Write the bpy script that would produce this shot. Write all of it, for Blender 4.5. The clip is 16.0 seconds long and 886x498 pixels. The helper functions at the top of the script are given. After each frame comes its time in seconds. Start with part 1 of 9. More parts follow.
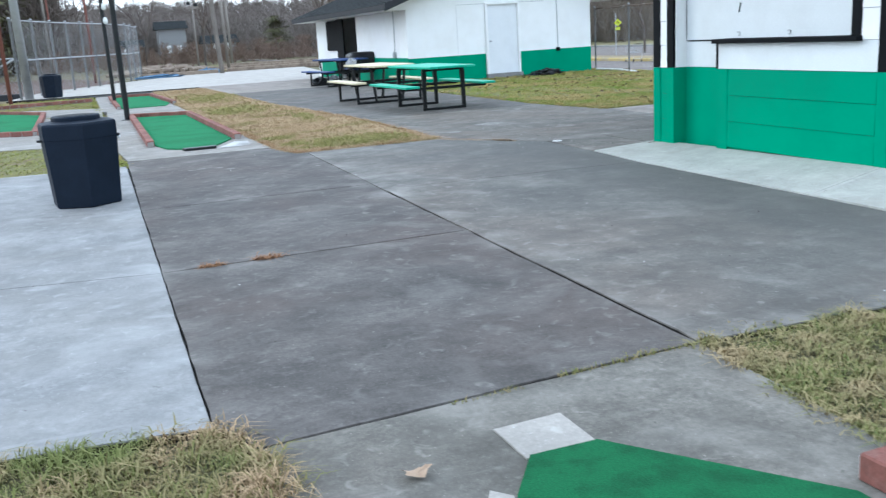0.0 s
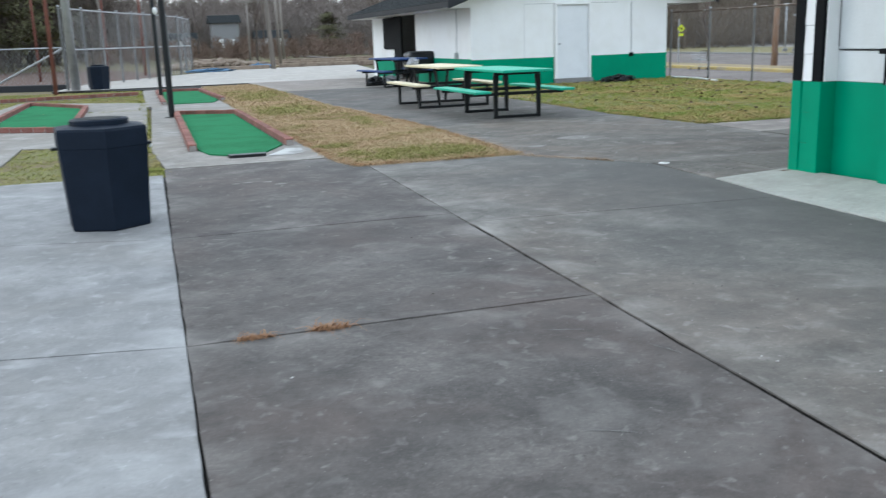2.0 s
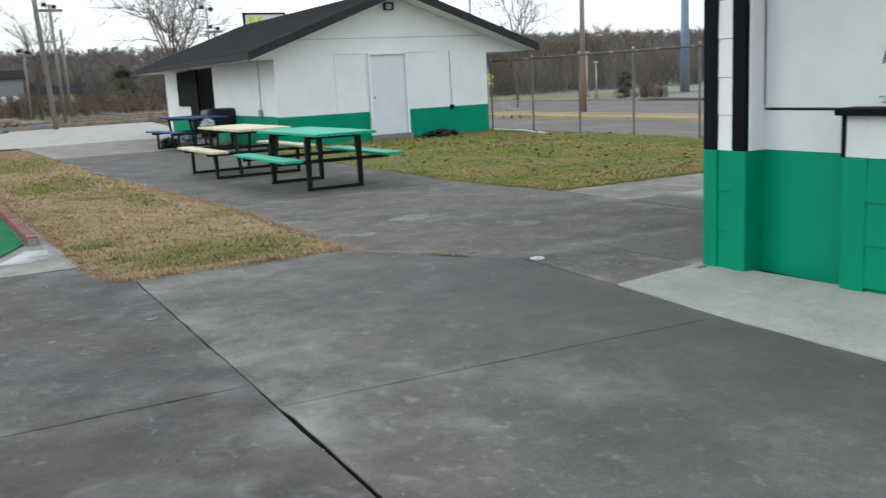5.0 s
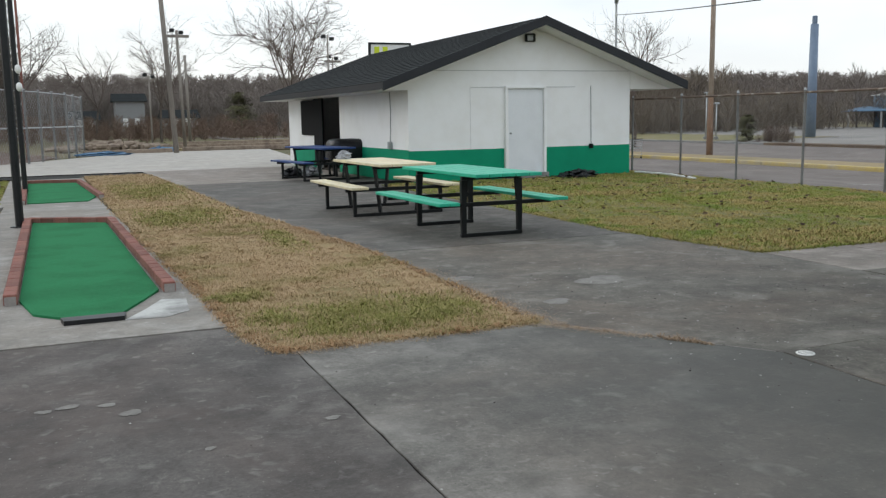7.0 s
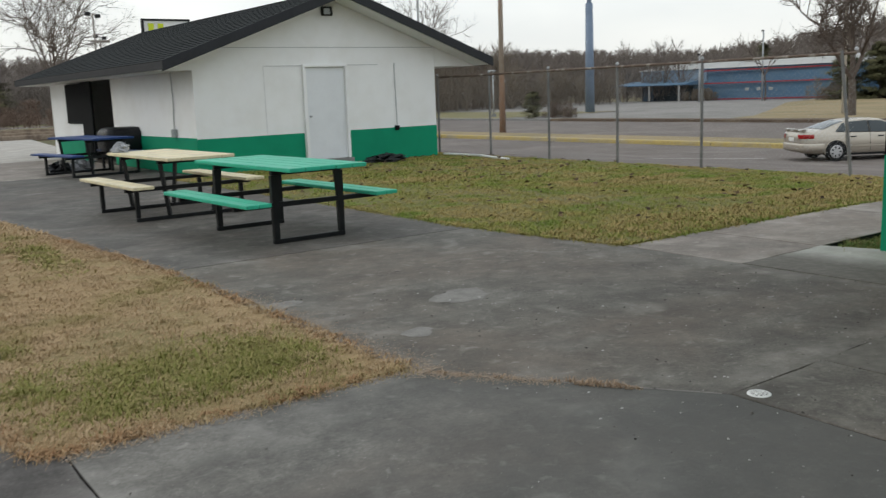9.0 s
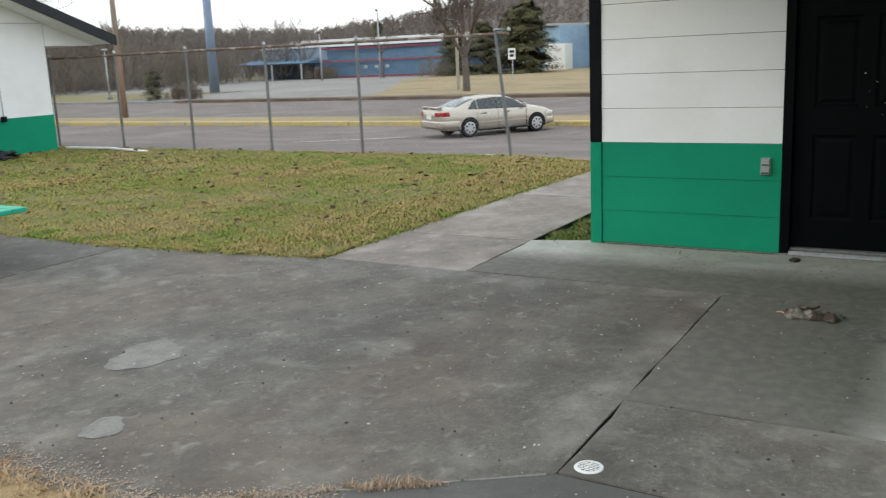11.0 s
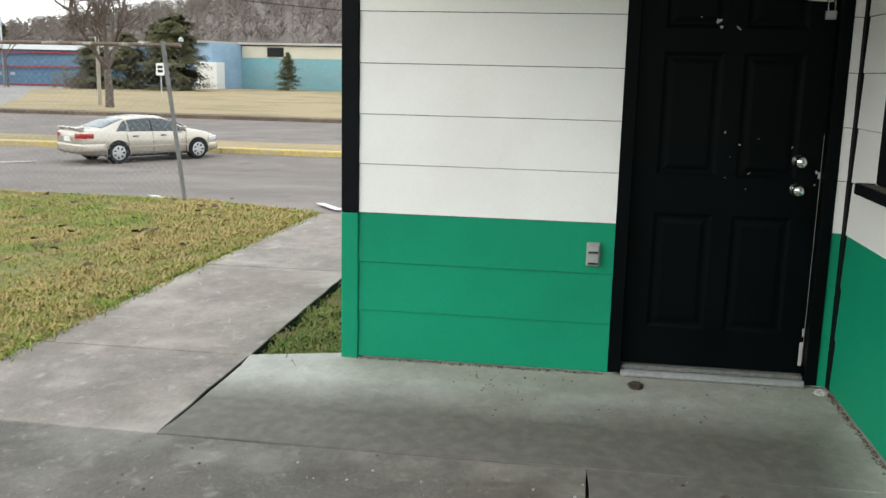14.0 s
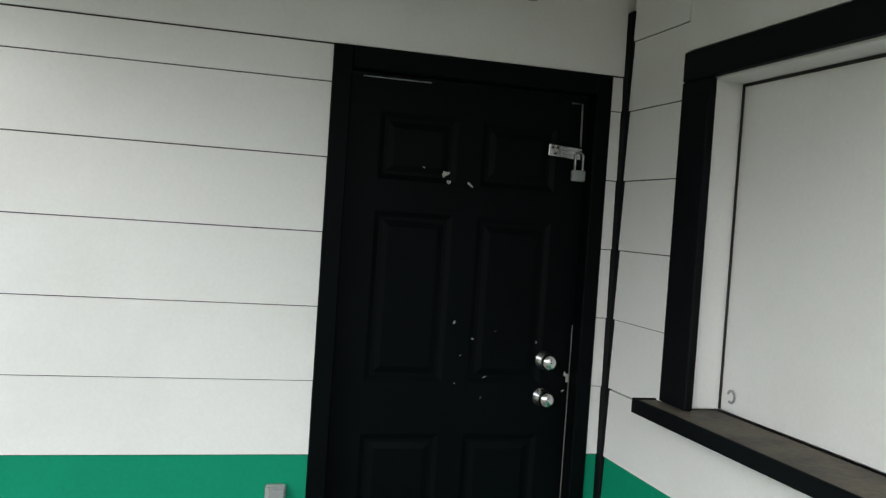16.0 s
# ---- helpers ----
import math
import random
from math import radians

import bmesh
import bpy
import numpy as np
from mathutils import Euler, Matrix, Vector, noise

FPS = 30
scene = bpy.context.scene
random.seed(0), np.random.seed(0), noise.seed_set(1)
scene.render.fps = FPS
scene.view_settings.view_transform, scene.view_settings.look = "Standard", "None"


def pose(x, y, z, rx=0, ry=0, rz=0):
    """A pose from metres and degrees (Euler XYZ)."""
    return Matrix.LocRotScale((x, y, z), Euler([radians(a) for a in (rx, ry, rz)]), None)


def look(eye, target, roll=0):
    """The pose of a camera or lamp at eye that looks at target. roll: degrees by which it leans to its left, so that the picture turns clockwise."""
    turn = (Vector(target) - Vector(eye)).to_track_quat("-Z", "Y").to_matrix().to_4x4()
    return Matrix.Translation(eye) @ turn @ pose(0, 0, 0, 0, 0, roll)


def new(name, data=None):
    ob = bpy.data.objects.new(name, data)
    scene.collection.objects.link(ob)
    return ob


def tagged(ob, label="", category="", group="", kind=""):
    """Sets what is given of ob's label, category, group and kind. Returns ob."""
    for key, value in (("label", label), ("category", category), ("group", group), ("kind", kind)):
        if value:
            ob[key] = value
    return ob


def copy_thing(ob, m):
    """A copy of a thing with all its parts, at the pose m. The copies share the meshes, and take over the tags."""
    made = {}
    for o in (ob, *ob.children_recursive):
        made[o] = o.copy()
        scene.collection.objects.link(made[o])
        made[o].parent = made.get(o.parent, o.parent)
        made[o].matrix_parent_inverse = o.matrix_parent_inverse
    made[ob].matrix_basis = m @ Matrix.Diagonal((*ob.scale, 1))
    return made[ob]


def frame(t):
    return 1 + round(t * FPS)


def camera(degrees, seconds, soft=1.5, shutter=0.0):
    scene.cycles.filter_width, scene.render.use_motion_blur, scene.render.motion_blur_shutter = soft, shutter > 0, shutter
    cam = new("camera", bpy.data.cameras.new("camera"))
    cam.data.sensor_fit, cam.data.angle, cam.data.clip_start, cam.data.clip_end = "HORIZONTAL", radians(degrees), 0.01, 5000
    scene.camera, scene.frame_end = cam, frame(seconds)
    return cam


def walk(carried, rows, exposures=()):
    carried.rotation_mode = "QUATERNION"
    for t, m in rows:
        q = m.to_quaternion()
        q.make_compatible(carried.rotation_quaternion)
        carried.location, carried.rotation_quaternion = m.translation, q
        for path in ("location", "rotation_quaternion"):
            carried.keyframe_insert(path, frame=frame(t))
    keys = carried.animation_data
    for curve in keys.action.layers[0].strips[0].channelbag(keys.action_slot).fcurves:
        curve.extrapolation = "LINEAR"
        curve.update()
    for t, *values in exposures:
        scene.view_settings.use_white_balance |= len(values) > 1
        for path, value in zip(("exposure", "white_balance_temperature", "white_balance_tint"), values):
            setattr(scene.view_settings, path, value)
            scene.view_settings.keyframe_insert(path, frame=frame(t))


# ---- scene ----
cam = camera(52.0, 16.0, soft=1.3, shutter=0.2)
PATH = [
    (0, (0.318, 0.478, 1.288), (0.985, 2.306, 0.827), -3.5),
    (0.5, (0.282, 0.768, 1.309), (0.688, 2.673, 0.855), -3.9),
    (1, (0.280, 1.127, 1.345), (0.297, 3.081, 0.920), -4.8),
    (1.5, (0.352, 1.670, 1.307), (0.576, 3.609, 0.872), -3.9),
    (2, (0.498, 2.064, 1.278), (1.078, 3.923, 0.823), -1.9),
    (2.5, (0.677, 2.407, 1.324), (1.500, 4.192, 0.960), -0.9),
    (3, (0.837, 2.776, 1.360), (1.873, 4.457, 1.047), -0.4),
    (3.5, (1.010, 3.067, 1.356), (2.158, 4.658, 0.965), -2.3),
    (4, (1.118, 3.426, 1.367), (2.285, 4.997, 0.951), -2.1),
    (4.5, (1.225, 3.806, 1.381), (2.325, 5.422, 0.958), -2.2),
    (5, (1.381, 4.381, 1.352), (2.336, 6.099, 0.984), -2.9),
    (5.2, (1.426, 4.631, 1.360), (2.318, 6.387, 1.013), -3.2),
    (7.3, (1.301, 6.145, 1.404), (2.077, 7.966, 1.116), -1.0),
    (7.5, (1.309, 6.275, 1.416), (2.111, 8.083, 1.123), -0.8),
    (8, (1.437, 6.728, 1.387), (2.320, 8.483, 1.016), -1.6),
    (8.5, (1.586, 7.146, 1.388), (2.594, 8.823, 0.976), -2.3),
    (9, (1.777, 7.513, 1.395), (2.942, 9.103, 1.054), -2.1),
    (9.5, (1.899, 7.883, 1.443), (3.220, 9.348, 1.114), -1.8),
    (10, (2.066, 8.170, 1.445), (3.514, 9.500, 1.077), -3.4),
    (10.2, (2.119, 8.267, 1.478), (3.617, 9.535, 1.090), -3.5),
    (12.3, (3.063, 9.469, 1.460), (4.944, 10.069, 1.138), -0.4),
    (12.5, (3.208, 9.558, 1.462), (5.104, 10.117, 1.158), -0.1),
    (13, (3.586, 9.818, 1.458), (5.503, 10.266, 1.105), 1.2),
    (13.5, (3.956, 9.931, 1.479), (5.864, 10.295, 1.001), 0.7),
    (14, (4.402, 10.050, 1.484), (6.345, 10.335, 1.104), 1.3),
    (14.5, (4.789, 10.183, 1.513), (6.764, 10.321, 1.225), 2.8),
    (15, (5.268, 10.145, 1.547), (7.258, 10.079, 1.353), 4.1),
    (15.5, (5.521, 10.156, 1.568), (7.489, 9.810, 1.505), 4.4),
    (16, (5.862, 10.267, 1.585), (7.789, 9.735, 1.526), 3.9),
]
EXPOSURES = [(0, 0.78, 5500, 5), (0.6, 0.52, 5700, 5), (1.5, 0.36, 5850, 5), (2.0, 0.46, 5850, 5), (2.5, 0.50, 5800, 3), (3.0, 0.14, 5750, 1), (3.5, 0.13, 5800, 2), (4.0, 0.14, 5850, 3), (4.5, 0.25, 5950, 4), (5.0, 0.20, 6150, 4), (7.5, -0.26, 6550, 7), (8.0, -0.72, 6700, 7), (8.5, 0.24, 6600, 6), (9.0, -0.16, 6600, 6), (9.5, -0.30, 6550, 5), (10.0, -0.02, 6350, 5), (12.5, 0.52, 6700, 8), (13.0, 0.40, 6700, 7), (13.5, 0.68, 6650, 6), (14.5, 0.88, 6550, 5), (15.0, 0.84, 6500, 6), (15.5, 0.88, 6420, 6), (16.0, 0.93, 6330, 6)]
walk(cam, [(t, look(eye, target, roll)) for t, eye, target, roll in PATH], EXPOSURES)


# ---- light ----
world = bpy.data.worlds.new("overcast_sky")
scene.world = world
world.use_nodes = True
wn, wl = world.node_tree.nodes, world.node_tree.links
wn.clear()
sky = wn.new("ShaderNodeTexSky")
sky.sky_type, sky.sun_disc = "NISHITA", False
sky.sun_elevation, sky.sun_rotation = radians(24), radians(-43)
sky.dust_density, sky.air_density = 3.0, 1.2
cloud, ctc, cmap = wn.new("ShaderNodeTexNoise"), wn.new("ShaderNodeTexCoord"), wn.new("ShaderNodeMapping")
cmap.inputs["Scale"].default_value = (1.0, 1.0, 3.2)
wl.new(ctc.outputs["Generated"], cmap.inputs["Vector"]), wl.new(cmap.outputs[0], cloud.inputs["Vector"])
cloud.inputs["Scale"].default_value, cloud.inputs["Detail"].default_value = 2.6, 6.0
cramp = wn.new("ShaderNodeValToRGB")
cramp.color_ramp.elements[0].position, cramp.color_ramp.elements[0].color = 0.34, (0.60, 0.66, 0.75, 1)
cramp.color_ramp.elements[1].position, cramp.color_ramp.elements[1].color = 0.62, (0.90, 0.93, 0.97, 1)
csep, chor, cmix = wn.new("ShaderNodeSeparateXYZ"), wn.new("ShaderNodeMapRange"), wn.new("ShaderNodeMix")
chor.inputs["From Min"].default_value, chor.inputs["From Max"].default_value = 0.24, 0.02
chor.inputs["To Max"].default_value = 0.75
cmix.data_type = "RGBA"
cmix.inputs["B"].default_value = (0.70, 0.69, 0.675, 1)
wl.new(ctc.outputs["Generated"], csep.inputs[0]), wl.new(csep.outputs["Z"], chor.inputs["Value"])
wl.new(chor.outputs[0], cmix.inputs["Factor"]), wl.new(cramp.outputs[0], cmix.inputs["A"])
bg_clear, bg_cloud = wn.new("ShaderNodeBackground"), wn.new("ShaderNodeBackground")
bg_clear.inputs["Strength"].default_value, bg_cloud.inputs["Strength"].default_value = 0.12, 1.62
mix, wout = wn.new("ShaderNodeMixShader"), wn.new("ShaderNodeOutputWorld")
mix.inputs[0].default_value = 0.85
wl.new(sky.outputs[0], bg_clear.inputs[0]), wl.new(cloud.outputs[0], cramp.inputs[0]), wl.new(cmix.outputs["Result"], bg_cloud.inputs[0])
wl.new(bg_clear.outputs[0], mix.inputs[1]), wl.new(bg_cloud.outputs[0], mix.inputs[2]), wl.new(mix.outputs[0], wout.inputs[0])
sun = new("sun", bpy.data.lights.new("sun", "SUN"))
sun.data.energy, sun.data.angle, sun.data.color = 0.5, radians(25), (1.0, 0.95, 0.88)
sun.matrix_world = look((-17, 18, 11), (0, 0, 0))


# ---- materials ----
def material(name, color, rough=0.8, metal=0.0, var=0.25, scale=6.0, fine=60.0, bump=0.3, second=None, patch=(0.45, 0.65), spread=0.0, spec=0.3, stretch=(1, 1, 1), depth=0.004):
    """A surface with large patches towards a second colour, fine grain, and relief."""
    m = bpy.data.materials.new(name)
    m.use_nodes = True
    n, k = m.node_tree.nodes, m.node_tree.links
    b = n["Principled BSDF"]
    b.inputs["Roughness"].default_value, b.inputs["Metallic"].default_value = rough, metal
    b.inputs["Specular IOR Level"].default_value = spec
    tc, mp = n.new("ShaderNodeTexCoord"), n.new("ShaderNodeMapping")
    mp.inputs["Scale"].default_value = stretch
    k.new(tc.outputs["Object"], mp.inputs["Vector"])
    big, small = n.new("ShaderNodeTexNoise"), n.new("ShaderNodeTexNoise")
    for t, sc, de in ((big, scale, 5), (small, fine, 4)):
        t.inputs["Scale"].default_value, t.inputs["Detail"].default_value, t.inputs["Roughness"].default_value = sc, de, 0.6
        k.new(mp.outputs[0], t.inputs["Vector"])
    ramp = n.new("ShaderNodeMapRange")
    ramp.inputs["From Min"].default_value, ramp.inputs["From Max"].default_value = patch
    k.new(big.outputs[0], ramp.inputs["Value"])
    mx = n.new("ShaderNodeMix")
    mx.data_type = "RGBA"
    dark = second or tuple(c * (1 - var) for c in color)
    mx.inputs["A"].default_value, mx.inputs["B"].default_value = (*color, 1), (*dark, 1)
    k.new(ramp.outputs[0], mx.inputs["Factor"])
    gr = n.new("ShaderNodeMapRange")
    gr.inputs["To Min"].default_value, gr.inputs["To Max"].default_value = 1 - var * 0.8, 1 + var * 0.8
    gr.inputs["From Min"].default_value, gr.inputs["From Max"].default_value = 0.25, 0.75
    k.new(small.outputs[0], gr.inputs["Value"])
    hs = n.new("ShaderNodeHueSaturation")
    k.new(mx.outputs["Result"], hs.inputs["Color"])
    if spread:
        info, sp, mul = n.new("ShaderNodeObjectInfo"), n.new("ShaderNodeMapRange"), n.new("ShaderNodeMath")
        sp.inputs["To Min"].default_value, sp.inputs["To Max"].default_value = 1 - spread, 1 + spread
        mul.operation = "MULTIPLY"
        k.new(info.outputs["Random"], sp.inputs["Value"])
        k.new(sp.outputs[0], mul.inputs[0]), k.new(gr.outputs[0], mul.inputs[1]), k.new(mul.outputs[0], hs.inputs["Value"])
    else:
        k.new(gr.outputs[0], hs.inputs["Value"])
    k.new(hs.outputs[0], b.inputs["Base Color"])
    if bump:
        bp = n.new("ShaderNodeBump")
        bp.inputs["Strength"].default_value, bp.inputs["Distance"].default_value = bump, depth
        k.new(small.outputs[0], bp.inputs["Height"]), k.new(bp.outputs[0], b.inputs["Normal"])
    return m


def foliage(name, ramp_colors, patch_scale=0.9, patch_color=None, patch=(0.45, 0.6), rough=0.9, more=()):
    """Blades and leaves: each island its own tone, with patches of a second tone over the ground."""
    m = bpy.data.materials.new(name)
    m.use_nodes = True
    n, k = m.node_tree.nodes, m.node_tree.links
    b = n["Principled BSDF"]
    b.inputs["Roughness"].default_value, b.inputs["Specular IOR Level"].default_value = rough, 0.15
    geo, cr = n.new("ShaderNodeNewGeometry"), n.new("ShaderNodeValToRGB")
    k.new(geo.outputs["Random Per Island"], cr.inputs[0])
    el = cr.color_ramp.elements
    for i, c in enumerate(ramp_colors):
        e = el[i] if i < 2 else el.new(i / (len(ramp_colors) - 1))
        e.position, e.color = i / (len(ramp_colors) - 1), (*c, 1)
    out = cr.outputs[0]
    layers = ([(patch_scale, patch_color, patch)] if patch_color else []) + list(more)
    for scale, color, (low, high) in layers:
        tc, nz, mr, mx = n.new("ShaderNodeTexCoord"), n.new("ShaderNodeTexNoise"), n.new("ShaderNodeMapRange"), n.new("ShaderNodeMix")
        nz.inputs["Scale"].default_value, nz.inputs["Detail"].default_value = scale, 4
        mr.inputs["From Min"].default_value, mr.inputs["From Max"].default_value = low, high
        mr.inputs["To Max"].default_value = 0.85
        mx.data_type = "RGBA"
        mx.inputs["B"].default_value = (*color, 1)
        k.new(tc.outputs["Object"], nz.inputs["Vector"]), k.new(nz.outputs[0], mr.inputs["Value"]), k.new(mr.outputs[0], mx.inputs["Factor"])
        k.new(out, mx.inputs["A"])
        out = mx.outputs["Result"]
    k.new(out, b.inputs["Base Color"])
    return m


def glass(name, tint):
    m = bpy.data.materials.new(name)
    m.use_nodes = True
    b = m.node_tree.nodes["Principled BSDF"]
    b.inputs["Base Color"].default_value, b.inputs["Roughness"].default_value = (*tint, 1), 0.04
    b.inputs["Specular IOR Level"].default_value = 0.5
    return m


def stained(m, scale, low, high, color, amount):
    """Adds a further layer of broad stains to a material."""
    n, k = m.node_tree.nodes, m.node_tree.links
    b = n["Principled BSDF"]
    old = b.inputs["Base Color"].links[0].from_socket
    tc, nz, mr, mx = n.new("ShaderNodeTexCoord"), n.new("ShaderNodeTexNoise"), n.new("ShaderNodeMapRange"), n.new("ShaderNodeMix")
    nz.inputs["Scale"].default_value, nz.inputs["Detail"].default_value, nz.inputs["Distortion"].default_value = scale, 6, 0.6
    mr.inputs["From Min"].default_value, mr.inputs["From Max"].default_value, mr.inputs["To Max"].default_value = low, high, amount
    mx.data_type = "RGBA"
    mx.inputs["B"].default_value = (*color, 1)
    k.new(tc.outputs["Object"], nz.inputs["Vector"]), k.new(nz.outputs[0], mr.inputs["Value"]), k.new(mr.outputs[0], mx.inputs["Factor"])
    k.new(old, mx.inputs["A"]), k.new(mx.outputs["Result"], b.inputs["Base Color"])
    return m


def scuffed(m, color, amount, stretch, turn, low=0.68, high=0.72, scale=3.0):
    """Long thin scrapes in one direction."""
    n, k = m.node_tree.nodes, m.node_tree.links
    b = n["Principled BSDF"]
    old = b.inputs["Base Color"].links[0].from_socket
    tc, mp, nz, mr, mx = n.new("ShaderNodeTexCoord"), n.new("ShaderNodeMapping"), n.new("ShaderNodeTexNoise"), n.new("ShaderNodeMapRange"), n.new("ShaderNodeMix")
    mp.inputs["Scale"].default_value, mp.inputs["Rotation"].default_value = stretch, (0, 0, turn)
    nz.inputs["Scale"].default_value, nz.inputs["Detail"].default_value, nz.inputs["Distortion"].default_value = scale, 2, 0.8
    mr.inputs["From Min"].default_value, mr.inputs["From Max"].default_value, mr.inputs["To Max"].default_value = low, high, amount
    mx.data_type = "RGBA"
    mx.inputs["B"].default_value = (*color, 1)
    k.new(tc.outputs["Object"], mp.inputs[0]), k.new(mp.outputs[0], nz.inputs["Vector"]), k.new(nz.outputs[0], mr.inputs["Value"]), k.new(mr.outputs[0], mx.inputs["Factor"])
    k.new(old, mx.inputs["A"]), k.new(mx.outputs["Result"], b.inputs["Base Color"])
    return m


def concrete(name, color, dark, pale, brown, spread=0.06, grain=0.36):
    """Old broom-finished concrete: broad brown and dark weathering, soft pale blotches, dusty rims, few flecks."""
    m = material(name, color, 0.80, var=grain, scale=1.1, fine=48, bump=0.5, second=dark, patch=(0.38, 0.64), spread=spread)
    stained(m, 19.0, 0.50, 0.68, dark, 0.5)
    stained(m, 130.0, 0.54, 0.68, dark, 0.45)
    stained(m, 110.0, 0.58, 0.70, pale, 0.40)
    stained(m, 0.55, 0.44, 0.60, brown, 0.70)
    stained(m, 2.6, 0.50, 0.70, dark, 0.55)
    stained(m, 7.0, 0.52, 0.70, dark, 0.45)
    stained(m, 1.7, 0.56, 0.72, pale, 0.50)
    stained(m, 5.2, 0.60, 0.74, pale, 0.50)
    stained(m, 13.0, 0.60, 0.72, pale, 0.50)
    stained(m, 26.0, 0.68, 0.74, tuple(c * 0.45 for c in dark), 0.55)
    stained(m, 60.0, 0.675, 0.72, tuple(min(0.5, c * 1.5) for c in pale), 0.5)
    scuffed(m, pale, 0.28, (0.6, 7.0, 1.0), 0.5, 0.72, 0.77, 2.3)
    rimmed(m, pale, 0.75)
    mottled(m, 2.4, 1 - grain * 0.85, 1 + grain * 0.75)
    return m


def mottled(m, scale, low, high):
    """A cloudy, gritty variation at all scales at once."""
    n, k = m.node_tree.nodes, m.node_tree.links
    b = n["Principled BSDF"]
    old = b.inputs["Base Color"].links[0].from_socket
    tc, nz, mr, hs = n.new("ShaderNodeTexCoord"), n.new("ShaderNodeTexNoise"), n.new("ShaderNodeMapRange"), n.new("ShaderNodeHueSaturation")
    nz.inputs["Scale"].default_value, nz.inputs["Detail"].default_value, nz.inputs["Roughness"].default_value = scale, 11, 0.78
    mr.inputs["From Min"].default_value, mr.inputs["From Max"].default_value = 0.36, 0.64
    mr.inputs["To Min"].default_value, mr.inputs["To Max"].default_value = low, high
    k.new(tc.outputs["Object"], nz.inputs["Vector"]), k.new(nz.outputs[0], mr.inputs["Value"]), k.new(mr.outputs[0], hs.inputs["Value"])
    k.new(old, hs.inputs["Color"]), k.new(hs.outputs[0], b.inputs["Base Color"])
    return m


def rimmed(m, color, amount):
    """Dust and lime that lie along a slab's rim, broken up unevenly."""
    n, k = m.node_tree.nodes, m.node_tree.links
    b = n["Principled BSDF"]
    old = b.inputs["Base Color"].links[0].from_socket
    at, tc, nz, mr, mul, mx = n.new("ShaderNodeAttribute"), n.new("ShaderNodeTexCoord"), n.new("ShaderNodeTexNoise"), n.new("ShaderNodeMapRange"), n.new("ShaderNodeMath"), n.new("ShaderNodeMix")
    at.attribute_name = "rim"
    nz.inputs["Scale"].default_value, nz.inputs["Detail"].default_value, nz.inputs["Distortion"].default_value = 1.9, 6, 0.5
    mr.inputs["From Min"].default_value, mr.inputs["From Max"].default_value, mr.inputs["To Max"].default_value = 0.47, 0.66, amount
    mul.operation, mx.data_type = "MULTIPLY", "RGBA"
    mx.inputs["B"].default_value = (*color, 1)
    k.new(tc.outputs["Object"], nz.inputs["Vector"]), k.new(nz.outputs[0], mr.inputs["Value"])
    k.new(mr.outputs[0], mul.inputs[0]), k.new(at.outputs["Fac"], mul.inputs[1]), k.new(mul.outputs[0], mx.inputs["Factor"])
    k.new(old, mx.inputs["A"]), k.new(mx.outputs["Result"], b.inputs["Base Color"])


DARK_CONC = concrete("weathered_concrete", (0.150, 0.139, 0.120), (0.090, 0.083, 0.071), (0.250, 0.236, 0.210), (0.132, 0.108, 0.088))
PAD_CONC = concrete("dark_pad_concrete", (0.122, 0.113, 0.101), (0.074, 0.068, 0.061), (0.205, 0.194, 0.176), (0.104, 0.088, 0.076))
LIGHT_CONC = concrete("pale_concrete", (0.245, 0.244, 0.241), (0.178, 0.178, 0.179), (0.35, 0.35, 0.347), (0.215, 0.209, 0.20), 0.04, 0.2)
EAST_CONC = concrete("scuffed_concrete", (0.160, 0.151, 0.135), (0.098, 0.091, 0.082), (0.262, 0.250, 0.228), (0.134, 0.114, 0.098))
MID_CONC = concrete("blackened_concrete", (0.108, 0.097, 0.089), (0.061, 0.055, 0.051), (0.198, 0.184, 0.171), (0.090, 0.072, 0.064), 0.03)
WALKWAY = concrete("walkway_concrete", (0.258, 0.225, 0.198), (0.184, 0.160, 0.141), (0.37, 0.335, 0.302), (0.218, 0.181, 0.155), 0.05, 0.25)
APRON = concrete("kiosk_slab_concrete", (0.415, 0.42, 0.378), (0.345, 0.347, 0.312), (0.475, 0.472, 0.435), (0.335, 0.325, 0.288), 0.03, 0.16)


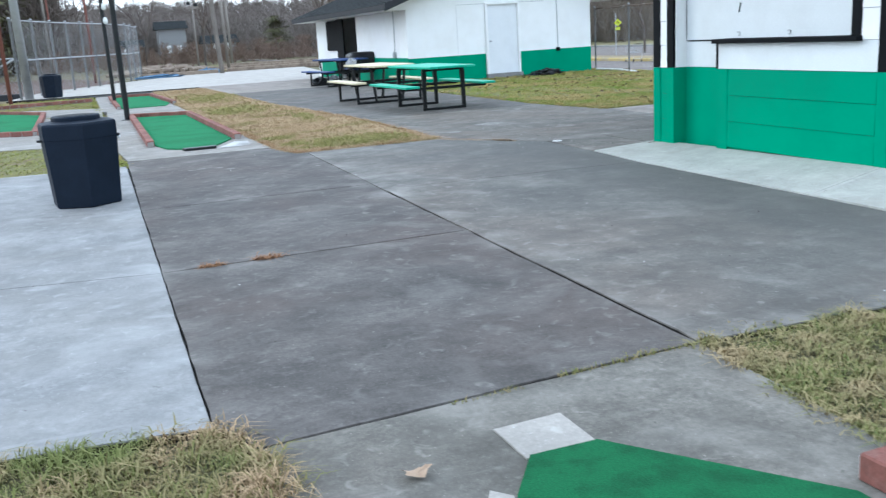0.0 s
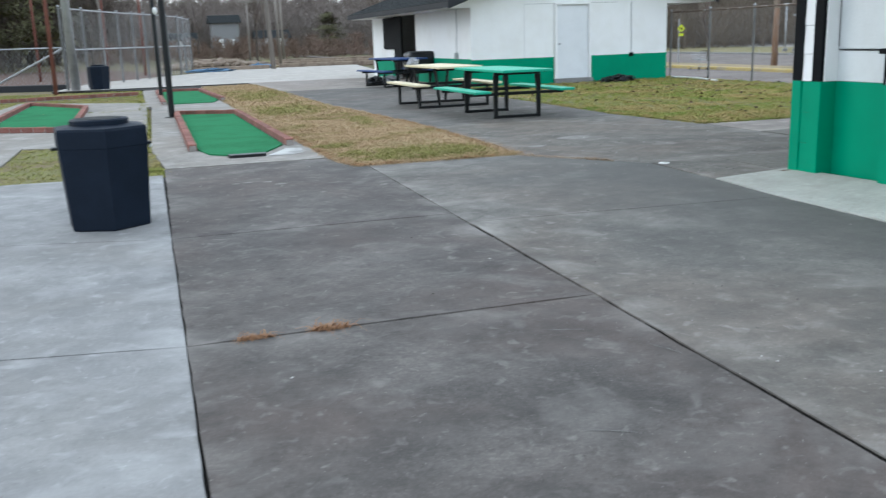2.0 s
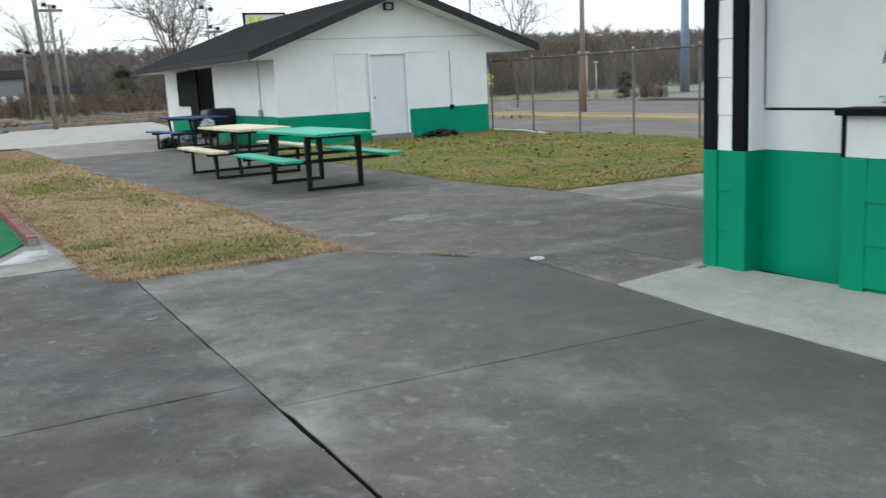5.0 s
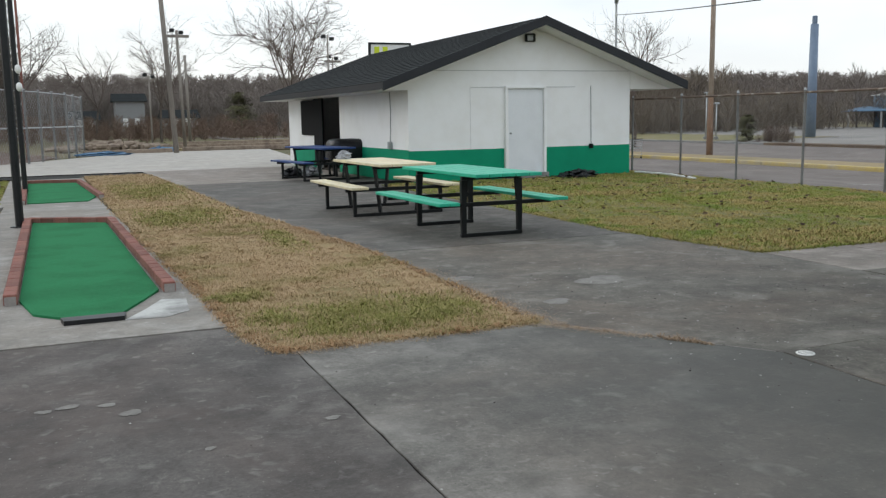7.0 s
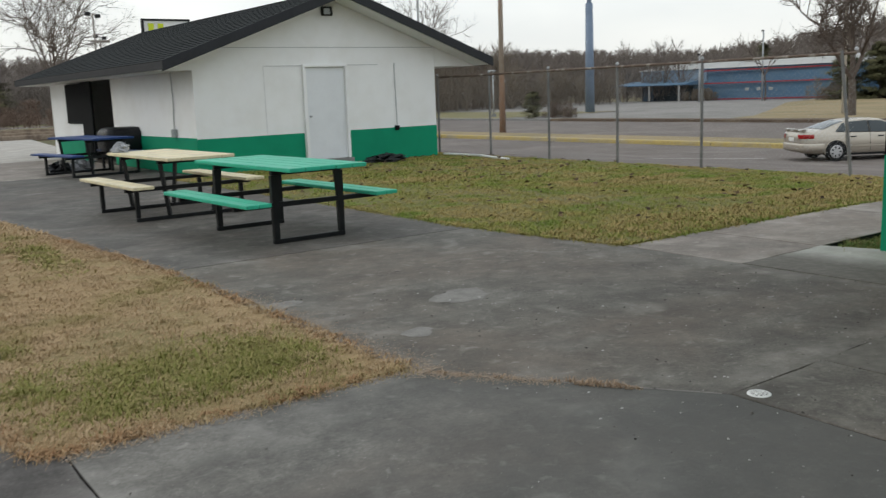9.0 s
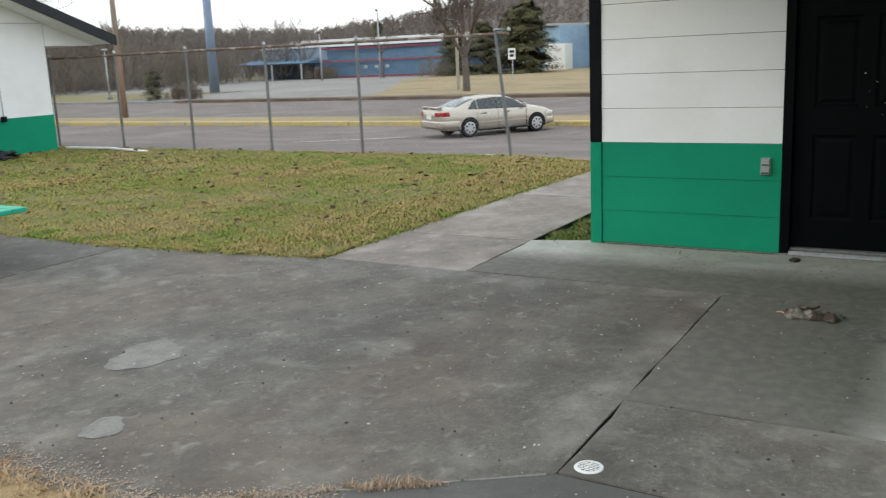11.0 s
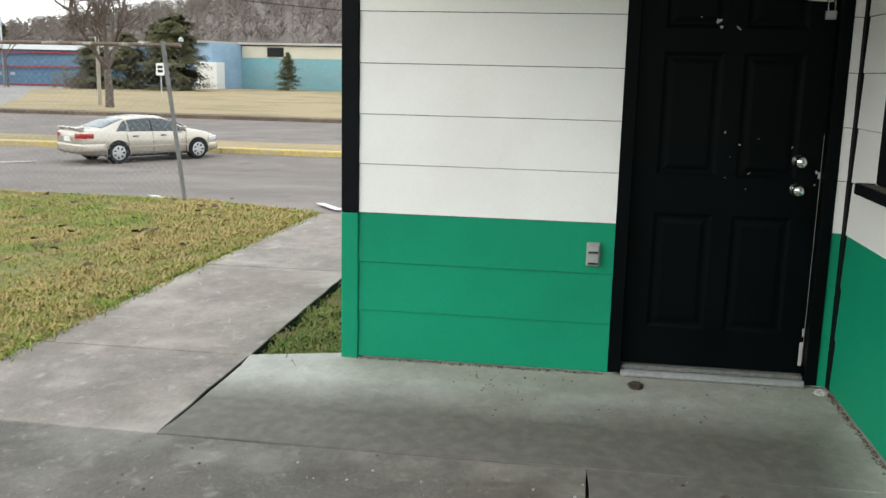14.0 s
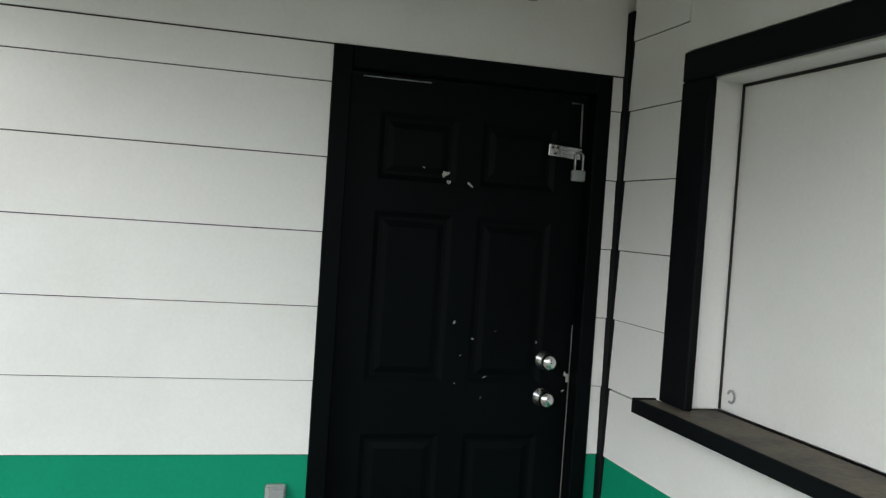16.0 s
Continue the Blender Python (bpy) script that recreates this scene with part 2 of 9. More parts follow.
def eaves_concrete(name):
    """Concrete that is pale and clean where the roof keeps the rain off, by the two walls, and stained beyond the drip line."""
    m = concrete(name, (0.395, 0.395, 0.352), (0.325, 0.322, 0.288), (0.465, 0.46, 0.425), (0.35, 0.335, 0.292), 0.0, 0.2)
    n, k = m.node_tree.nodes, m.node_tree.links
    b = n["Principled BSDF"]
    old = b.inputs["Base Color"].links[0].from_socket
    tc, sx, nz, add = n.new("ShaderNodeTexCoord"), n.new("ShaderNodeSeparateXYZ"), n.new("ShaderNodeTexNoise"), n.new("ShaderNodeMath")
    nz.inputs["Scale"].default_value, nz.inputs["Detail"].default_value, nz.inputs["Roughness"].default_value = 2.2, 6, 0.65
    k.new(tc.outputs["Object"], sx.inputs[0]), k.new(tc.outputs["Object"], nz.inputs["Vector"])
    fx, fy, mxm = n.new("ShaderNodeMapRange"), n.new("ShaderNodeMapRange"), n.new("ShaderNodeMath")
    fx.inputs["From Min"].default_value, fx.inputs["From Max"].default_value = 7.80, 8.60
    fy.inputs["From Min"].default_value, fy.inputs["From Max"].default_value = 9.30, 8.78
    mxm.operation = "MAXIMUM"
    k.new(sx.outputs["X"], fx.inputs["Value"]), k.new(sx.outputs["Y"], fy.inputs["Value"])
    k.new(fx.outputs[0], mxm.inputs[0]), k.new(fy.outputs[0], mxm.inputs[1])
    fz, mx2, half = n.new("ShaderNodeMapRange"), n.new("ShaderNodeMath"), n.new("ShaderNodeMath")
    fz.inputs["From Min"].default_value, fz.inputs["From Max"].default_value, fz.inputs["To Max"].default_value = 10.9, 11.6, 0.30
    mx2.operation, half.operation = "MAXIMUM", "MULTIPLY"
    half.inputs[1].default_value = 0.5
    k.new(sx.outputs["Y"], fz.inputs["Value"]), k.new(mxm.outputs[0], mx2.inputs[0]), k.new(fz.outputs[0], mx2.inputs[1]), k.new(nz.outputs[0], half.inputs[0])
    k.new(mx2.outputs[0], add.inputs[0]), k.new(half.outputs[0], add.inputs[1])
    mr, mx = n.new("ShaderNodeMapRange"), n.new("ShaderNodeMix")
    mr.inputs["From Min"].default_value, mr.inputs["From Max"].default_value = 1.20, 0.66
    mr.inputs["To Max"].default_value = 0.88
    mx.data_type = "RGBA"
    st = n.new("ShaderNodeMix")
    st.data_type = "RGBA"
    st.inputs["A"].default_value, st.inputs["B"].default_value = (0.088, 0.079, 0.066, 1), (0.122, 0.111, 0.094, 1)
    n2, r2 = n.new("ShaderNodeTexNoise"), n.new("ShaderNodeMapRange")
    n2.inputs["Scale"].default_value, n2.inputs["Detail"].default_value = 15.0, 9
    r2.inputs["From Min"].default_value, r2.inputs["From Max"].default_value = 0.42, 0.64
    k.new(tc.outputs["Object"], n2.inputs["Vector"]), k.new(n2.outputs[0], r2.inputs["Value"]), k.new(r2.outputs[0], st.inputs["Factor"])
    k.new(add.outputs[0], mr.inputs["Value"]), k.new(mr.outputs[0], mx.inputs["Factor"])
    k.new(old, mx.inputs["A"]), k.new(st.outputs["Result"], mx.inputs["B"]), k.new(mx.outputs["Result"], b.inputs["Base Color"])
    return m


def trodden(m, x0, x1, color, amount):
    """Grime that thickens from x0 to x1, with an uneven edge."""
    n, k = m.node_tree.nodes, m.node_tree.links
    b = n["Principled BSDF"]
    old = b.inputs["Base Color"].links[0].from_socket
    tc, sx, nz, mul, add, mr, mx = n.new("ShaderNodeTexCoord"), n.new("ShaderNodeSeparateXYZ"), n.new("ShaderNodeTexNoise"), n.new("ShaderNodeMath"), n.new("ShaderNodeMath"), n.new("ShaderNodeMapRange"), n.new("ShaderNodeMix")
    nz.inputs["Scale"].default_value, nz.inputs["Detail"].default_value, nz.inputs["Roughness"].default_value = 1.1, 7, 0.62
    mul.operation, mul.inputs[1].default_value = "MULTIPLY", 2.6
    mr.inputs["From Min"].default_value, mr.inputs["From Max"].default_value, mr.inputs["To Max"].default_value = x0 + 1.3, x1 + 1.3, amount
    mx.data_type = "RGBA"
    mx.inputs["B"].default_value = (*color, 1)
    k.new(tc.outputs["Object"], sx.inputs[0]), k.new(tc.outputs["Object"], nz.inputs["Vector"]), k.new(nz.outputs[0], mul.inputs[0])
    k.new(sx.outputs["X"], add.inputs[0]), k.new(mul.outputs[0], add.inputs[1]), k.new(add.outputs[0], mr.inputs["Value"]), k.new(mr.outputs[0], mx.inputs["Factor"])
    k.new(old, mx.inputs["A"]), k.new(mx.outputs["Result"], b.inputs["Base Color"])
    return m


trodden(EAST_CONC, 2.9, 4.6, (0.076, 0.076, 0.071), 0.72)
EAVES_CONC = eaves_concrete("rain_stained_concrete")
JOINT = material("joint_dirt", (0.016, 0.015, 0.013), 0.95, var=0.4, scale=9, fine=80)
FAR_CONC = concrete("worn_pale_court_concrete", (0.36, 0.335, 0.30), (0.28, 0.26, 0.235), (0.45, 0.43, 0.40), (0.31, 0.28, 0.245), 0.04, 0.2)
COURT_CONC = concrete("bleached_court_concrete", (0.43, 0.40, 0.36), (0.34, 0.315, 0.285), (0.52, 0.50, 0.465), (0.37, 0.335, 0.295), 0.04, 0.2)
GOLF_CONC = concrete("golf_pad_concrete", (0.265, 0.245, 0.22), (0.185, 0.172, 0.155), (0.40, 0.385, 0.36), (0.225, 0.20, 0.172), 0.03, 0.25)
WHITE_CONC = material("white_concrete", (0.46, 0.46, 0.44), 0.85, var=0.15, scale=2.2, fine=60, bump=0.3, second=(0.24, 0.235, 0.225), patch=(0.45, 0.62))
ASPHALT = stained(stained(material("asphalt", (0.152, 0.130, 0.118), 0.9, var=0.25, scale=0.5, fine=30, bump=0.4, second=(0.195, 0.168, 0.152), spec=0.15), 0.25, 0.55, 0.7, (0.225, 0.20, 0.182), 0.5), 0.9, 0.56, 0.70, (0.105, 0.090, 0.082), 0.6)
PALE_ASPHALT = stained(material("pale_asphalt", (0.22, 0.205, 0.19), 0.9, var=0.2, scale=0.4, fine=10, bump=0.3, second=(0.17, 0.16, 0.15)), 0.12, 0.5, 0.7, (0.28, 0.26, 0.24), 0.5)
GROUND = stained(material("field_soil_and_grass", (0.10, 0.095, 0.045), 0.95, var=0.35, scale=0.4, fine=12, bump=0.8, second=(0.16, 0.125, 0.07), depth=0.03), 0.05, 0.45, 0.6, (0.20, 0.165, 0.10), 0.6)
SOD = material("lawn_soil", (0.15, 0.145, 0.055), 0.95, var=0.35, scale=1.0, fine=40, bump=0.8, second=(0.15, 0.115, 0.06), depth=0.015)
DARKSOD = material("verge_soil", (0.060, 0.060, 0.026), 0.95, var=0.4, scale=3.0, fine=40, bump=0.8, second=(0.11, 0.085, 0.045), depth=0.015)
DRYSOD = material("dry_lawn_soil", (0.31, 0.22, 0.115), 0.95, var=0.3, scale=1.0, fine=40, bump=0.8, second=(0.21, 0.17, 0.075), depth=0.015)
VERGE = material("dry_verge_grass", (0.28, 0.215, 0.12), 0.95, var=0.2, scale=0.25, fine=8, bump=0.6, second=(0.20, 0.165, 0.085), depth=0.03)
WHITE = material("white_wall_paint", (0.80, 0.805, 0.80), 0.55, var=0.035, scale=1.5, fine=90, bump=0.15, second=(0.76, 0.76, 0.745), depth=0.002)
# wall white greyed down: the eave's shade on the kiosk front, put into the paint
SHADEDWHITE = material("eave_shaded_white", (0.66, 0.685, 0.685), 0.65, var=0.05, scale=1.2, fine=70, bump=0.2, second=(0.60, 0.62, 0.615), depth=0.002)
GREEN = material("green_wall_paint", (0.009, 0.255, 0.138), 0.6, var=0.08, scale=1.5, fine=90, bump=0.15, second=(0.008, 0.228, 0.124), spec=0.12, depth=0.002)
BLACK = material("black_trim_paint", (0.005, 0.006, 0.0075), 0.6, var=0.3, scale=4, fine=70, bump=0.2, spec=0.08, depth=0.002)
DOORBLACK = material("black_door_paint", (0.0020, 0.0032, 0.0038), 0.42, var=0.25, scale=4, fine=60, bump=0.1, spec=0.045, depth=0.002)
SOFFIT = material("soffit_paint", (0.60, 0.59, 0.56), 0.7, var=0.06, scale=2, fine=40, bump=0.1)
SHINGLE = material("asphalt_shingle", (0.022, 0.025, 0.026), 0.95, var=0.3, scale=3, fine=30, bump=0.5, spec=0.1, depth=0.006)
FASCIA = material("dark_fascia", (0.020, 0.022, 0.026), 0.6, var=0.2, scale=4, fine=40)
INTERIOR = material("dark_interior", (0.012, 0.013, 0.013), 0.8, var=0.3)
PLASTIC = material("navy_plastic", (0.006, 0.011, 0.021), 0.6, var=0.3, scale=5, fine=120, bump=0.25, second=(0.008, 0.014, 0.026), spec=0.15, depth=0.002)
STEEL = material("black_steel", (0.010, 0.011, 0.012), 0.45, var=0.3, scale=8, fine=60, bump=0.1)
GALV = material("galvanised_steel", (0.42, 0.43, 0.44), 0.5, 0.6, var=0.2, scale=4, fine=40, bump=0.1)
RUSTRAIL = material("rusty_rail", (0.135, 0.098, 0.078), 0.8, 0.2, var=0.4, scale=5, fine=40, second=(0.34, 0.31, 0.28), patch=(0.52, 0.66))
CHROME = material("chrome", (0.72, 0.72, 0.72), 0.18, 1.0, var=0.1, bump=0.0)
TURF = material("green_carpet", (0.032, 0.172, 0.074), 0.95, var=0.35, scale=1.4, fine=120, bump=0.7, second=(0.026, 0.135, 0.058), spec=0.05, depth=0.003)
TURF_OLD = material("worn_green_carpet", (0.020, 0.112, 0.046), 0.95, var=0.45, scale=9.0, fine=170, bump=0.9, second=(0.016, 0.078, 0.034), spec=0.05, depth=0.004)
BRICK = material("red_brick", (0.205, 0.082, 0.064), 0.85, var=0.3, scale=12, fine=70, bump=0.6, second=(0.20, 0.105, 0.085), spread=0.22)
MORTAR = material("mortar", (0.30, 0.27, 0.25), 0.9, var=0.15)
T_GREEN = material("green_table_paint", (0.036, 0.40, 0.255), 0.45, var=0.10, scale=4, fine=50, bump=0.2, second=(0.03, 0.345, 0.22), depth=0.002)
T_CREAM = material("cream_table_paint", (0.66, 0.58, 0.38), 0.5, var=0.12, scale=4, fine=50, bump=0.2, second=(0.52, 0.46, 0.33), depth=0.002)
T_BLUE = material("blue_table_paint", (0.018, 0.050, 0.17), 0.5, var=0.12, scale=4, fine=50, bump=0.2)
YELLOWKERB = material("yellow_kerb_paint", (0.44, 0.34, 0.13), 0.85, var=0.3, scale=1.2, fine=14, bump=0.4, second=(0.36, 0.31, 0.21))
WOOD_POLE = material("utility_pole_wood", (0.21, 0.13, 0.085), 0.85, var=0.3, scale=1.2, fine=25, second=(0.14, 0.085, 0.055), stretch=(1, 1, 0.15))
LEDGE = material("worn_counter_wood", (0.115, 0.102, 0.078), 0.7, var=0.3, scale=5, fine=60, second=(0.06, 0.055, 0.05))
GREYPAINT = material("grey_metal_box", (0.34, 0.36, 0.36), 0.45, 0.3, var=0.1)
WHITEPLASTIC = material("white_plastic", (0.70, 0.70, 0.68), 0.4, var=0.06)


# ---- builders ----
def thing(name, at=(0, 0, 0), label="", category="", group="", kind=""):
    ob = new(name)
    ob.empty_display_size = 0.1
    ob.location = at
    return tagged(ob, label, category, group, kind)


def place_of(ob):
    """Where a thing or part stands in the world (all of them are unturned while they are built)."""
    v = ob.location.copy()
    return v + ob.matrix_parent_inverse.translation + place_of(ob.parent) if ob.parent is not None else v


def link(name, me, mat, parent=None, label="", world=True):
    if mat is not None and not me.materials:
        me.materials.append(mat)
    ob = new(name, me)
    if parent is not None:
        ob.parent = parent
        if world:
            ob.matrix_parent_inverse = Matrix.Translation(-place_of(parent))
    if label:
        ob["label"] = label
    return ob


def part(name, bm, mat, parent=None, label="", world=True, smooth=False):
    """One mesh object out of a bmesh; its coordinates are the world's, or with world off the parent's."""
    bmesh.ops.recalc_face_normals(bm, faces=bm.faces)
    me = bpy.data.meshes.new(name)
    bm.to_mesh(me)
    bm.free()
    if smooth:
        me.shade_smooth()
    return link(name, me, mat, parent, label, world)


def raw(name, verts, faces, mat, parent=None, label="", world=True, smooth=False):
    me = bpy.data.meshes.new(name)
    me.from_pydata(verts, [], faces)
    me.update()
    if smooth:
        me.shade_smooth()
    return link(name, me, mat, parent, label, world)


def box(lo, hi, bevel=0.0, bm=None, m=None, segs=1):
    b = bmesh.new()
    bmesh.ops.create_cube(b, size=1)
    lo, hi = Vector(lo), Vector(hi)
    for v in b.verts:
        v.co = Vector(((lo[i] + hi[i]) / 2 + v.co[i] * (hi[i] - lo[i]) for i in range(3)))
    if bevel:
        bmesh.ops.bevel(b, geom=b.edges[:], offset=bevel, segments=segs, affect="EDGES", profile=0.6)
    if m is not None:
        b.transform(m)
    return merge(bm, b)


def merge(bm, b):
    if bm is None:
        return b
    me = bpy.data.meshes.new("tmp")
    b.to_mesh(me)
    b.free()
    bm.from_mesh(me)
    bpy.data.meshes.remove(me)
    return bm


def tube(pts, r, seg=8, bm=None, caps=True, r2=None):
    """A round bar through points, tapering to r2."""
    b = bm or bmesh.new()
    pts = [Vector(p) for p in pts]
    rings = []
    for i, p in enumerate(pts):
        d = (pts[min(i + 1, len(pts) - 1)] - pts[max(i - 1, 0)]).normalized()
        side = d.cross(Vector((0, 0, 1)) if abs(d.z) < 0.9 else Vector((1, 0, 0))).normalized()
        up = side.cross(d)
        rr = r + ((r2 if r2 is not None else r) - r) * i / max(1, len(pts) - 1)
        rings.append([b.verts.new(p + rr * (math.cos(2 * math.pi * k / seg) * side + math.sin(2 * math.pi * k / seg) * up)) for k in range(seg)])
    for a, c in zip(rings, rings[1:]):
        for k in range(seg):
            b.faces.new((a[k], a[(k + 1) % seg], c[(k + 1) % seg], c[k]))
    if caps:
        b.faces.new(rings[0][::-1]), b.faces.new(rings[-1])
    return b


def prism(poly, z0, z1, bm=None, top=None):
    """An upright prism on a polygon; top may give each corner's own height."""
    b = bm or bmesh.new()
    lo = [b.verts.new((x, y, z0)) for x, y in poly]
    hi = [b.verts.new((x, y, top[i] if top else z1)) for i, (x, y) in enumerate(poly)]
    n = len(poly)
    b.faces.new(hi), b.faces.new(lo[::-1])
    for i in range(n):
        b.faces.new((lo[i], lo[(i + 1) % n], hi[(i + 1) % n], hi[i]))
    return b


def lathe(profile, seg=24, bm=None, m=None, turn=0.0):
    """A turned body from (radius, height) pairs."""
    b = bmesh.new()
    rings = [[b.verts.new((r * math.cos(2 * math.pi * k / seg + turn), r * math.sin(2 * math.pi * k / seg + turn), z)) for k in range(seg)] for r, z in profile]
    for a, c in zip(rings, rings[1:]):
        for k in range(seg):
            b.faces.new((a[k], a[(k + 1) % seg], c[(k + 1) % seg], c[k]))
    b.faces.new(rings[0][::-1]), b.faces.new(rings[-1])
    if m is not None:
        b.transform(m)
    return merge(bm, b)


def drop(x):
    """The height of the ground: level round the kiosk, falling to the road in the east."""
    return -0.85 * min(1.0, max(0.0, (x - 14.2) / 10.0))


def blades(name, poly, count, h0, h1, width, mat, label, category="grass", z=0.0, lean=1.5, rng=None, avoid=()):
    """Grass as many bent blades over a polygon, one object."""
    rng = rng or np.random.default_rng(len(name) + count)
    fringe = int(count * 0.09) if count > 5000 else 0
    xs, ys = [p[0] for p in poly], [p[1] for p in poly]
    pts = np.empty((0, 2))
    while len(pts) < count:
        q = np.stack([rng.uniform(min(xs), max(xs), count), rng.uniform(min(ys), max(ys), count)], 1)
        ins = np.zeros(count, bool)
        for i in range(len(poly)):
            (x1, y1), (x2, y2) = poly[i], poly[i - 1]
            if y1 != y2:
                ins ^= ((y1 > q[:, 1]) != (y2 > q[:, 1])) & (q[:, 0] < (x2 - x1) * (q[:, 1] - y1) / (y2 - y1) + x1)
        for hole in avoid:
            out_ = np.zeros(count, bool)
            for i in range(len(hole)):
                (x1, y1), (x2, y2) = hole[i], hole[i - 1]
                if y1 != y2:
                    out_ ^= ((y1 > q[:, 1]) != (y2 > q[:, 1])) & (q[:, 0] < (x2 - x1) * (q[:, 1] - y1) / (y2 - y1) + x1)
            ins &= ~out_
        pts = np.concatenate([pts, q[ins]])
    pts = pts[:count]
    for i in range(fringe):
        # ragged rim: some blades stand on the outline itself
        k = rng.integers(len(poly))
        (x1, y1), (x2, y2) = poly[k], poly[k - 1]
        u = rng.random()
        pts[i] = x1 + (x2 - x1) * u + rng.normal(0, 0.04), y1 + (y2 - y1) * u + rng.normal(0, 0.04)
    a = rng.uniform(0, 2 * np.pi, count)
    clump = np.zeros(count)
    for fq in (9, 13, 21, 34, 55):
        t = rng.uniform(0, np.pi)
        clump += np.sin(fq * (pts[:, 0] * np.cos(t) + pts[:, 1] * np.sin(t)) + rng.uniform(0, 6)) * np.sin(fq * 0.8 * (pts[:, 1] * np.cos(t) - pts[:, 0] * np.sin(t)) + rng.uniform(0, 6))
    h = rng.uniform(h0, h1, count) * (0.6 + 0.8 * rng.random(count)) * np.clip(0.85 + 0.42 * clump, 0.25, 1.9)
    ln = rng.uniform(0.2, lean, count) * h * 1.6
    d, s = np.stack([np.cos(a), np.sin(a)], 1), np.stack([-np.sin(a), np.cos(a)], 1)
    w = (width * rng.uniform(0.6, 1.4, count))[:, None]
    zz = np.full(count, z) + np.array([drop(x) for x in pts[:, 0]])
    v = np.empty((count, 5, 3))
    v[:, 0, :2], v[:, 1, :2] = pts - s * w, pts + s * w
    v[:, 2, :2], v[:, 3, :2] = pts + d * (ln * 0.35)[:, None] - s * w * 0.8, pts + d * (ln * 0.35)[:, None] + s * w * 0.8
    v[:, 4, :2] = pts + d * ln[:, None]
    v[:, 0, 2] = v[:, 1, 2] = zz - 0.005
    v[:, 2, 2] = v[:, 3, 2] = zz + h * 0.55
    v[:, 4, 2] = zz + h * (1 - 0.5 * ln / (h * 1.6))
    base = np.arange(count)[:, None] * 5
    loops = np.concatenate([base + [0, 1, 3, 2], base + [2, 3, 4]], 1).ravel()
    me = bpy.data.meshes.new(name)
    me.vertices.add(count * 5), me.vertices.foreach_set("co", v.ravel())
    me.loops.add(count * 7), me.loops.foreach_set("vertex_index", loops)
    me.polygons.add(count * 2)
    starts = (np.arange(count)[:, None] * 7 + [0, 4]).ravel()
    me.polygons.foreach_set("loop_start", starts), me.polygons.foreach_set("loop_total", np.tile([4, 3], count))
    me.update(calc_edges=True)
    ob = link(name, me, mat)
    return tagged(ob, label, category, kind="stuff")


# ---- the ground ----
xs = [-900, -400, -150, -60, -30, -15, -5, 0, 5, 10, 14.2, 16, 18, 20, 22, 24.2, 30, 40, 60, 100, 180, 400, 900]
ys = [-600, -200, -60, -20, 0, 10, 20, 30, 40, 60, 100, 200, 400, 1200]
raw("ground", [(x, y, drop(x) - 0.075) for y in ys for x in xs], [(j * len(xs) + i, j * len(xs) + i + 1, (j + 1) * len(xs) + i + 1, (j + 1) * len(xs) + i) for j in range(len(ys) - 1) for i in range(len(xs) - 1)], GROUND)
tagged(bpy.data.objects["ground"], "dull winter grass and bare soil field", "ground", kind="structure")

pavement = part("pavement", prism([(0.74, -2.28), (2.42, -2.28), (2.5, 3.34), (4.98, 3.3), (5.0, 2.3), (7.1, 2.3), (7.1, 5.70), (7.9, 8.5), (7.9, 24.0), (8.2, 33.0), (9.5, 39), (10.9, 49.9), (4.7, 49.9), (2.7, 46), (-1.4, 39), (-2.3, 33.1), (2.0, 31), (0.5, 12.4), (0.5, 11.70), (-4.15, 11.98), (-4.6, 11.45), (-9.3, 8.25), (-9.3, 4.45), (0.54, 3.56)], -0.12, -0.028), JOINT)
tagged(pavement, "cracked concrete pavement of large slabs with dirty joints", "pavement", kind="structure")
rj = random.Random(5)


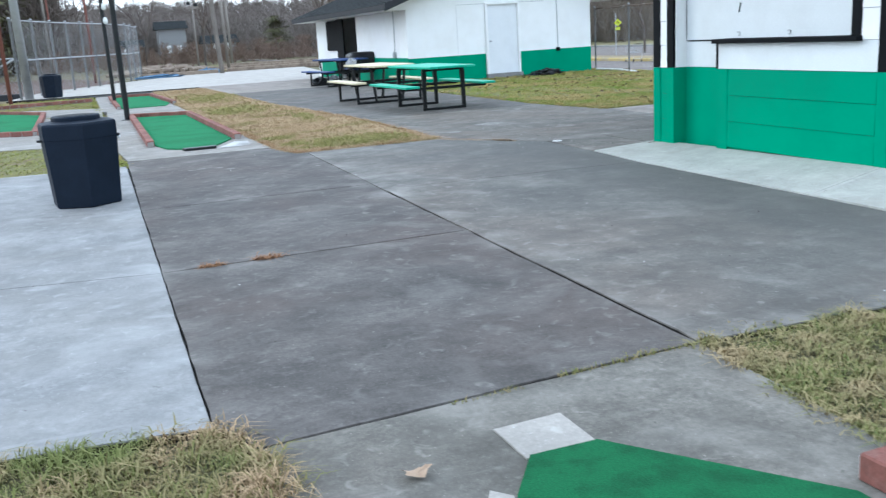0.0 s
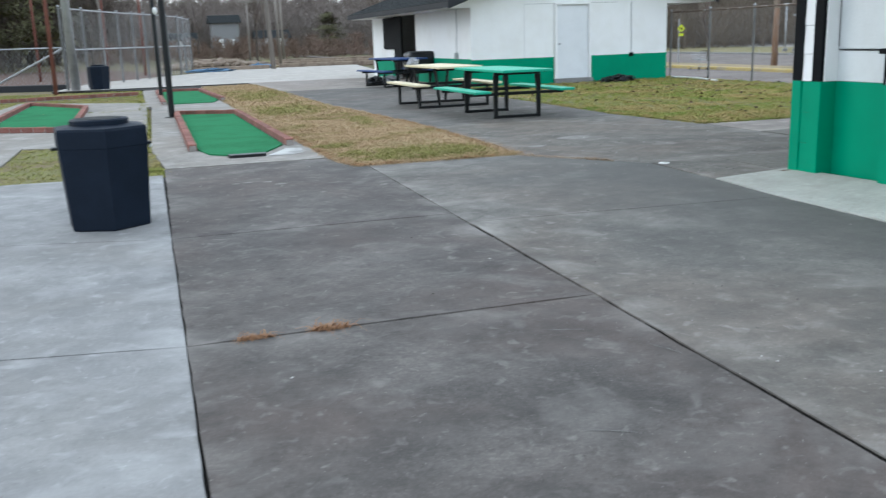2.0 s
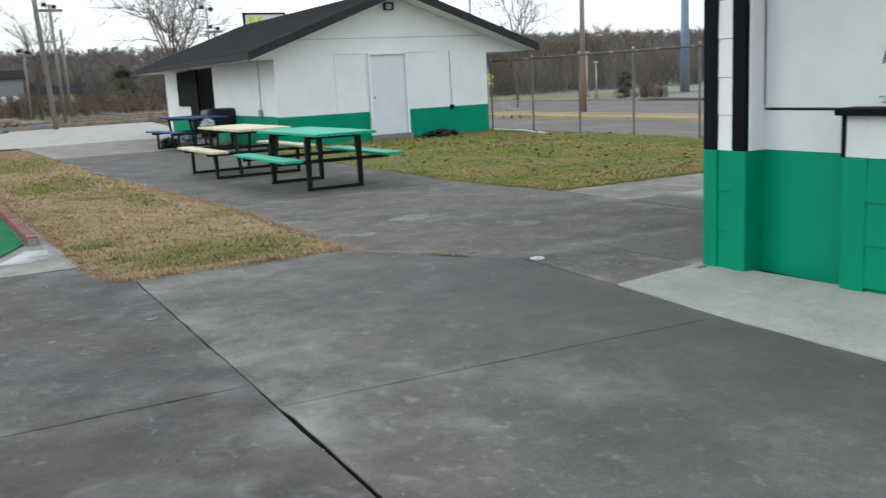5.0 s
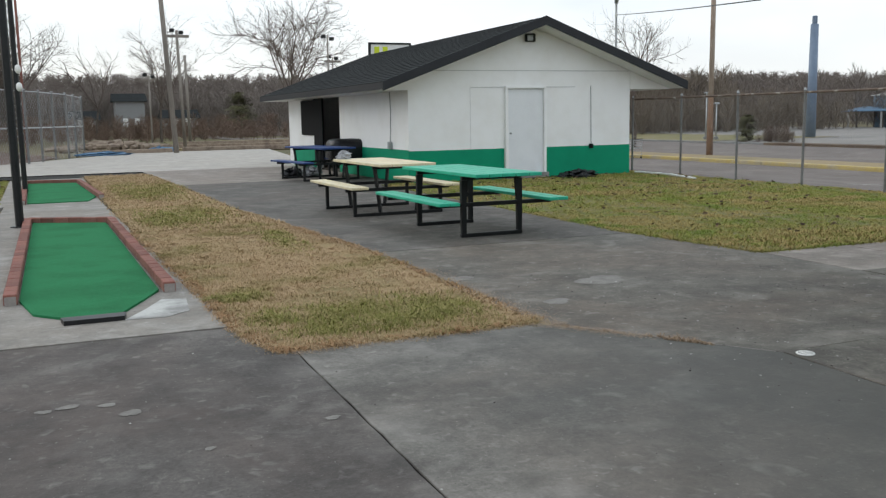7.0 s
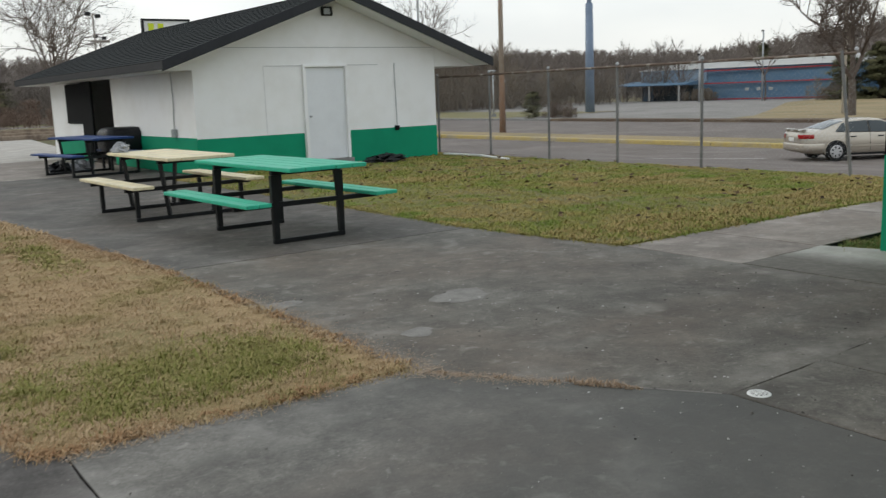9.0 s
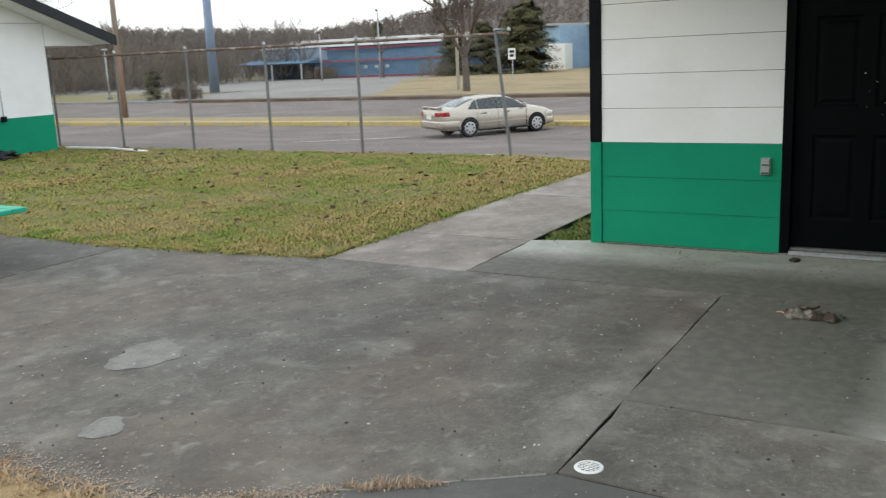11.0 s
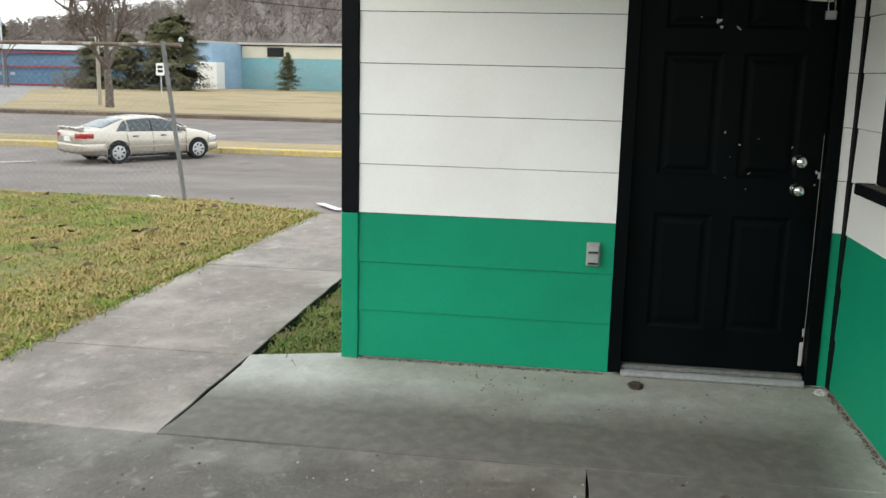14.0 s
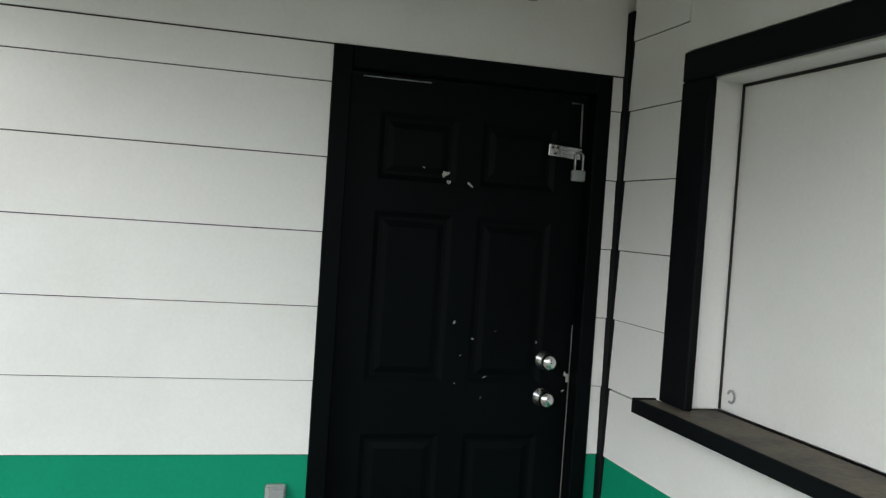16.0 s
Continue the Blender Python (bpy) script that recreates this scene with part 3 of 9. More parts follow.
def slab(poly, mat, z=0.0, top=None, gap=0.007, parent=None, wear=0.004, dirty=True):
    """A cast slab with worn, slightly uneven edges."""
    gaps = tuple(0.45 * g for g in (gap if isinstance(gap, tuple) else (gap,) * len(poly)))
    gap = min(gaps)
    cx, cy = sum(p[0] for p in poly) / len(poly), sum(p[1] for p in poly) / len(poly)
    out, hts = [], []
    n = len(poly)
    for i in range(n):
        (x1, y1), (x2, y2) = poly[i], poly[(i + 1) % n]
        z1, z2 = (top[i], top[(i + 1) % n]) if top else (z, z)
        d = math.hypot(x2 - x1, y2 - y1)
        k = max(1, int(min(d, 12) / 0.16))
        nx, ny = (y2 - y1) / d, -(x2 - x1) / d
        if nx * (cx - x1) + ny * (cy - y1) < 0:
            nx, ny = -nx, -ny
        for j in range(k):
            u = j / k
            e = gaps[i] + (abs(rj.gauss(0, wear * 0.8)) if j else 0)
            if j == 0:
                px, py = x1 + (cx - x1) / math.hypot(cx - x1, cy - y1) * gap * 1.4, y1 + (cy - y1) / math.hypot(cx - x1, cy - y1) * gap * 1.4
            else:
                px, py = x1 + (x2 - x1) * u + nx * e, y1 + (y2 - y1) * u + ny * e
            out.append((px, py)), hts.append(z1 + (z2 - z1) * u)
    b = bmesh.new()
    ch = 0.0009 + 0.3 * gap
    lo = [b.verts.new((x, y, h - 0.10)) for (x, y), h in zip(out, hts)]
    mid = [b.verts.new((x, y, h - 0.007)) for (x, y), h in zip(out, hts)]
    hi, inner = [], []
    for (x, y), h in zip(out, hts):
        d = math.hypot(cx - x, cy - y)
        ux, uy, w = (cx - x) / d, (cy - y) / d, min(0.30 * rj.uniform(0.7, 1.3), d * 0.4) if top is None else 0.03
        hi.append(b.verts.new((x + ux * ch, y + uy * ch, h)))
        inner.append(b.verts.new((x + ux * w, y + uy * w, h)))
    m = len(out)
    b.faces.new(inner)
    for a, c in ((lo, mid), (mid, hi), (hi, inner)):
        for i in range(m):
            b.faces.new((a[i], a[(i + 1) % m], c[(i + 1) % m], c[i]))
    ob = part("slab", b, mat, parent or pavement)
    ob.data.materials.append(JOINT)
    rim = ob.data.attributes.new("rim", "FLOAT", "POINT")
    rim.data.foreach_set("value", [1.0 if i < 2 * m or i % 2 == 0 else 0.0 for i in range(4 * m)])
    for p in ob.data.polygons:
        p.material_index = 1 if dirty and all(i < 2 * m for i in p.vertices) else 0
    return ob


# pale slabs in the west
slab([(-4.6, 4.07), (0.54, 3.54), (0.54, 5.99), (-4.6, 6.90)], LIGHT_CONC, gap=(0.006, 0.003, 0.010, 0.003), wear=0.002)
slab([(-4.6, 6.90), (0.54, 5.99), (0.54, 8.37), (-4.6, 9.75)], LIGHT_CONC, gap=(0.010, 0.003, 0.008, 0.003), wear=0.002)
slab([(-4.6, 9.75), (0.54, 8.37), (0.54, 11.66), (-4.15, 12.02), (-4.6, 11.5)], LIGHT_CONC, gap=(0.008, 0.003, 0.003, 0.003, 0.003), wear=0.002)
slab([(-9.4, 4.4), (-4.6, 4.07), (-4.6, 11.5), (-9.4, 8.3)], LIGHT_CONC, gap=0.003, wear=0.002)
# the dark middle row
slab([(0.54, 3.54), (0.66, 3.29), (2.48, 3.43), (2.52, 6.01), (0.54, 5.99)], MID_CONC, gap=(0.003, 0.016, 0.020, 0.018, 0.003), wear=0.004)
slab([(0.54, 5.99), (2.52, 6.01), (2.545, 8.36), (0.54, 8.37)], MID_CONC, gap=(0.016, 0.016, 0.009, 0.005), wear=0.005)
slab([(0.54, 8.37), (2.545, 8.36), (2.58, 11.30), (2.38, 12.08), (0.56, 12.10)], MID_CONC, gap=(0.007, 0.004, 0.006, 0.006, 0.006), wear=0.005)
# the dark eastern row
slab([(2.48, 3.43), (4.98, 3.34), (5.0, 5.57), (5.02, 7.85), (2.54, 8.0)], EAST_CONC, gap=(0.012, 0.006, 0.006, 0.003, 0.022), wear=0.007)
slab([(2.54, 8.0), (5.02, 7.85), (5.10, 8.80), (5.13, 9.93), (4.20, 11.27), (2.58, 11.30)], EAST_CONC, gap=(0.004, 0.005, 0.005, 0.005, 0.010, 0.004), wear=0.005)
# the court before the door, and the pad of the tables
slab([(4.20, 11.27), (5.13, 9.93), (7.72, 9.96), (7.72, 12.94), (7.50, 14.87), (4.22, 14.87)], DARK_CONC, gap=(0.010, 0.007, 0.001, 0.005, 0.018, 0.006), wear=0.004)
slab([(4.22, 14.87), (7.50, 14.87), (7.60, 23.9), (8.2, 23.95), (8.2, 26.6), (3.82, 26.6), (3.95, 20.3)], PAD_CONC, gap=(0.011, 0.007, 0.007, 0.007, 0.007, 0.007, 0.007), wear=0.005)
slab([(3.82, 26.6), (8.2, 26.6), (8.2, 33.0), (3.6, 33.0), (3.75, 28.0)], WALKWAY)
slab([(-2.4, 33.0), (8.2, 33.0), (9.6, 39.0), (-1.5, 39.0)], COURT_CONC, wear=0.01)
slab([(-1.5, 39.0), (9.6, 39.0), (11.0, 50.0), (4.6, 50.0), (2.6, 46.0)], COURT_CONC, wear=0.01)
# slabs before and beside the kiosk
slab([(5.0, 5.57), (5.86, 5.72), (5.86, 8.80), (5.10, 8.80), (5.02, 7.85)], APRON, top=[0.012, 0.111, 0.044, 0.008, 0.008], gap=0.006, dirty=False)
slab([(4.98, 2.2), (7.2, 2.2), (7.2, 5.75), (5.86, 5.72), (5.0, 5.57)], APRON, top=[0.01, 0.05, 0.111, 0.111, 0.012], gap=0.006, dirty=False)
slab([(5.10, 8.80), (5.88, 8.80), (5.88, 9.945), (5.13, 9.93)], DARK_CONC, z=0.004, gap=(0.008, 0.012, 0.024, 0.010), wear=0.004)
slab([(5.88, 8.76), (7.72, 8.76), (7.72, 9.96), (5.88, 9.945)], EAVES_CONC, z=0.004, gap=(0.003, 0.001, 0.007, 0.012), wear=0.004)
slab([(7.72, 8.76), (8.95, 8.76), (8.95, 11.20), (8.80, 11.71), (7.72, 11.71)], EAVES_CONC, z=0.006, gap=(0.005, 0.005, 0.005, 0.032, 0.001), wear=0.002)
# the walkway to the car park
slab([(7.72, 11.71), (8.80, 11.71), (8.80, 12.93), (7.72, 12.94)], WALKWAY, gap=0.010)
slab([(8.80, 11.71), (10.92, 11.71), (10.90, 12.87), (8.80, 12.93)], WALKWAY, gap=0.010)
slab([(10.92, 11.71), (13.6, 11.71), (13.6, 12.75), (10.90, 12.87)], WALKWAY, gap=0.010)
# foreground slab with the tee of the first hole
slab([(0.66, 3.29), (0.70, 2.32), (0.75, -2.5), (2.42, -2.5), (2.42, 2.42), (2.46, 2.87), (2.48, 3.43)], DARK_CONC, gap=0.011)


def sod(name, poly, mat, z=0.012, label="", sub=0.35):
    """A patch of lawn: an uneven low bed with a ragged rim."""
    out = []
    n = len(poly)
    r = random.Random(len(poly) * 7 + int(poly[0][0] * 10))
    for i in range(n):
        (x1, y1), (x2, y2) = poly[i], poly[(i + 1) % n]
        d = math.hypot(x2 - x1, y2 - y1)
        k = max(1, int(d / sub))
        for j in range(k):
            u = j / k
            out.append((x1 + (x2 - x1) * u + r.gauss(0, 0.018), y1 + (y2 - y1) * u + r.gauss(0, 0.018)))
    b = prism(out, -0.2, z, top=[z + drop(x) + r.gauss(0, 0.004) for x, y in out])
    ob = part(name, b, mat)
    return tagged(ob, label, "lawn", kind="structure")


STRIP = [(2.50, 11.29), (4.24, 11.26), (4.28, 14.8), (3.93, 20.0), (3.75, 28.0), (3.6, 31.5), (2.05, 31.5), (2.1, 24.5), (2.20, 17.5), (2.33, 13.9), (2.38, 12.0)]
LAWN = [(7.72, 12.96), (10.4, 12.90), (13.6, 12.76), (14.15, 14.4), (14.2, 24.4), (13.9, 24.4), (13.8, 23.9), (8.25, 23.95), (7.62, 23.8), (7.50, 15.0)]
FRONT_L = [(-4.6, 4.04), (0.50, 3.52), (0.62, 3.28), (0.67, 2.72), (0.72, -2.5), (-6, -2.5)]
FRONT_R = [(2.52, 3.42), (4.95, 3.32), (4.95, -2.5), (2.46, -2.5), (2.44, 2.42), (2.47, 2.87)]
NOOK = [(8.86, 11.69), (13.6, 11.69), (13.6, 11.2), (9.3, 11.2), (8.98, 11.18)]
WEST = [(-14, 14), (-4.3, 12.05), (0.52, 11.68), (0.52, 12.3), (0.2, 31), (-2.6, 31.5), (-14, 37)]
sod("grass_strip", STRIP, DRYSOD, 0.003, "straw-brown dormant grass strip with green patches")
sod("lawn", LAWN, SOD, 0.003, "patchy green and brown lawn beside the car park")
sod("grass_verge", FRONT_L, DARKSOD, -0.02, "dry tufted grass at the slab corner")
sod("grass_verge", FRONT_R, DARKSOD, -0.02, "short green and yellow grass at the slab corner")
sod("grass_nook", NOOK, SOD, -0.045, "narrow weedy grass bed by the kiosk wall")
sod("golf_lawn", WEST, SOD, -0.02, "worn green lawn round the mini golf holes")


litter_ = part("leaf_litter_ground", prism([(-34, 52), (-20.0, 46.5), (-2.3, 35.4), (-0.6, 39), (1.6, 48), (-2, 62), (-34, 66)], -0.2, -0.03), material("reddish_leaf_litter", (0.12, 0.075, 0.058), 0.95, var=0.35, scale=0.6, fine=14, bump=0.8, second=(0.085, 0.06, 0.048), depth=0.03))
tagged(litter_, "reddish-brown leaf litter under the netting poles", "ground", kind="structure")

# ---- car park, kerb, road ----
def strip_x(name, x0, x1, y0, y1, lift, mat, label, category="road", step=2.0):
    n = max(1, int((x1 - x0) / step))
    sx = [x0 + (x1 - x0) * i / n for i in range(n + 1)]
    b = bmesh.new()
    rows = [[b.verts.new((x, y, drop(x) + h)) for x in sx] for y, h in ((y0, lift), (y1, lift))]
    under = [[b.verts.new((x, y, drop(x) - 0.15)) for x in sx] for y in (y0, y1)]
    for i in range(n):
        b.faces.new((rows[0][i], rows[0][i + 1], rows[1][i + 1], rows[1][i]))
    for e in (0, n):
        b.faces.new((rows[0][e], rows[1][e], under[1][e], under[0][e]))
    return tagged(part(name, b, mat), label, category, kind="structure")


strip_x("car_park", 13.62, 28.9, 8.0, 13.0, -0.012, ASPHALT, "worn grey asphalt car park")
strip_x("car_park", 13.62, 28.9, 13.0, 120, -0.012, ASPHALT, "worn grey asphalt car park")
strip_x("car_park", 13.62, 28.9, -60, 8.0, -0.012, ASPHALT, "worn grey asphalt car park")
for i in range(14):
    y0 = -20 + i * 8.0
    kerb = box((28.75, y0 + 0.01, -0.95), (29.0, y0 + 7.99, -0.70), 0.03)
    tagged(part("kerb", kerb, YELLOWKERB), "faded yellow painted concrete kerb along the road", "kerb", "road kerbs", "structure")
strip_x("median", 28.95, 31.2, -40, 120, 0.14, VERGE, "dry straw-coloured grass median between car park and road", "verge")
strip_x("road", 31.2, 45.5, -200, 400, 0.0, ASPHALT, "wide grey asphalt road", step=5)
strip_x("far_drive", 45.5, 94.0, 30.0, 400, 0.06, PALE_ASPHALT, "pale asphalt forecourt before the blue building", step=5)
far_lawn = part("far_lawn", prism([(45.5, -200.0), (180.0, -200.0), (180.0, 62.0), (93.5, 62.0), (77.5, 56.7), (60.0, 46.5), (50.0, 41.0), (45.5, 40.0)], -1.0, drop(60.0) + 0.14), VERGE)
tagged(far_lawn, "dormant straw-coloured lawn before the warehouse", "lawn", kind="structure")
strip_x("verge", 45.55, 60.0, 61.5, 400, 0.09, material("dull_green_verge", (0.165, 0.150, 0.066), 0.95, var=0.3, scale=0.3, fine=9, bump=0.6, second=(0.21, 0.175, 0.095), depth=0.03), "dull green grass verge across the road", "verge")
for i in range(9):
    tagged(part("kerb", box((45.36, 20.01 + 10 * i, -0.95), (45.52, 29.99 + 10 * i, -0.70), 0.03), LIGHT_CONC), "pale concrete kerb on the far side of the road", "kerb", "road kerbs", "structure")


strip_x("verge_edge", 44.9, 46.3, -200, 53.5, 0.16, material("brown_leaf_verge", (0.105, 0.075, 0.055), 0.95, var=0.35, scale=0.7, fine=9, bump=0.6, second=(0.16, 0.12, 0.085), depth=0.03), "dark leaf-strewn edge of the far verge", "verge")

# ---- the kiosk ----
KX, KS, KN, DX, DN, SOFF = 5.82, 5.70, 8.77, 8.90, 11.15, 2.45
kiosk = thing("kiosk", (7.4, 8.0, 0), "white and green clapboard refreshment kiosk with black trim and shuttered counters", "kiosk")


def board(parent, axis, plane, a, b, z0, z1, mat, face):
    """A hardboard siding board, a little thicker at its foot, over a dark strip painted as the lap's shade."""
    t0, t1 = plane + face * 0.020, plane + face * 0.0135
    prof = [(plane + face * 0.001, z0 + 0.0035), (t0, z0 + 0.0035), (t1, z1), (plane + face * 0.001, z1)]
    bm = bmesh.new()
    ends = []
    for s in (a, b):
        ends.append([bm.verts.new((s, p, z) if axis == "x" else (p, s, z)) for p, z in prof])
    for i in range(4):
        bm.faces.new((ends[0][i], ends[0][(i + 1) % 4], ends[1][(i + 1) % 4], ends[1][i]))
    bm.faces.new(ends[0]), bm.faces.new(ends[1][::-1])
    # near-black strip behind the open lap, its shade put in as colour
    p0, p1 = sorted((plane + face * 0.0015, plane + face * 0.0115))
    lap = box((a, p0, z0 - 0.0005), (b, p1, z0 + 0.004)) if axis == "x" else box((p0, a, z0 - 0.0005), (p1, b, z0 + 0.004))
    part("lap_shade", lap, GAPSHADE, parent)
    return part("siding_board", bm, mat, parent)


def boards(parent, axis, plane, a, b, levels, face, split=0.775):
    for z0, z1 in zip(levels, levels[1:]):
        board(parent, axis, plane, a, b, z0, z1, GREEN if z1 < split + 0.05 else WHITE, face)


# near-black colour that stands for the shade in laps and shutter gaps
GAPSHADE = material("gap_shade_dark", (0.035, 0.036, 0.036), 0.95, var=0.3, scale=10)


def kpart(name, lo, hi, mat, parent=None, bevel=0.004, label=""):
    return part(name, box(lo, hi, bevel), mat, parent or kiosk, label)


LV = [0.014] + [0.006 + 0.2565 * i for i in range(1, 4)] + [0.775 + 0.2497 * i for i in range(1, 8)]
# front wall (west): counter section, recess with the half door, corner strips
wf = kpart("wall", (KX + 0.002, KS + 0.02, 0.0), (KX + 0.115, 7.70, 1.05), GREEN, label="front wall with green lower boards")
kpart("wall", (KX + 0.002, KS + 0.02, 1.05), (KX + 0.115, 6.02, SOFF), WHITE, label="white wall beside the shutter")
w_end = kpart("wall", (KX + 0.002, 8.42, 0.0), (KX + 0.30, KN - 0.01, SOFF), WHITE, label="white wall end by the corner")
kpart("wall", (KX + 0.002, 6.02, 2.10), (KX + 0.115, 8.42, SOFF), WHITE, label="white wall over the shutter")
boards(wf, "y", KX, 5.80, 7.55, [0.09, 0.33, 0.57, 0.81], -1, 0.81)
board(wf, "y", KX, 5.80, 7.70, 0.811, 1.05, SHADEDWHITE, -1)
boards(wf, "y", KX, 5.80, 5.975, [1.05 + 0.2355 * i for i in range(7)], -1)
boards(w_end, "y", KX, 8.50, 8.70, [0.81, 1.035, 1.27, 1.508, 1.745, 1.985, 2.225, 2.45], -1)
boards(w_end, "y", KX, 8.50, 8.70, [0.04, 0.29, 0.55, 0.81], -1, 0.81)
kpart("pilaster", (KX - 0.022, 7.545, 0.02), (KX + 0.10, 7.70, 0.812), GREEN, label="green corner board of the counter")
kpart("pilaster", (KX - 0.018, 7.56, 0.814), (KX + 0.10, 7.70, 1.05), SHADEDWHITE, label="white corner board under the ledge")
kpart("trim", (KX - 0.026, 7.682, 0.812), (KX + 0.02, 7.712, 1.06), BLACK, label="thin black edge strip")
kpart("pilaster", (KX - 0.030, 8.385, 0.02), (KX + 0.20, 8.51, 0.812), GREEN, label="green jamb of the half door")
kpart("trim", (KX - 0.026, 8.395, 0.814), (KX + 0.02, 8.505, 2.14), BLACK, label="black shutter frame upright")
kpart("jamb", (KX + 0.0, 8.375, 0.814), (KX + 0.20, 8.394, 2.06), WHITE, label="white jamb of the shutter recess")
kpart("trim", (KX - 0.026, 5.968, 2.045), (KX + 0.02, 8.394, 2.14), BLACK, label="black shutter frame head")
kpart("trim", (KX - 0.026, 5.968, 1.085), (KX + 0.02, 6.068, 2.044), BLACK, label="black shutter frame upright")
kpart("counter_ledge", (KX - 0.075, 5.955, 1.045), (KX + 0.12, 7.725, 1.085), BLACK, bevel=0.006, label="black wooden counter ledge")
kpart("half_door", (KX + 0.125, 7.66, 0.035), (KX + 0.16, 8.39, 0.812), GREEN, label="recessed green half door")
kpart("half_door", (KX + 0.125, 7.66, 0.814), (KX + 0.16, 8.39, 1.06), SHADEDWHITE, label="white upper strip of the half door")
shutter = kpart("shutter", (KX + 0.120, 6.03, 1.075), (KX + 0.15, 8.39, 2.09), SHADEDWHITE, label="white painted plywood serving shutter, closed and scribbled on")
kpart("wall", (KX + 0.165, 6.02, 0.0), (KX + 0.20, 8.42, 2.3), INTERIOR, label="dark inner lining")
# dark strips on the shutter's face paint in the shade of its gaps
kpart("shutter_gap_shade", (KX + 0.114, 8.366, 1.09), (KX + 0.119, 8.370, 2.06), GAPSHADE, shutter, 0.0005, "dark strip painted as the shade in the gap at the shutter's edge")
kpart("shutter_gap_shade", (KX + 0.118, 7.73, 1.0685), (KX + 0.1245, 8.372, 1.0745), GAPSHADE, shutter, 0.0005, "dark strip painted as the shade in the gap under the shutter")
# dark strokes of paint on the shutter
SP = KX + 0.117
INK = material("dark_green_paint_stroke", (0.02, 0.045, 0.035), 0.6, var=0.2)
arc = [(SP, 7.534, 1.63), (SP, 7.534, 1.58), (SP, 7.517, 1.525), (SP, 7.482, 1.49), (SP, 7.422, 1.475), (SP, 7.352, 1.473)]
part("paint_stroke", tube(arc, 0.0065, 6), INK, shutter, "dark curved paint stroke")
part("paint_stroke", tube([(SP, 7.465, 1.605), (SP, 7.472, 1.585)], 0.007, 6), INK, shutter, "dark paint dab")
part("paint_stroke", tube([(SP, 7.542, 1.40), (SP, 7.557, 1.36), (SP, 7.567, 1.315)], 0.008, 6, r2=0.005), INK, shutter, "dark paint stroke")


def hook(parent, at, way):
    """A small screw hook."""
    ring = [Vector(at) + Vector((way[0] * 0.018 * math.cos(a), way[1] * 0.018 * math.cos(a), 0.018 * math.sin(a))) for a in np.linspace(0.4, 5.2, 12)]
    part("hook", tube(ring, 0.004, 6), GALV, parent, "small grey screw hook")


for y in (7.56, 6.90):
    hook(shutter, (SP - 0.005, y, 1.125), (0, 1))
for z in (1.49, 1.44):
    kpart("latch_plate", (KX - 0.032, 6.00, z), (KX - 0.026, 6.035, z + 0.025), GREYPAINT, bevel=0.001)
# corner trims
for x, y, sx, sy in ((KX, KS, 1, 1), (KX, KN - 0.055, 1, -1)):
    for lo, hi, mat in ((0.02, 0.812, GREEN), (0.814, SOFF, BLACK)):
        b = box((x - 0.028, min(y - sy * 0.028, y + sy * 0.09), lo), (x - 0.006, max(y - sy * 0.028, y + sy * 0.09), hi), 0.003)
        part("corner_board", b, mat, kiosk, "green corner board" if mat is GREEN else "black corner board")
        b = box((x - 0.004, y - sy * 0.028 if sy > 0 else y + 0.006, lo), (x + 0.06, y - 0.006 if sy > 0 else y + 0.028, hi), 0.003)
        part("corner_board", b, mat, kiosk, "green corner board" if mat is GREEN else "black corner board")
# south wall
ws = kpart("wall", (KX + 0.117, KS + 0.004, 0.0), (12.0, KS + 0.12, SOFF), WHITE, label="white clapboard side wall with green base")
boards(ws, "x", KS, KX + 0.09, 12.0, LV, -1)
# north wall with the second counter
w_north = kpart("wall", (KX + 0.302, KN - 0.12, 0.0), (DX, KN - 0.004, 1.02), WHITE, label="white and green wall under the counter")
kpart("wall", (8.45, KN - 0.12, 1.022), (DX, KN - 0.004, SOFF), WHITE, label="white wall by the corner")
kpart("wall", (KX + 0.302, KN - 0.12, 1.022), (6.25, KN - 0.004, SOFF), WHITE, label="white wall by the corner")
kpart("wall", (6.25, KN - 0.12, 2.13), (8.45, KN - 0.004, SOFF), WHITE, label="white wall over the shutter")
boards(w_north, "x", KN, KX + 0.12, DX - 0.05, LV[:4] + [1.02], 1)
boards(w_north, "x", KN, 8.464, DX - 0.05, LV[4:], 1)
boards(w_north, "x", KN, KX + 0.12, 6.17, LV[4:], 1)
boards(w_north, "x", KN, 6.17, 8.463, [2.175, 2.45], 1)
for lo, hi in (((6.16, 2.078), (8.463, 2.172)), ((8.303, 1.062), (8.463, 2.076)), ((6.16, 1.062), (6.30, 2.088))):
    kpart("trim", (lo[0], KN + 0.002, lo[1]), (hi[0], KN + 0.030, hi[1]), BLACK, label="black shutter frame")
kpart("jamb", (8.337, KN - 0.11, 1.062), (8.354, KN - 0.005, 2.088), WHITE, label="white jamb of the shutter recess")
kpart("jamb", (6.302, KN - 0.11, 2.072), (8.336, KN - 0.005, 2.089), WHITE, label="white head of the shutter recess")
sh2 = kpart("shutter", (6.31, KN - 0.15, 1.062), (8.36, KN - 0.112, 2.10), WHITE, label="white painted plywood shutter, closed")
# gap shade of the second shutter, again as dark strips
kpart("shutter_gap_shade", (8.329, KN - 0.1115, 1.066), (8.336, KN - 0.106, 2.071), GAPSHADE, sh2, 0.0005, "dark strip painted as the shade in the gap at the shutter's edge")
kpart("shutter_gap_shade", (6.32, KN - 0.1115, 2.062), (8.328, KN - 0.106, 2.071), GAPSHADE, sh2, 0.0005, "dark strip painted as the shade in the gap at the shutter's head")
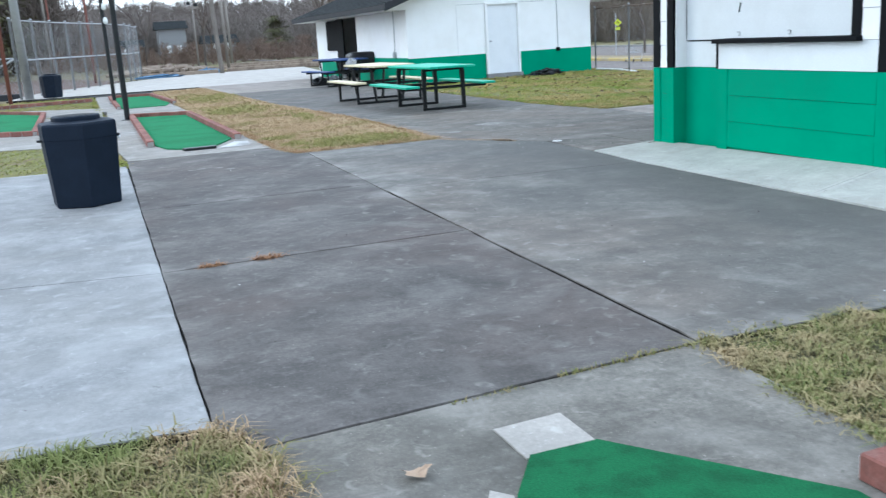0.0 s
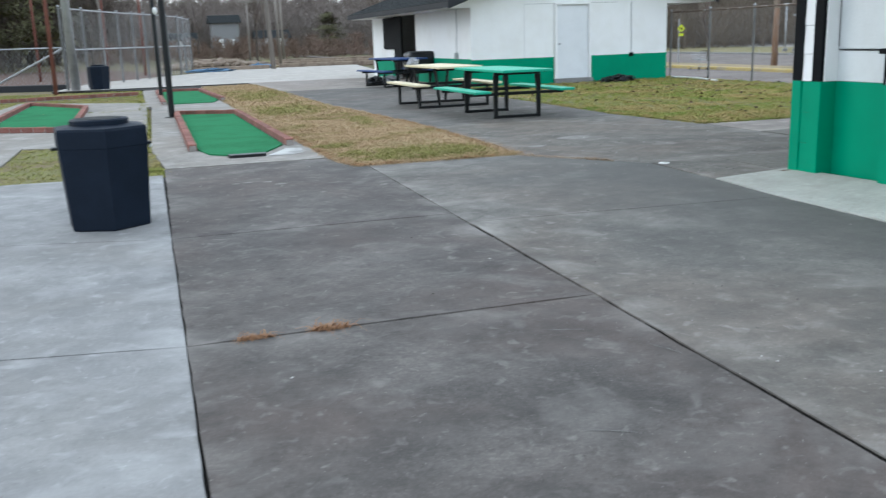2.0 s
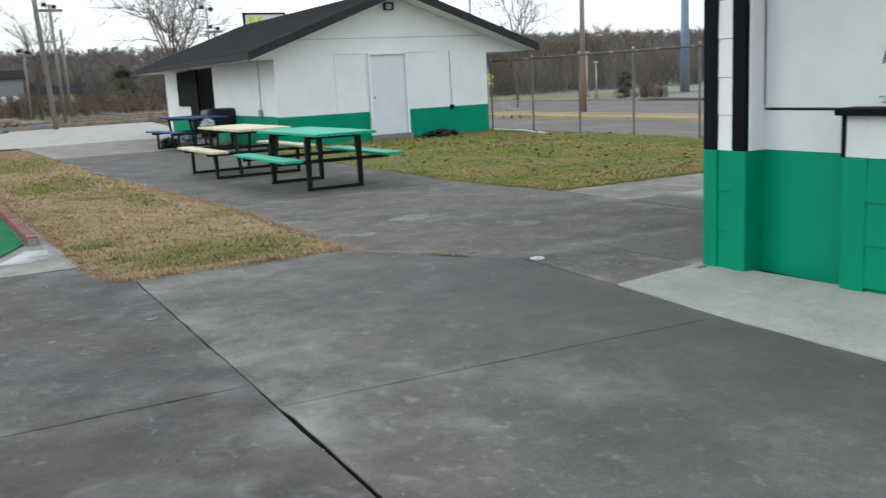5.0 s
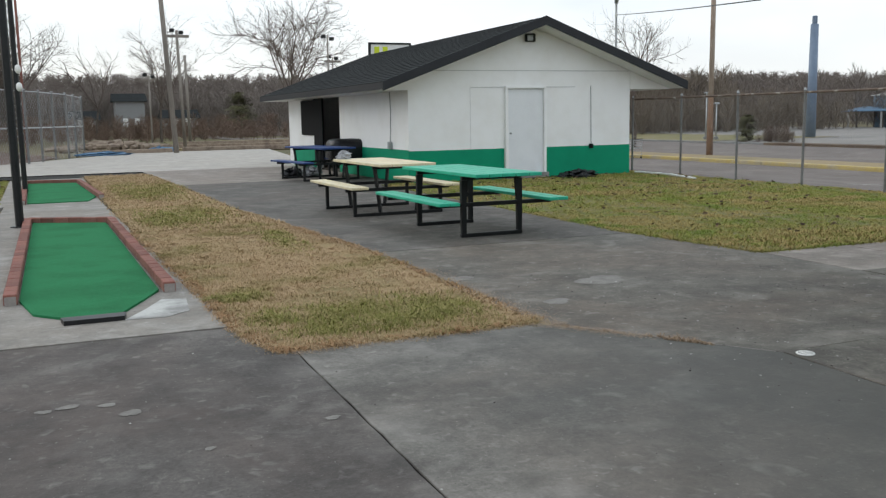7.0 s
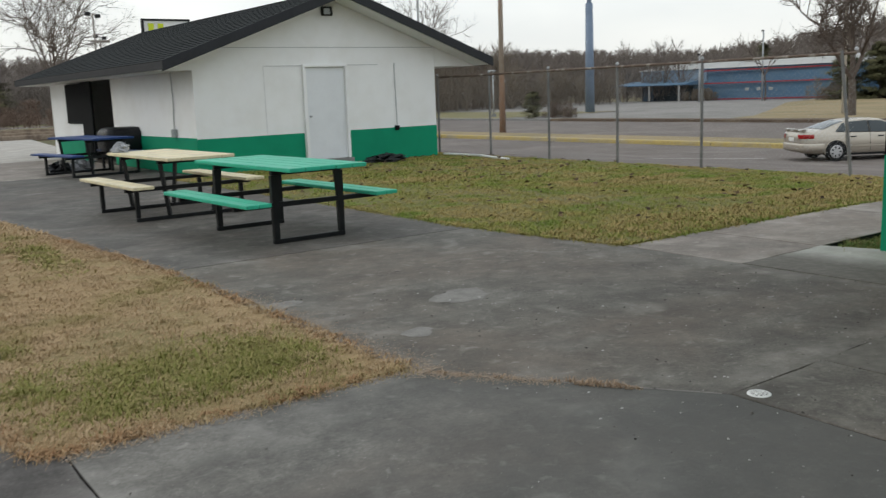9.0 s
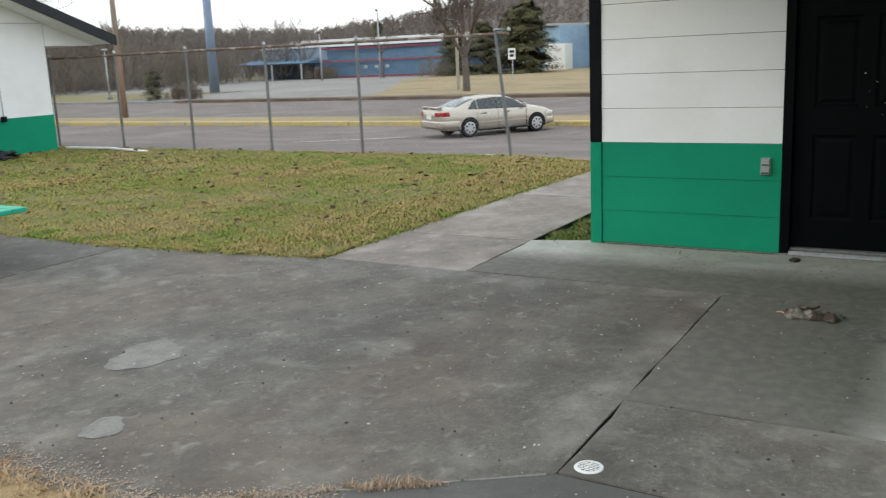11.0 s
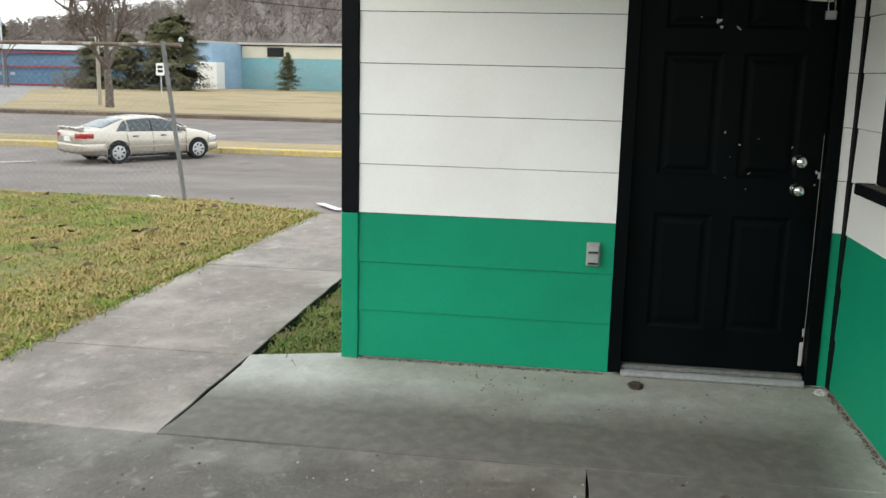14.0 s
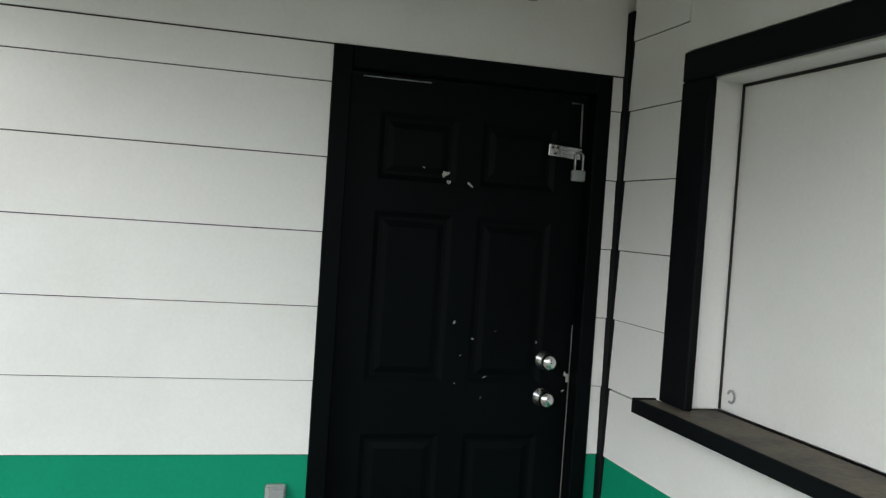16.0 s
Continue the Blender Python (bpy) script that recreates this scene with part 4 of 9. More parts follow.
hook(sh2, (8.27, KN - 0.105, 1.115), (1, 0))
ledge2 = kpart("counter_ledge", (6.05, KN - 0.11, 1.018), (8.495, KN + 0.09, 1.058), LEDGE, bevel=0.006, label="worn dark wooden counter ledge")
kpart("ledge_edge", (6.05, KN + 0.0905, 1.014), (8.495, KN + 0.102, 1.062), BLACK, ledge2, 0.003, "black edge of the ledge")
kpart("ledge_edge", (8.4955, KN + 0.0, 1.014), (8.507, KN + 0.102, 1.062), BLACK, ledge2, 0.003, "black edge of the ledge")
kpart("corner_board", (DX - 0.055, KN + 0.004, 0.01), (DX - 0.004, KN + 0.028, 2.385), BLACK, label="black inside corner strip")
# door wall (east side of the porch)
wd = kpart("wall", (DX + 0.004, 9.80, 0.0), (DX + 0.12, DN - 0.02, SOFF), WHITE, label="white clapboard wall with green base")
kpart("wall", (DX + 0.004, KN - 0.12, 0.0), (DX + 0.12, 8.90, SOFF), WHITE, label="narrow wall between door and corner")
kpart("wall", (DX + 0.004, 8.90, 2.10), (DX + 0.12, 9.80, SOFF), WHITE, label="white wall over the door")
boards(wd, "y", DX, 9.853, DN - 0.005, LV[:9] + [2.148], -1)
boards(wd, "y", DX, KN + 0.03, 8.842, LV[:9] + [2.148], -1)
board(wd, "y", DX, KN + 0.03, DN - 0.005, 2.150, 2.45, WHITE, -1)
for lo, hi, mat in ((0.0, 0.775, GREEN), (0.777, SOFF, BLACK)):
    kpart("corner_board", (DX - 0.030, DN - 0.004, lo), (DX + 0.06, DN + 0.085, hi), mat, label="green corner board" if mat is GREEN else "black corner board")
wnn = kpart("wall", (DX + 0.121, DN - 0.06, 0.0), (12.0, DN + 0.004, SOFF), WHITE, label="north wall")
boards(wnn, "x", DN, DX + 0.062, 12.0, LV, 1)
kpart("wall", (11.9, KS + 0.125, 0.0), (12.0, DN - 0.065, SOFF), WHITE, label="rear wall")
# roof
kpart("soffit", (5.35, 5.30, SOFF), (12.4, 9.20, SOFF + 0.03), SOFFIT, label="pale painted soffit")
kpart("soffit", (6.45, 9.202, SOFF), (12.4, 11.40, SOFF + 0.03), SOFFIT, label="pale painted porch soffit")
kpart("roof", (5.30, 5.25, SOFF + 0.032), (12.45, 9.25, SOFF + 0.20), SHINGLE, label="dark shingle roof slab")
kpart("roof", (6.40, 9.252, SOFF + 0.032), (12.45, 11.45, SOFF + 0.20), SHINGLE, label="dark shingle porch roof")
for lo, hi in (((5.27, 5.22), (5.298, 9.28)), ((5.30, 9.252), (6.37, 9.28)), ((6.37, 9.252), (6.398, 11.48)), ((6.40, 11.452), (12.45, 11.48)), ((5.30, 5.22), (12.45, 5.248))):
    kpart("fascia", (lo[0], lo[1], SOFF - 0.02), (hi[0], hi[1], SOFF + 0.22), FASCIA, label="black fascia board")
kpart("beam", (5.66, 8.79, 2.03), (5.79, 8.88, 2.14), BLACK, bevel=0.01, label="black wooden bracket at the corner")
# the black six-panel door
door = thing("door", (DX, 9.35, 0), kind="")
door.parent = kiosk
door.matrix_parent_inverse = Matrix.Translation(-Vector(kiosk.location))
door["label"] = "closed black six-panel door with scuffed paint"
D0, D1, DZ0, DZ1, FX = 8.905, 9.785, 0.060, 2.075, DX + 0.035


def door_leaf():
    """A pressed six-panel leaf: flat stiles and rails, sunk mouldings and raised fields."""
    b = box((FX + 0.014, D0, DZ0), (FX + 0.04, D1, DZ1))
    cols, rows = ((D0 + 0.115, D0 + 0.395), (D0 + 0.485, D0 + 0.765)), ((0.255, 0.835), (1.02, 1.61), (1.72, 1.95))
    for y0, y1 in ((D0, cols[0][0]), (cols[0][1], cols[1][0]), (cols[1][1], D1)):
        box((FX, y0, DZ0), (FX + 0.0135, y1, DZ1), bm=b)
    for y0, y1 in cols:
        for z0, z1 in ((DZ0, 0.255), (0.835, 1.02), (1.61, 1.72), (1.95, DZ1)):
            box((FX, y0, z0), (FX + 0.0135, y1, z1), bm=b)
        for z0, z1 in rows:
            loops = []
            for inset, deep in ((0.0, 0.0), (0.018, 0.008), (0.030, 0.008), (0.052, 0.002)):
                loops.append([b.verts.new((FX + deep, y, z)) for y, z in ((y0 + inset, z0 + inset), (y1 - inset, z0 + inset), (y1 - inset, z1 - inset), (y0 + inset, z1 - inset))])
            for p, q in zip(loops, loops[1:]):
                for i in range(4):
                    b.faces.new((p[i], p[(i + 1) % 4], q[(i + 1) % 4], q[i]))
            b.faces.new(loops[-1])
    return b


part("leaf", door_leaf(), DOORBLACK, door, "black six-panel leaf")
for lo, hi in (((8.845, 0.02), (8.902, 2.15)), ((9.788, 0.02), (9.853, 2.15)), ((8.902, 2.08), (9.788, 2.15))):
    kpart("door_frame", (DX - 0.030, lo[0], lo[1]), (DX + 0.06, hi[0], hi[1]), DOORBLACK, door, 0.004, "black door frame")
GREYDULL = material("dull_bare_metal", (0.16, 0.16, 0.155), 0.6, var=0.3, scale=20)
kpart("threshold", (DX - 0.05, 8.90, 0.008), (DX + 0.10, 9.79, 0.034), GALV, door, 0.008, "worn metal threshold")
kpart("threshold", (DX - 0.005, 8.905, 0.035), (DX + 0.08, 9.785, 0.058), GREYDULL, door, 0.004, "dull metal sill")
for k in range(3):
    kpart("sill_rib", (DX - 0.042 + 0.012 * k, 8.903, 0.0335), (DX - 0.038 + 0.012 * k, 9.787, 0.0375), GALV, door, 0.0008)
for z in (1.109, 0.974):
    m = Matrix.Translation((FX, 9.012, z)) @ Matrix.Rotation(radians(-90), 4, "Y")
    part("knob", lathe([(0.034, 0.0), (0.034, 0.006), (0.014, 0.012), (0.013, 0.034), (0.024, 0.042), (0.029, 0.055), (0.027, 0.068), (0.016, 0.076)], 20, m=m), CHROME, door, "round chrome knob", smooth=True)
HM = Matrix.Translation((FX - 0.008, 8.99, 1.868)) @ Matrix.Rotation(radians(4), 4, "X")
hasp = part("hasp", box((-0.004, -0.065, -0.021), (0.004, 0.062, 0.021), 0.002, m=HM), CHROME, door, "steel hasp with padlock")
for k in range(3):
    part("rib", box((-0.0065, -0.058, -0.013 + 0.010 * k), (-0.0035, 0.012, -0.009 + 0.010 * k), 0.001, m=HM), GREYPAINT, hasp, "pressed rib")
for dy_, dz_ in ((0.030, 0.011), (0.048, 0.009), (0.036, -0.011)):
    part("screw", lathe([(0.0045, 0.0), (0.0045, 0.003)], 8, m=HM @ Matrix.Translation((-0.004, dy_, dz_)) @ Matrix.Rotation(radians(-90), 4, "Y")), INTERIOR, hasp, "dark screw head")
part("padlock", box((FX - 0.035, 8.912, 1.765), (FX - 0.008, 8.962, 1.805), 0.005), GREYPAINT, door, "small grey padlock")
part("shackle", tube([(FX - 0.02, 8.922, 1.80), (FX - 0.02, 8.922, 1.86), (FX - 0.02, 8.937, 1.875), (FX - 0.02, 8.952, 1.86), (FX - 0.02, 8.952, 1.80)], 0.005, 6), CHROME, door, "padlock shackle")
part("latch_rod", tube([(FX - 0.012, 8.975, 2.045), (FX - 0.014, 8.936, 2.045), (FX - 0.014, 8.932, 1.89)], 0.0035, 6), GREYDULL, door, "thin latch rod")
SCUFF = material("bare_scuff", (0.45, 0.45, 0.43), 0.6, var=0.2)
rs = random.Random(3)
for y, z, w, h in ((9.385, 1.752, 0.03, 0.022), (9.37, 1.727, 0.016, 0.02), (9.29, 1.722, 0.035, 0.008), (9.51, 1.77, 0.01, 0.012), (9.315, 1.235, 0.012, 0.02), (9.245, 1.18, 0.014, 0.014), (9.19, 1.045, 0.016, 0.01), (9.05, 1.175, 0.012, 0.022), (9.285, 1.12, 0.006, 0.008), (9.16, 1.21, 0.008, 0.006), (8.93, 1.06, 0.01, 0.03), (8.935, 1.0, 0.012, 0.014), (9.30, 1.02, 0.006, 0.006), (9.20, 0.97, 0.005, 0.012)):
    y += 0.048 if 9.1 < y < 9.45 else 0.0
    tilt_, ca_ = rs.uniform(-0.9, 0.9), rs.uniform(0.18, 0.45)
    pts = [(w * 0.6 * math.cos(a) * rs.uniform(0.35, 1.1), h * 0.6 * math.sin(a) * rs.uniform(0.35, 1.1) * (1 if w > 0.02 else ca_ * 2)) for a in np.linspace(0, 2 * math.pi, 9)[:-1]]
    pts = [(y + p * math.cos(tilt_) - q * math.sin(tilt_), z + p * math.sin(tilt_) + q * math.cos(tilt_)) for p, q in pts]
    b = bmesh.new()
    b.faces.new([b.verts.new((FX - 0.014, p, q)) for p, q in pts])
    part("scuff", b, SCUFF, door)
part("worn_edge", box((FX - 0.003, 8.906, 0.115), (FX + 0.003, 8.9095, 1.24), 0.0005), GREYDULL, door, "bare metal edge strip")
for z0_, z1_, w_ in ((0.10, 0.22, 0.016), (0.25, 0.29, 0.009), (1.03, 1.06, 0.010)):
    part("worn_edge", box((FX - 0.0035, 8.9098, z0_), (FX - 0.0005, 8.9098 + w_, z1_), 0.0008), SCUFF, door, "chipped bare metal")
part("worn_edge", box((FX - 0.003, 9.50, 2.062), (FX + 0.003, 9.74, 2.066), 0.001), GALV, door, "bare metal edge strip")
# socket box on the wall
socket = thing("outdoor_socket", (DX, 9.955, 0.56), "grey weatherproof outdoor socket box on the green boards", "socket")
part("back_box", box((DX - 0.045, 9.921, 0.564), (DX - 0.016, 9.989, 0.682), 0.006), GREYPAINT, socket)
for z in (0.572, 0.628):
    fl_ = part("flap", box((DX - 0.056, 9.926, z), (DX - 0.0455, 9.984, z + 0.046), 0.005), GREYPAINT, socket, "hinged grey flap")
    part("lip", box((DX - 0.060, 9.931, z + 0.004), (DX - 0.0562, 9.979, z + 0.012), 0.001), INTERIOR, fl_, "dark finger lip")
# twin floodlight under the soffit
flood = thing("twin_floodlight", (8.78, 9.62, SOFF), "pale twin floodlight holder under the porch soffit", "lamp")
part("base", lathe([(0.055, -0.02), (0.055, 0.0)], 16, m=Matrix.Translation((8.78, 9.60, SOFF))), GREYPAINT, flood)
for y in (9.56, 9.64):
    part("lamp_holder", tube([(8.78, 9.60, SOFF - 0.01), (8.77, y, SOFF - 0.06), (8.75, y, SOFF - 0.13)], 0.022, 10), GREYPAINT, flood)
part("hook", tube([(8.80, 9.20, SOFF), (8.80, 9.20, SOFF - 0.09)], 0.018, 8), GREYPAINT, flood)

# ---- the gabled snack building ----
BX0, BX1, BY0, BY1, BR, BE = 8.24, 13.775, 23.966, 34.2, 11.22, 7.51
snack = thing("snack_building", (11.0, 29.0, 0), "white block building with green base band and dark gabled roof", "building")


def spart(name, b, mat, label="", parent=None):
    return part(name, b, mat, parent or snack, label)


def gable_z(x):
    return 3.44 - abs(x - BR) * 0.368


g = bmesh.new()
front = [(BX0, 0.0), (BX1, 0.0), (BX1, gable_z(BX1) - 0.06), (BR, gable_z(BR) - 0.08), (BX0, gable_z(BX0) - 0.06)]
f0 = [g.verts.new((x, BY0, z)) for x, z in front]
f1 = [g.verts.new((x, BY0 + 0.2, z)) for x, z in front]
g.faces.new(f0), g.faces.new(f1[::-1])
for i in range(5):
    g.faces.new((f0[i], f0[(i + 1) % 5], f1[(i + 1) % 5], f1[i]))
spart("gable_wall", g, WHITE, "white gable wall")
wallx = 2.30
for y0, y1, z0, z1 in ((BY0 + 0.201, 28.95, 0, wallx), (28.95, 32.55, 2.02, wallx), (31.3, 33.0, 0.0, 0.92), (32.55, 33.0, 0.92, 2.02), (33.0, BY1, 0, wallx)):
    spart("side_wall", box((BX0 + 0.003, y0, z0), (BX0 + 0.2, y1 - 0.001, z1)), WHITE, "white side wall")
spart("side_wall", box((BX1 - 0.2, BY0 + 0.201, 0), (BX1 - 0.003, BY1, wallx)), WHITE, "white side wall")
spart("rear_wall", box((BX0 + 0.003, BY1 + 0.001, 0), (BX1 - 0.003, BY1 + 0.2, 2.24)), WHITE, "white rear wall")
spart("inner_floor", box((BX0 + 0.2, BY0 + 0.2, -0.05), (BX1 - 0.2, BY1, 0.02)), DARK_CONC, "concrete floor inside")
spart("inner_wall", box((10.4, BY0 + 0.2, 0.02), (10.5, BY1, 2.3)), INTERIOR, "dark inner partition")
# green base band
for lo, hi in (((BX0 - 0.004, BY0 - 0.008), (10.49, BY0 - 0.001)), ((11.53, BY0 - 0.008), (BX1 + 0.004, BY0 - 0.001))):
    spart("base_band", box((*lo, 0.0), (*hi, 0.678), 0.002), GREEN, "green painted base band")
spart("base_band", box((BX0 - 0.006, BY0, 0.0), (BX0 + 0.001, 29.0, 0.70), 0.002), GREEN, "green painted base band")
spart("base_band", box((BX0 - 0.006, 31.3, 0.0), (BX0 + 0.001, 33.9, 0.55), 0.002), GREEN, "green painted base band")
spart("base_band", box((BX1 - 0.001, BY0, 0.0), (BX1 + 0.006, BY1, 0.68), 0.002), GREEN, "green painted base band")
# raised door step, door and frame
sdoor = spart("door", box((10.57, BY0 - 0.010, 0.13), (11.46, BY0 + 0.03, 1.97), 0.004), material("grey_white_door", (0.70, 0.72, 0.74), 0.5, var=0.05, scale=2), "pale grey steel door, closed")
for lo, hi in (((10.50, 0.06), (10.565, 2.03)), ((11.465, 0.06), (11.52, 2.03)), ((10.565, 1.975), (11.465, 2.03))):
    spart("door_frame", box((lo[0], BY0 - 0.07, lo[1]), (hi[0], BY0 - 0.002, hi[1]), 0.004), WHITE, "white door frame")
spart("door_step", box((10.48, BY0 - 0.12, 0.0), (11.56, BY0 - 0.002, 0.125), 0.01), LIGHT_CONC, "low concrete door step")
part("door_knob", lathe([(0.02, 0), (0.02, 0.05)], 10, m=Matrix.Translation((10.64, BY0 - 0.06, 1.0)) @ Matrix.Rotation(radians(-90), 4, "X")), GALV, sdoor)
# grey that draws the shadow line of a wall seam by colour
SHADOWLINE = material("seam_shadow_grey", (0.52, 0.53, 0.53), 0.8, var=0.1)
spart("seam_line", box((BX0 + 0.05, BY0 - 0.012, 2.355), (BX1 - 0.05, BY0 - 0.001, 2.372), 0.002), SHADOWLINE, "thin horizontal seam, its shadow line drawn as a grey strip")
spart("seam_line", box((9.67, BY0 - 0.006, 0.68), (9.685, BY0 - 0.001, 2.02), 0.002), material("pale_seam", (0.66, 0.665, 0.66), 0.8, var=0.1), "thin vertical seam")
spart("seam_line", box((9.69, BY0 - 0.010, 2.0), (12.3, BY0 - 0.001, 2.015), 0.002), SHADOWLINE, "thin horizontal seam, its shadow line drawn as a grey strip")
spart("conduit", tube([(12.70, BY0 - 0.02, 2.03), (12.72, BY0 - 0.02, 0.72)], 0.008, 6), GREYPAINT, "thin conduit")
spart("junction_box", box((12.66, BY0 - 0.06, 0.62), (12.76, BY0 - 0.002, 0.72), 0.008), BLACK, "small black junction box")
spart("conduit", tube([(BX0 - 0.02, 25.04, 2.2), (BX0 - 0.02, 25.0, 1.5), (BX0 - 0.02, 25.06, 0.85)], 0.010, 6), GREYPAINT, "hanging cable")
spart("junction_box", box((BX0 - 0.07, 24.96, 0.70), (BX0 - 0.002, 25.12, 0.86), 0.01), GREYPAINT, "small grey box")
vent = spart("gable_light", box((11.00, BY0 - 0.10, 2.98), (11.24, BY0 - 0.002, 3.16), 0.02), STEEL, "dark gable floodlight")
spart("gable_light", box((11.02, BY0 - 0.125, 3.0), (11.16, BY0 - 0.102, 3.12), 0.01), GREYPAINT, "lens of the gable light", vent)
# opening on the side: black folded shutters
spart("shutter", box((BX0 - 0.06, 30.4, 0.16), (BX0 - 0.01, 31.28, 2.08), 0.01), BLACK, "black open shutter leaf")
spart("shutter", box((BX0 - 0.05, 31.3, 0.93), (BX0 - 0.01, 32.7, 1.92), 0.01), BLACK, "black serving shutter")
# roof
for sgn, xe in ((-1, BE), (1, 14.93)):
    b = bmesh.new()
    pts = [(BR, 3.47), (xe, 3.47 - abs(xe - BR) * 0.368), (xe, 3.47 - abs(xe - BR) * 0.368 - 0.14), (BR, 3.33)]
    e0, e1 = [b.verts.new((x, 23.41, z)) for x, z in pts], [b.verts.new((x, 35.0, z)) for x, z in pts]
    b.faces.new(e0), b.faces.new(e1[::-1])
    for i in range(4):
        b.faces.new((e0[i], e0[(i + 1) % 4], e1[(i + 1) % 4], e1[i]))
    roof = spart("roof", b, SOFFIT, "gable roof slope with pale underside")
    # courses of shingles
    nrm = Vector((sgn * 0.368, 0, 1)).normalized()
    L = abs(xe - BR) * math.hypot(1, 0.368)
    n = 26
    for i in range(n):
        d0, d1 = L * i / n, L * (i + 1) / n + 0.03
        q = []
        for d, up in ((d0, 0.004), (d1, 0.016), (d1, 0.002), (d0, 0.001)):
            x = BR + sgn * d / math.hypot(1, 0.368)
            q.append((x + nrm.x * up, 3.47 - abs(x - BR) * 0.368 + nrm.z * up))
        b = bmesh.new()
        e0, e1 = [b.verts.new((x, 23.40, z)) for x, z in q], [b.verts.new((x, 35.01, z)) for x, z in q]
        b.faces.new(e0), b.faces.new(e1[::-1])
        for j in range(4):
            b.faces.new((e0[j], e0[(j + 1) % 4], e1[(j + 1) % 4], e1[j]))
        spart("shingle_course", b, SHINGLE, "", roof)
    # barge boards and eaves board
    b = bmesh.new()
    pts = [(BR, 3.49), (xe + sgn * 0.03, 3.49 - abs(xe + sgn * 0.03 - BR) * 0.368), (xe + sgn * 0.03, 3.30 - abs(xe + sgn * 0.03 - BR) * 0.368), (BR, 3.30)]
    e0, e1 = [b.verts.new((x, 23.36, z)) for x, z in pts], [b.verts.new((x, 23.398, z)) for x, z in pts]
    b.faces.new(e0), b.faces.new(e1[::-1])
    for i in range(4):
        b.faces.new((e0[i], e0[(i + 1) % 4], e1[(i + 1) % 4], e1[i]))
    spart("barge_board", b, FASCIA, "black barge board")
    ze = 3.47 - abs(xe - BR) * 0.368
    spart("eaves_board", box((min(xe, xe + sgn * 0.03), 23.40, ze - 0.15), (max(xe, xe + sgn * 0.03), 35.0, ze + 0.01)), FASCIA, "black eaves board")
    # boarded rake soffit under the gable overhang
    b = bmesh.new()
    xa, xz = BR + sgn * 0.02, xe - sgn * 0.04
    zr = [3.318 - abs(x - BR) * 0.368 for x in (xa, xz)]
    lo_ = [b.verts.new(p) for p in ((xa, 23.445, zr[0] - 0.012), (xz, 23.445, zr[1] - 0.012), (xz, BY0 - 0.014, zr[1] - 0.012), (xa, BY0 - 0.014, zr[0] - 0.012))]
    hi_ = [b.verts.new(v.co + Vector((0, 0, 0.010))) for v in lo_]
    b.faces.new(lo_), b.faces.new(hi_[::-1])
    for i in range(4):
        b.faces.new((lo_[i], lo_[(i + 1) % 4], hi_[(i + 1) % 4], hi_[i]))
    spart("rake_soffit", b, WHITE, "white boarded underside of the gable overhang")
    # boarded end of the eaves box, flush with the gable
    b = bmesh.new()
    xw = (BX1 + 0.002) if sgn > 0 else (BX0 - 0.002)
    tri = [(xw, ze - 0.155), (xz, ze - 0.155), (xz, zr[1]), (xw, 3.318 - abs(xw - BR) * 0.368)]
    e0, e1 = [b.verts.new((x, BY0 - 0.012, z)) for x, z in tri], [b.verts.new((x, BY0 - 0.002, z)) for x, z in tri]
    b.faces.new(e0), b.faces.new(e1[::-1])
    for i in range(4):
        b.faces.new((e0[i], e0[(i + 1) % 4], e1[(i + 1) % 4], e1[i]))
    spart("eaves_return", b, WHITE, "white boarded end of the eaves")
    # soffit over the wall head
    x0, x1 = sorted((BX0 if sgn < 0 else BX1, xe))
    spart("soffit", box((min(x0, x1) + 0.01, BY0, ze - 0.155), (max(x0, x1) - 0.01, 34.9, ze - 0.142)), SOFFIT, "white boarded soffit")


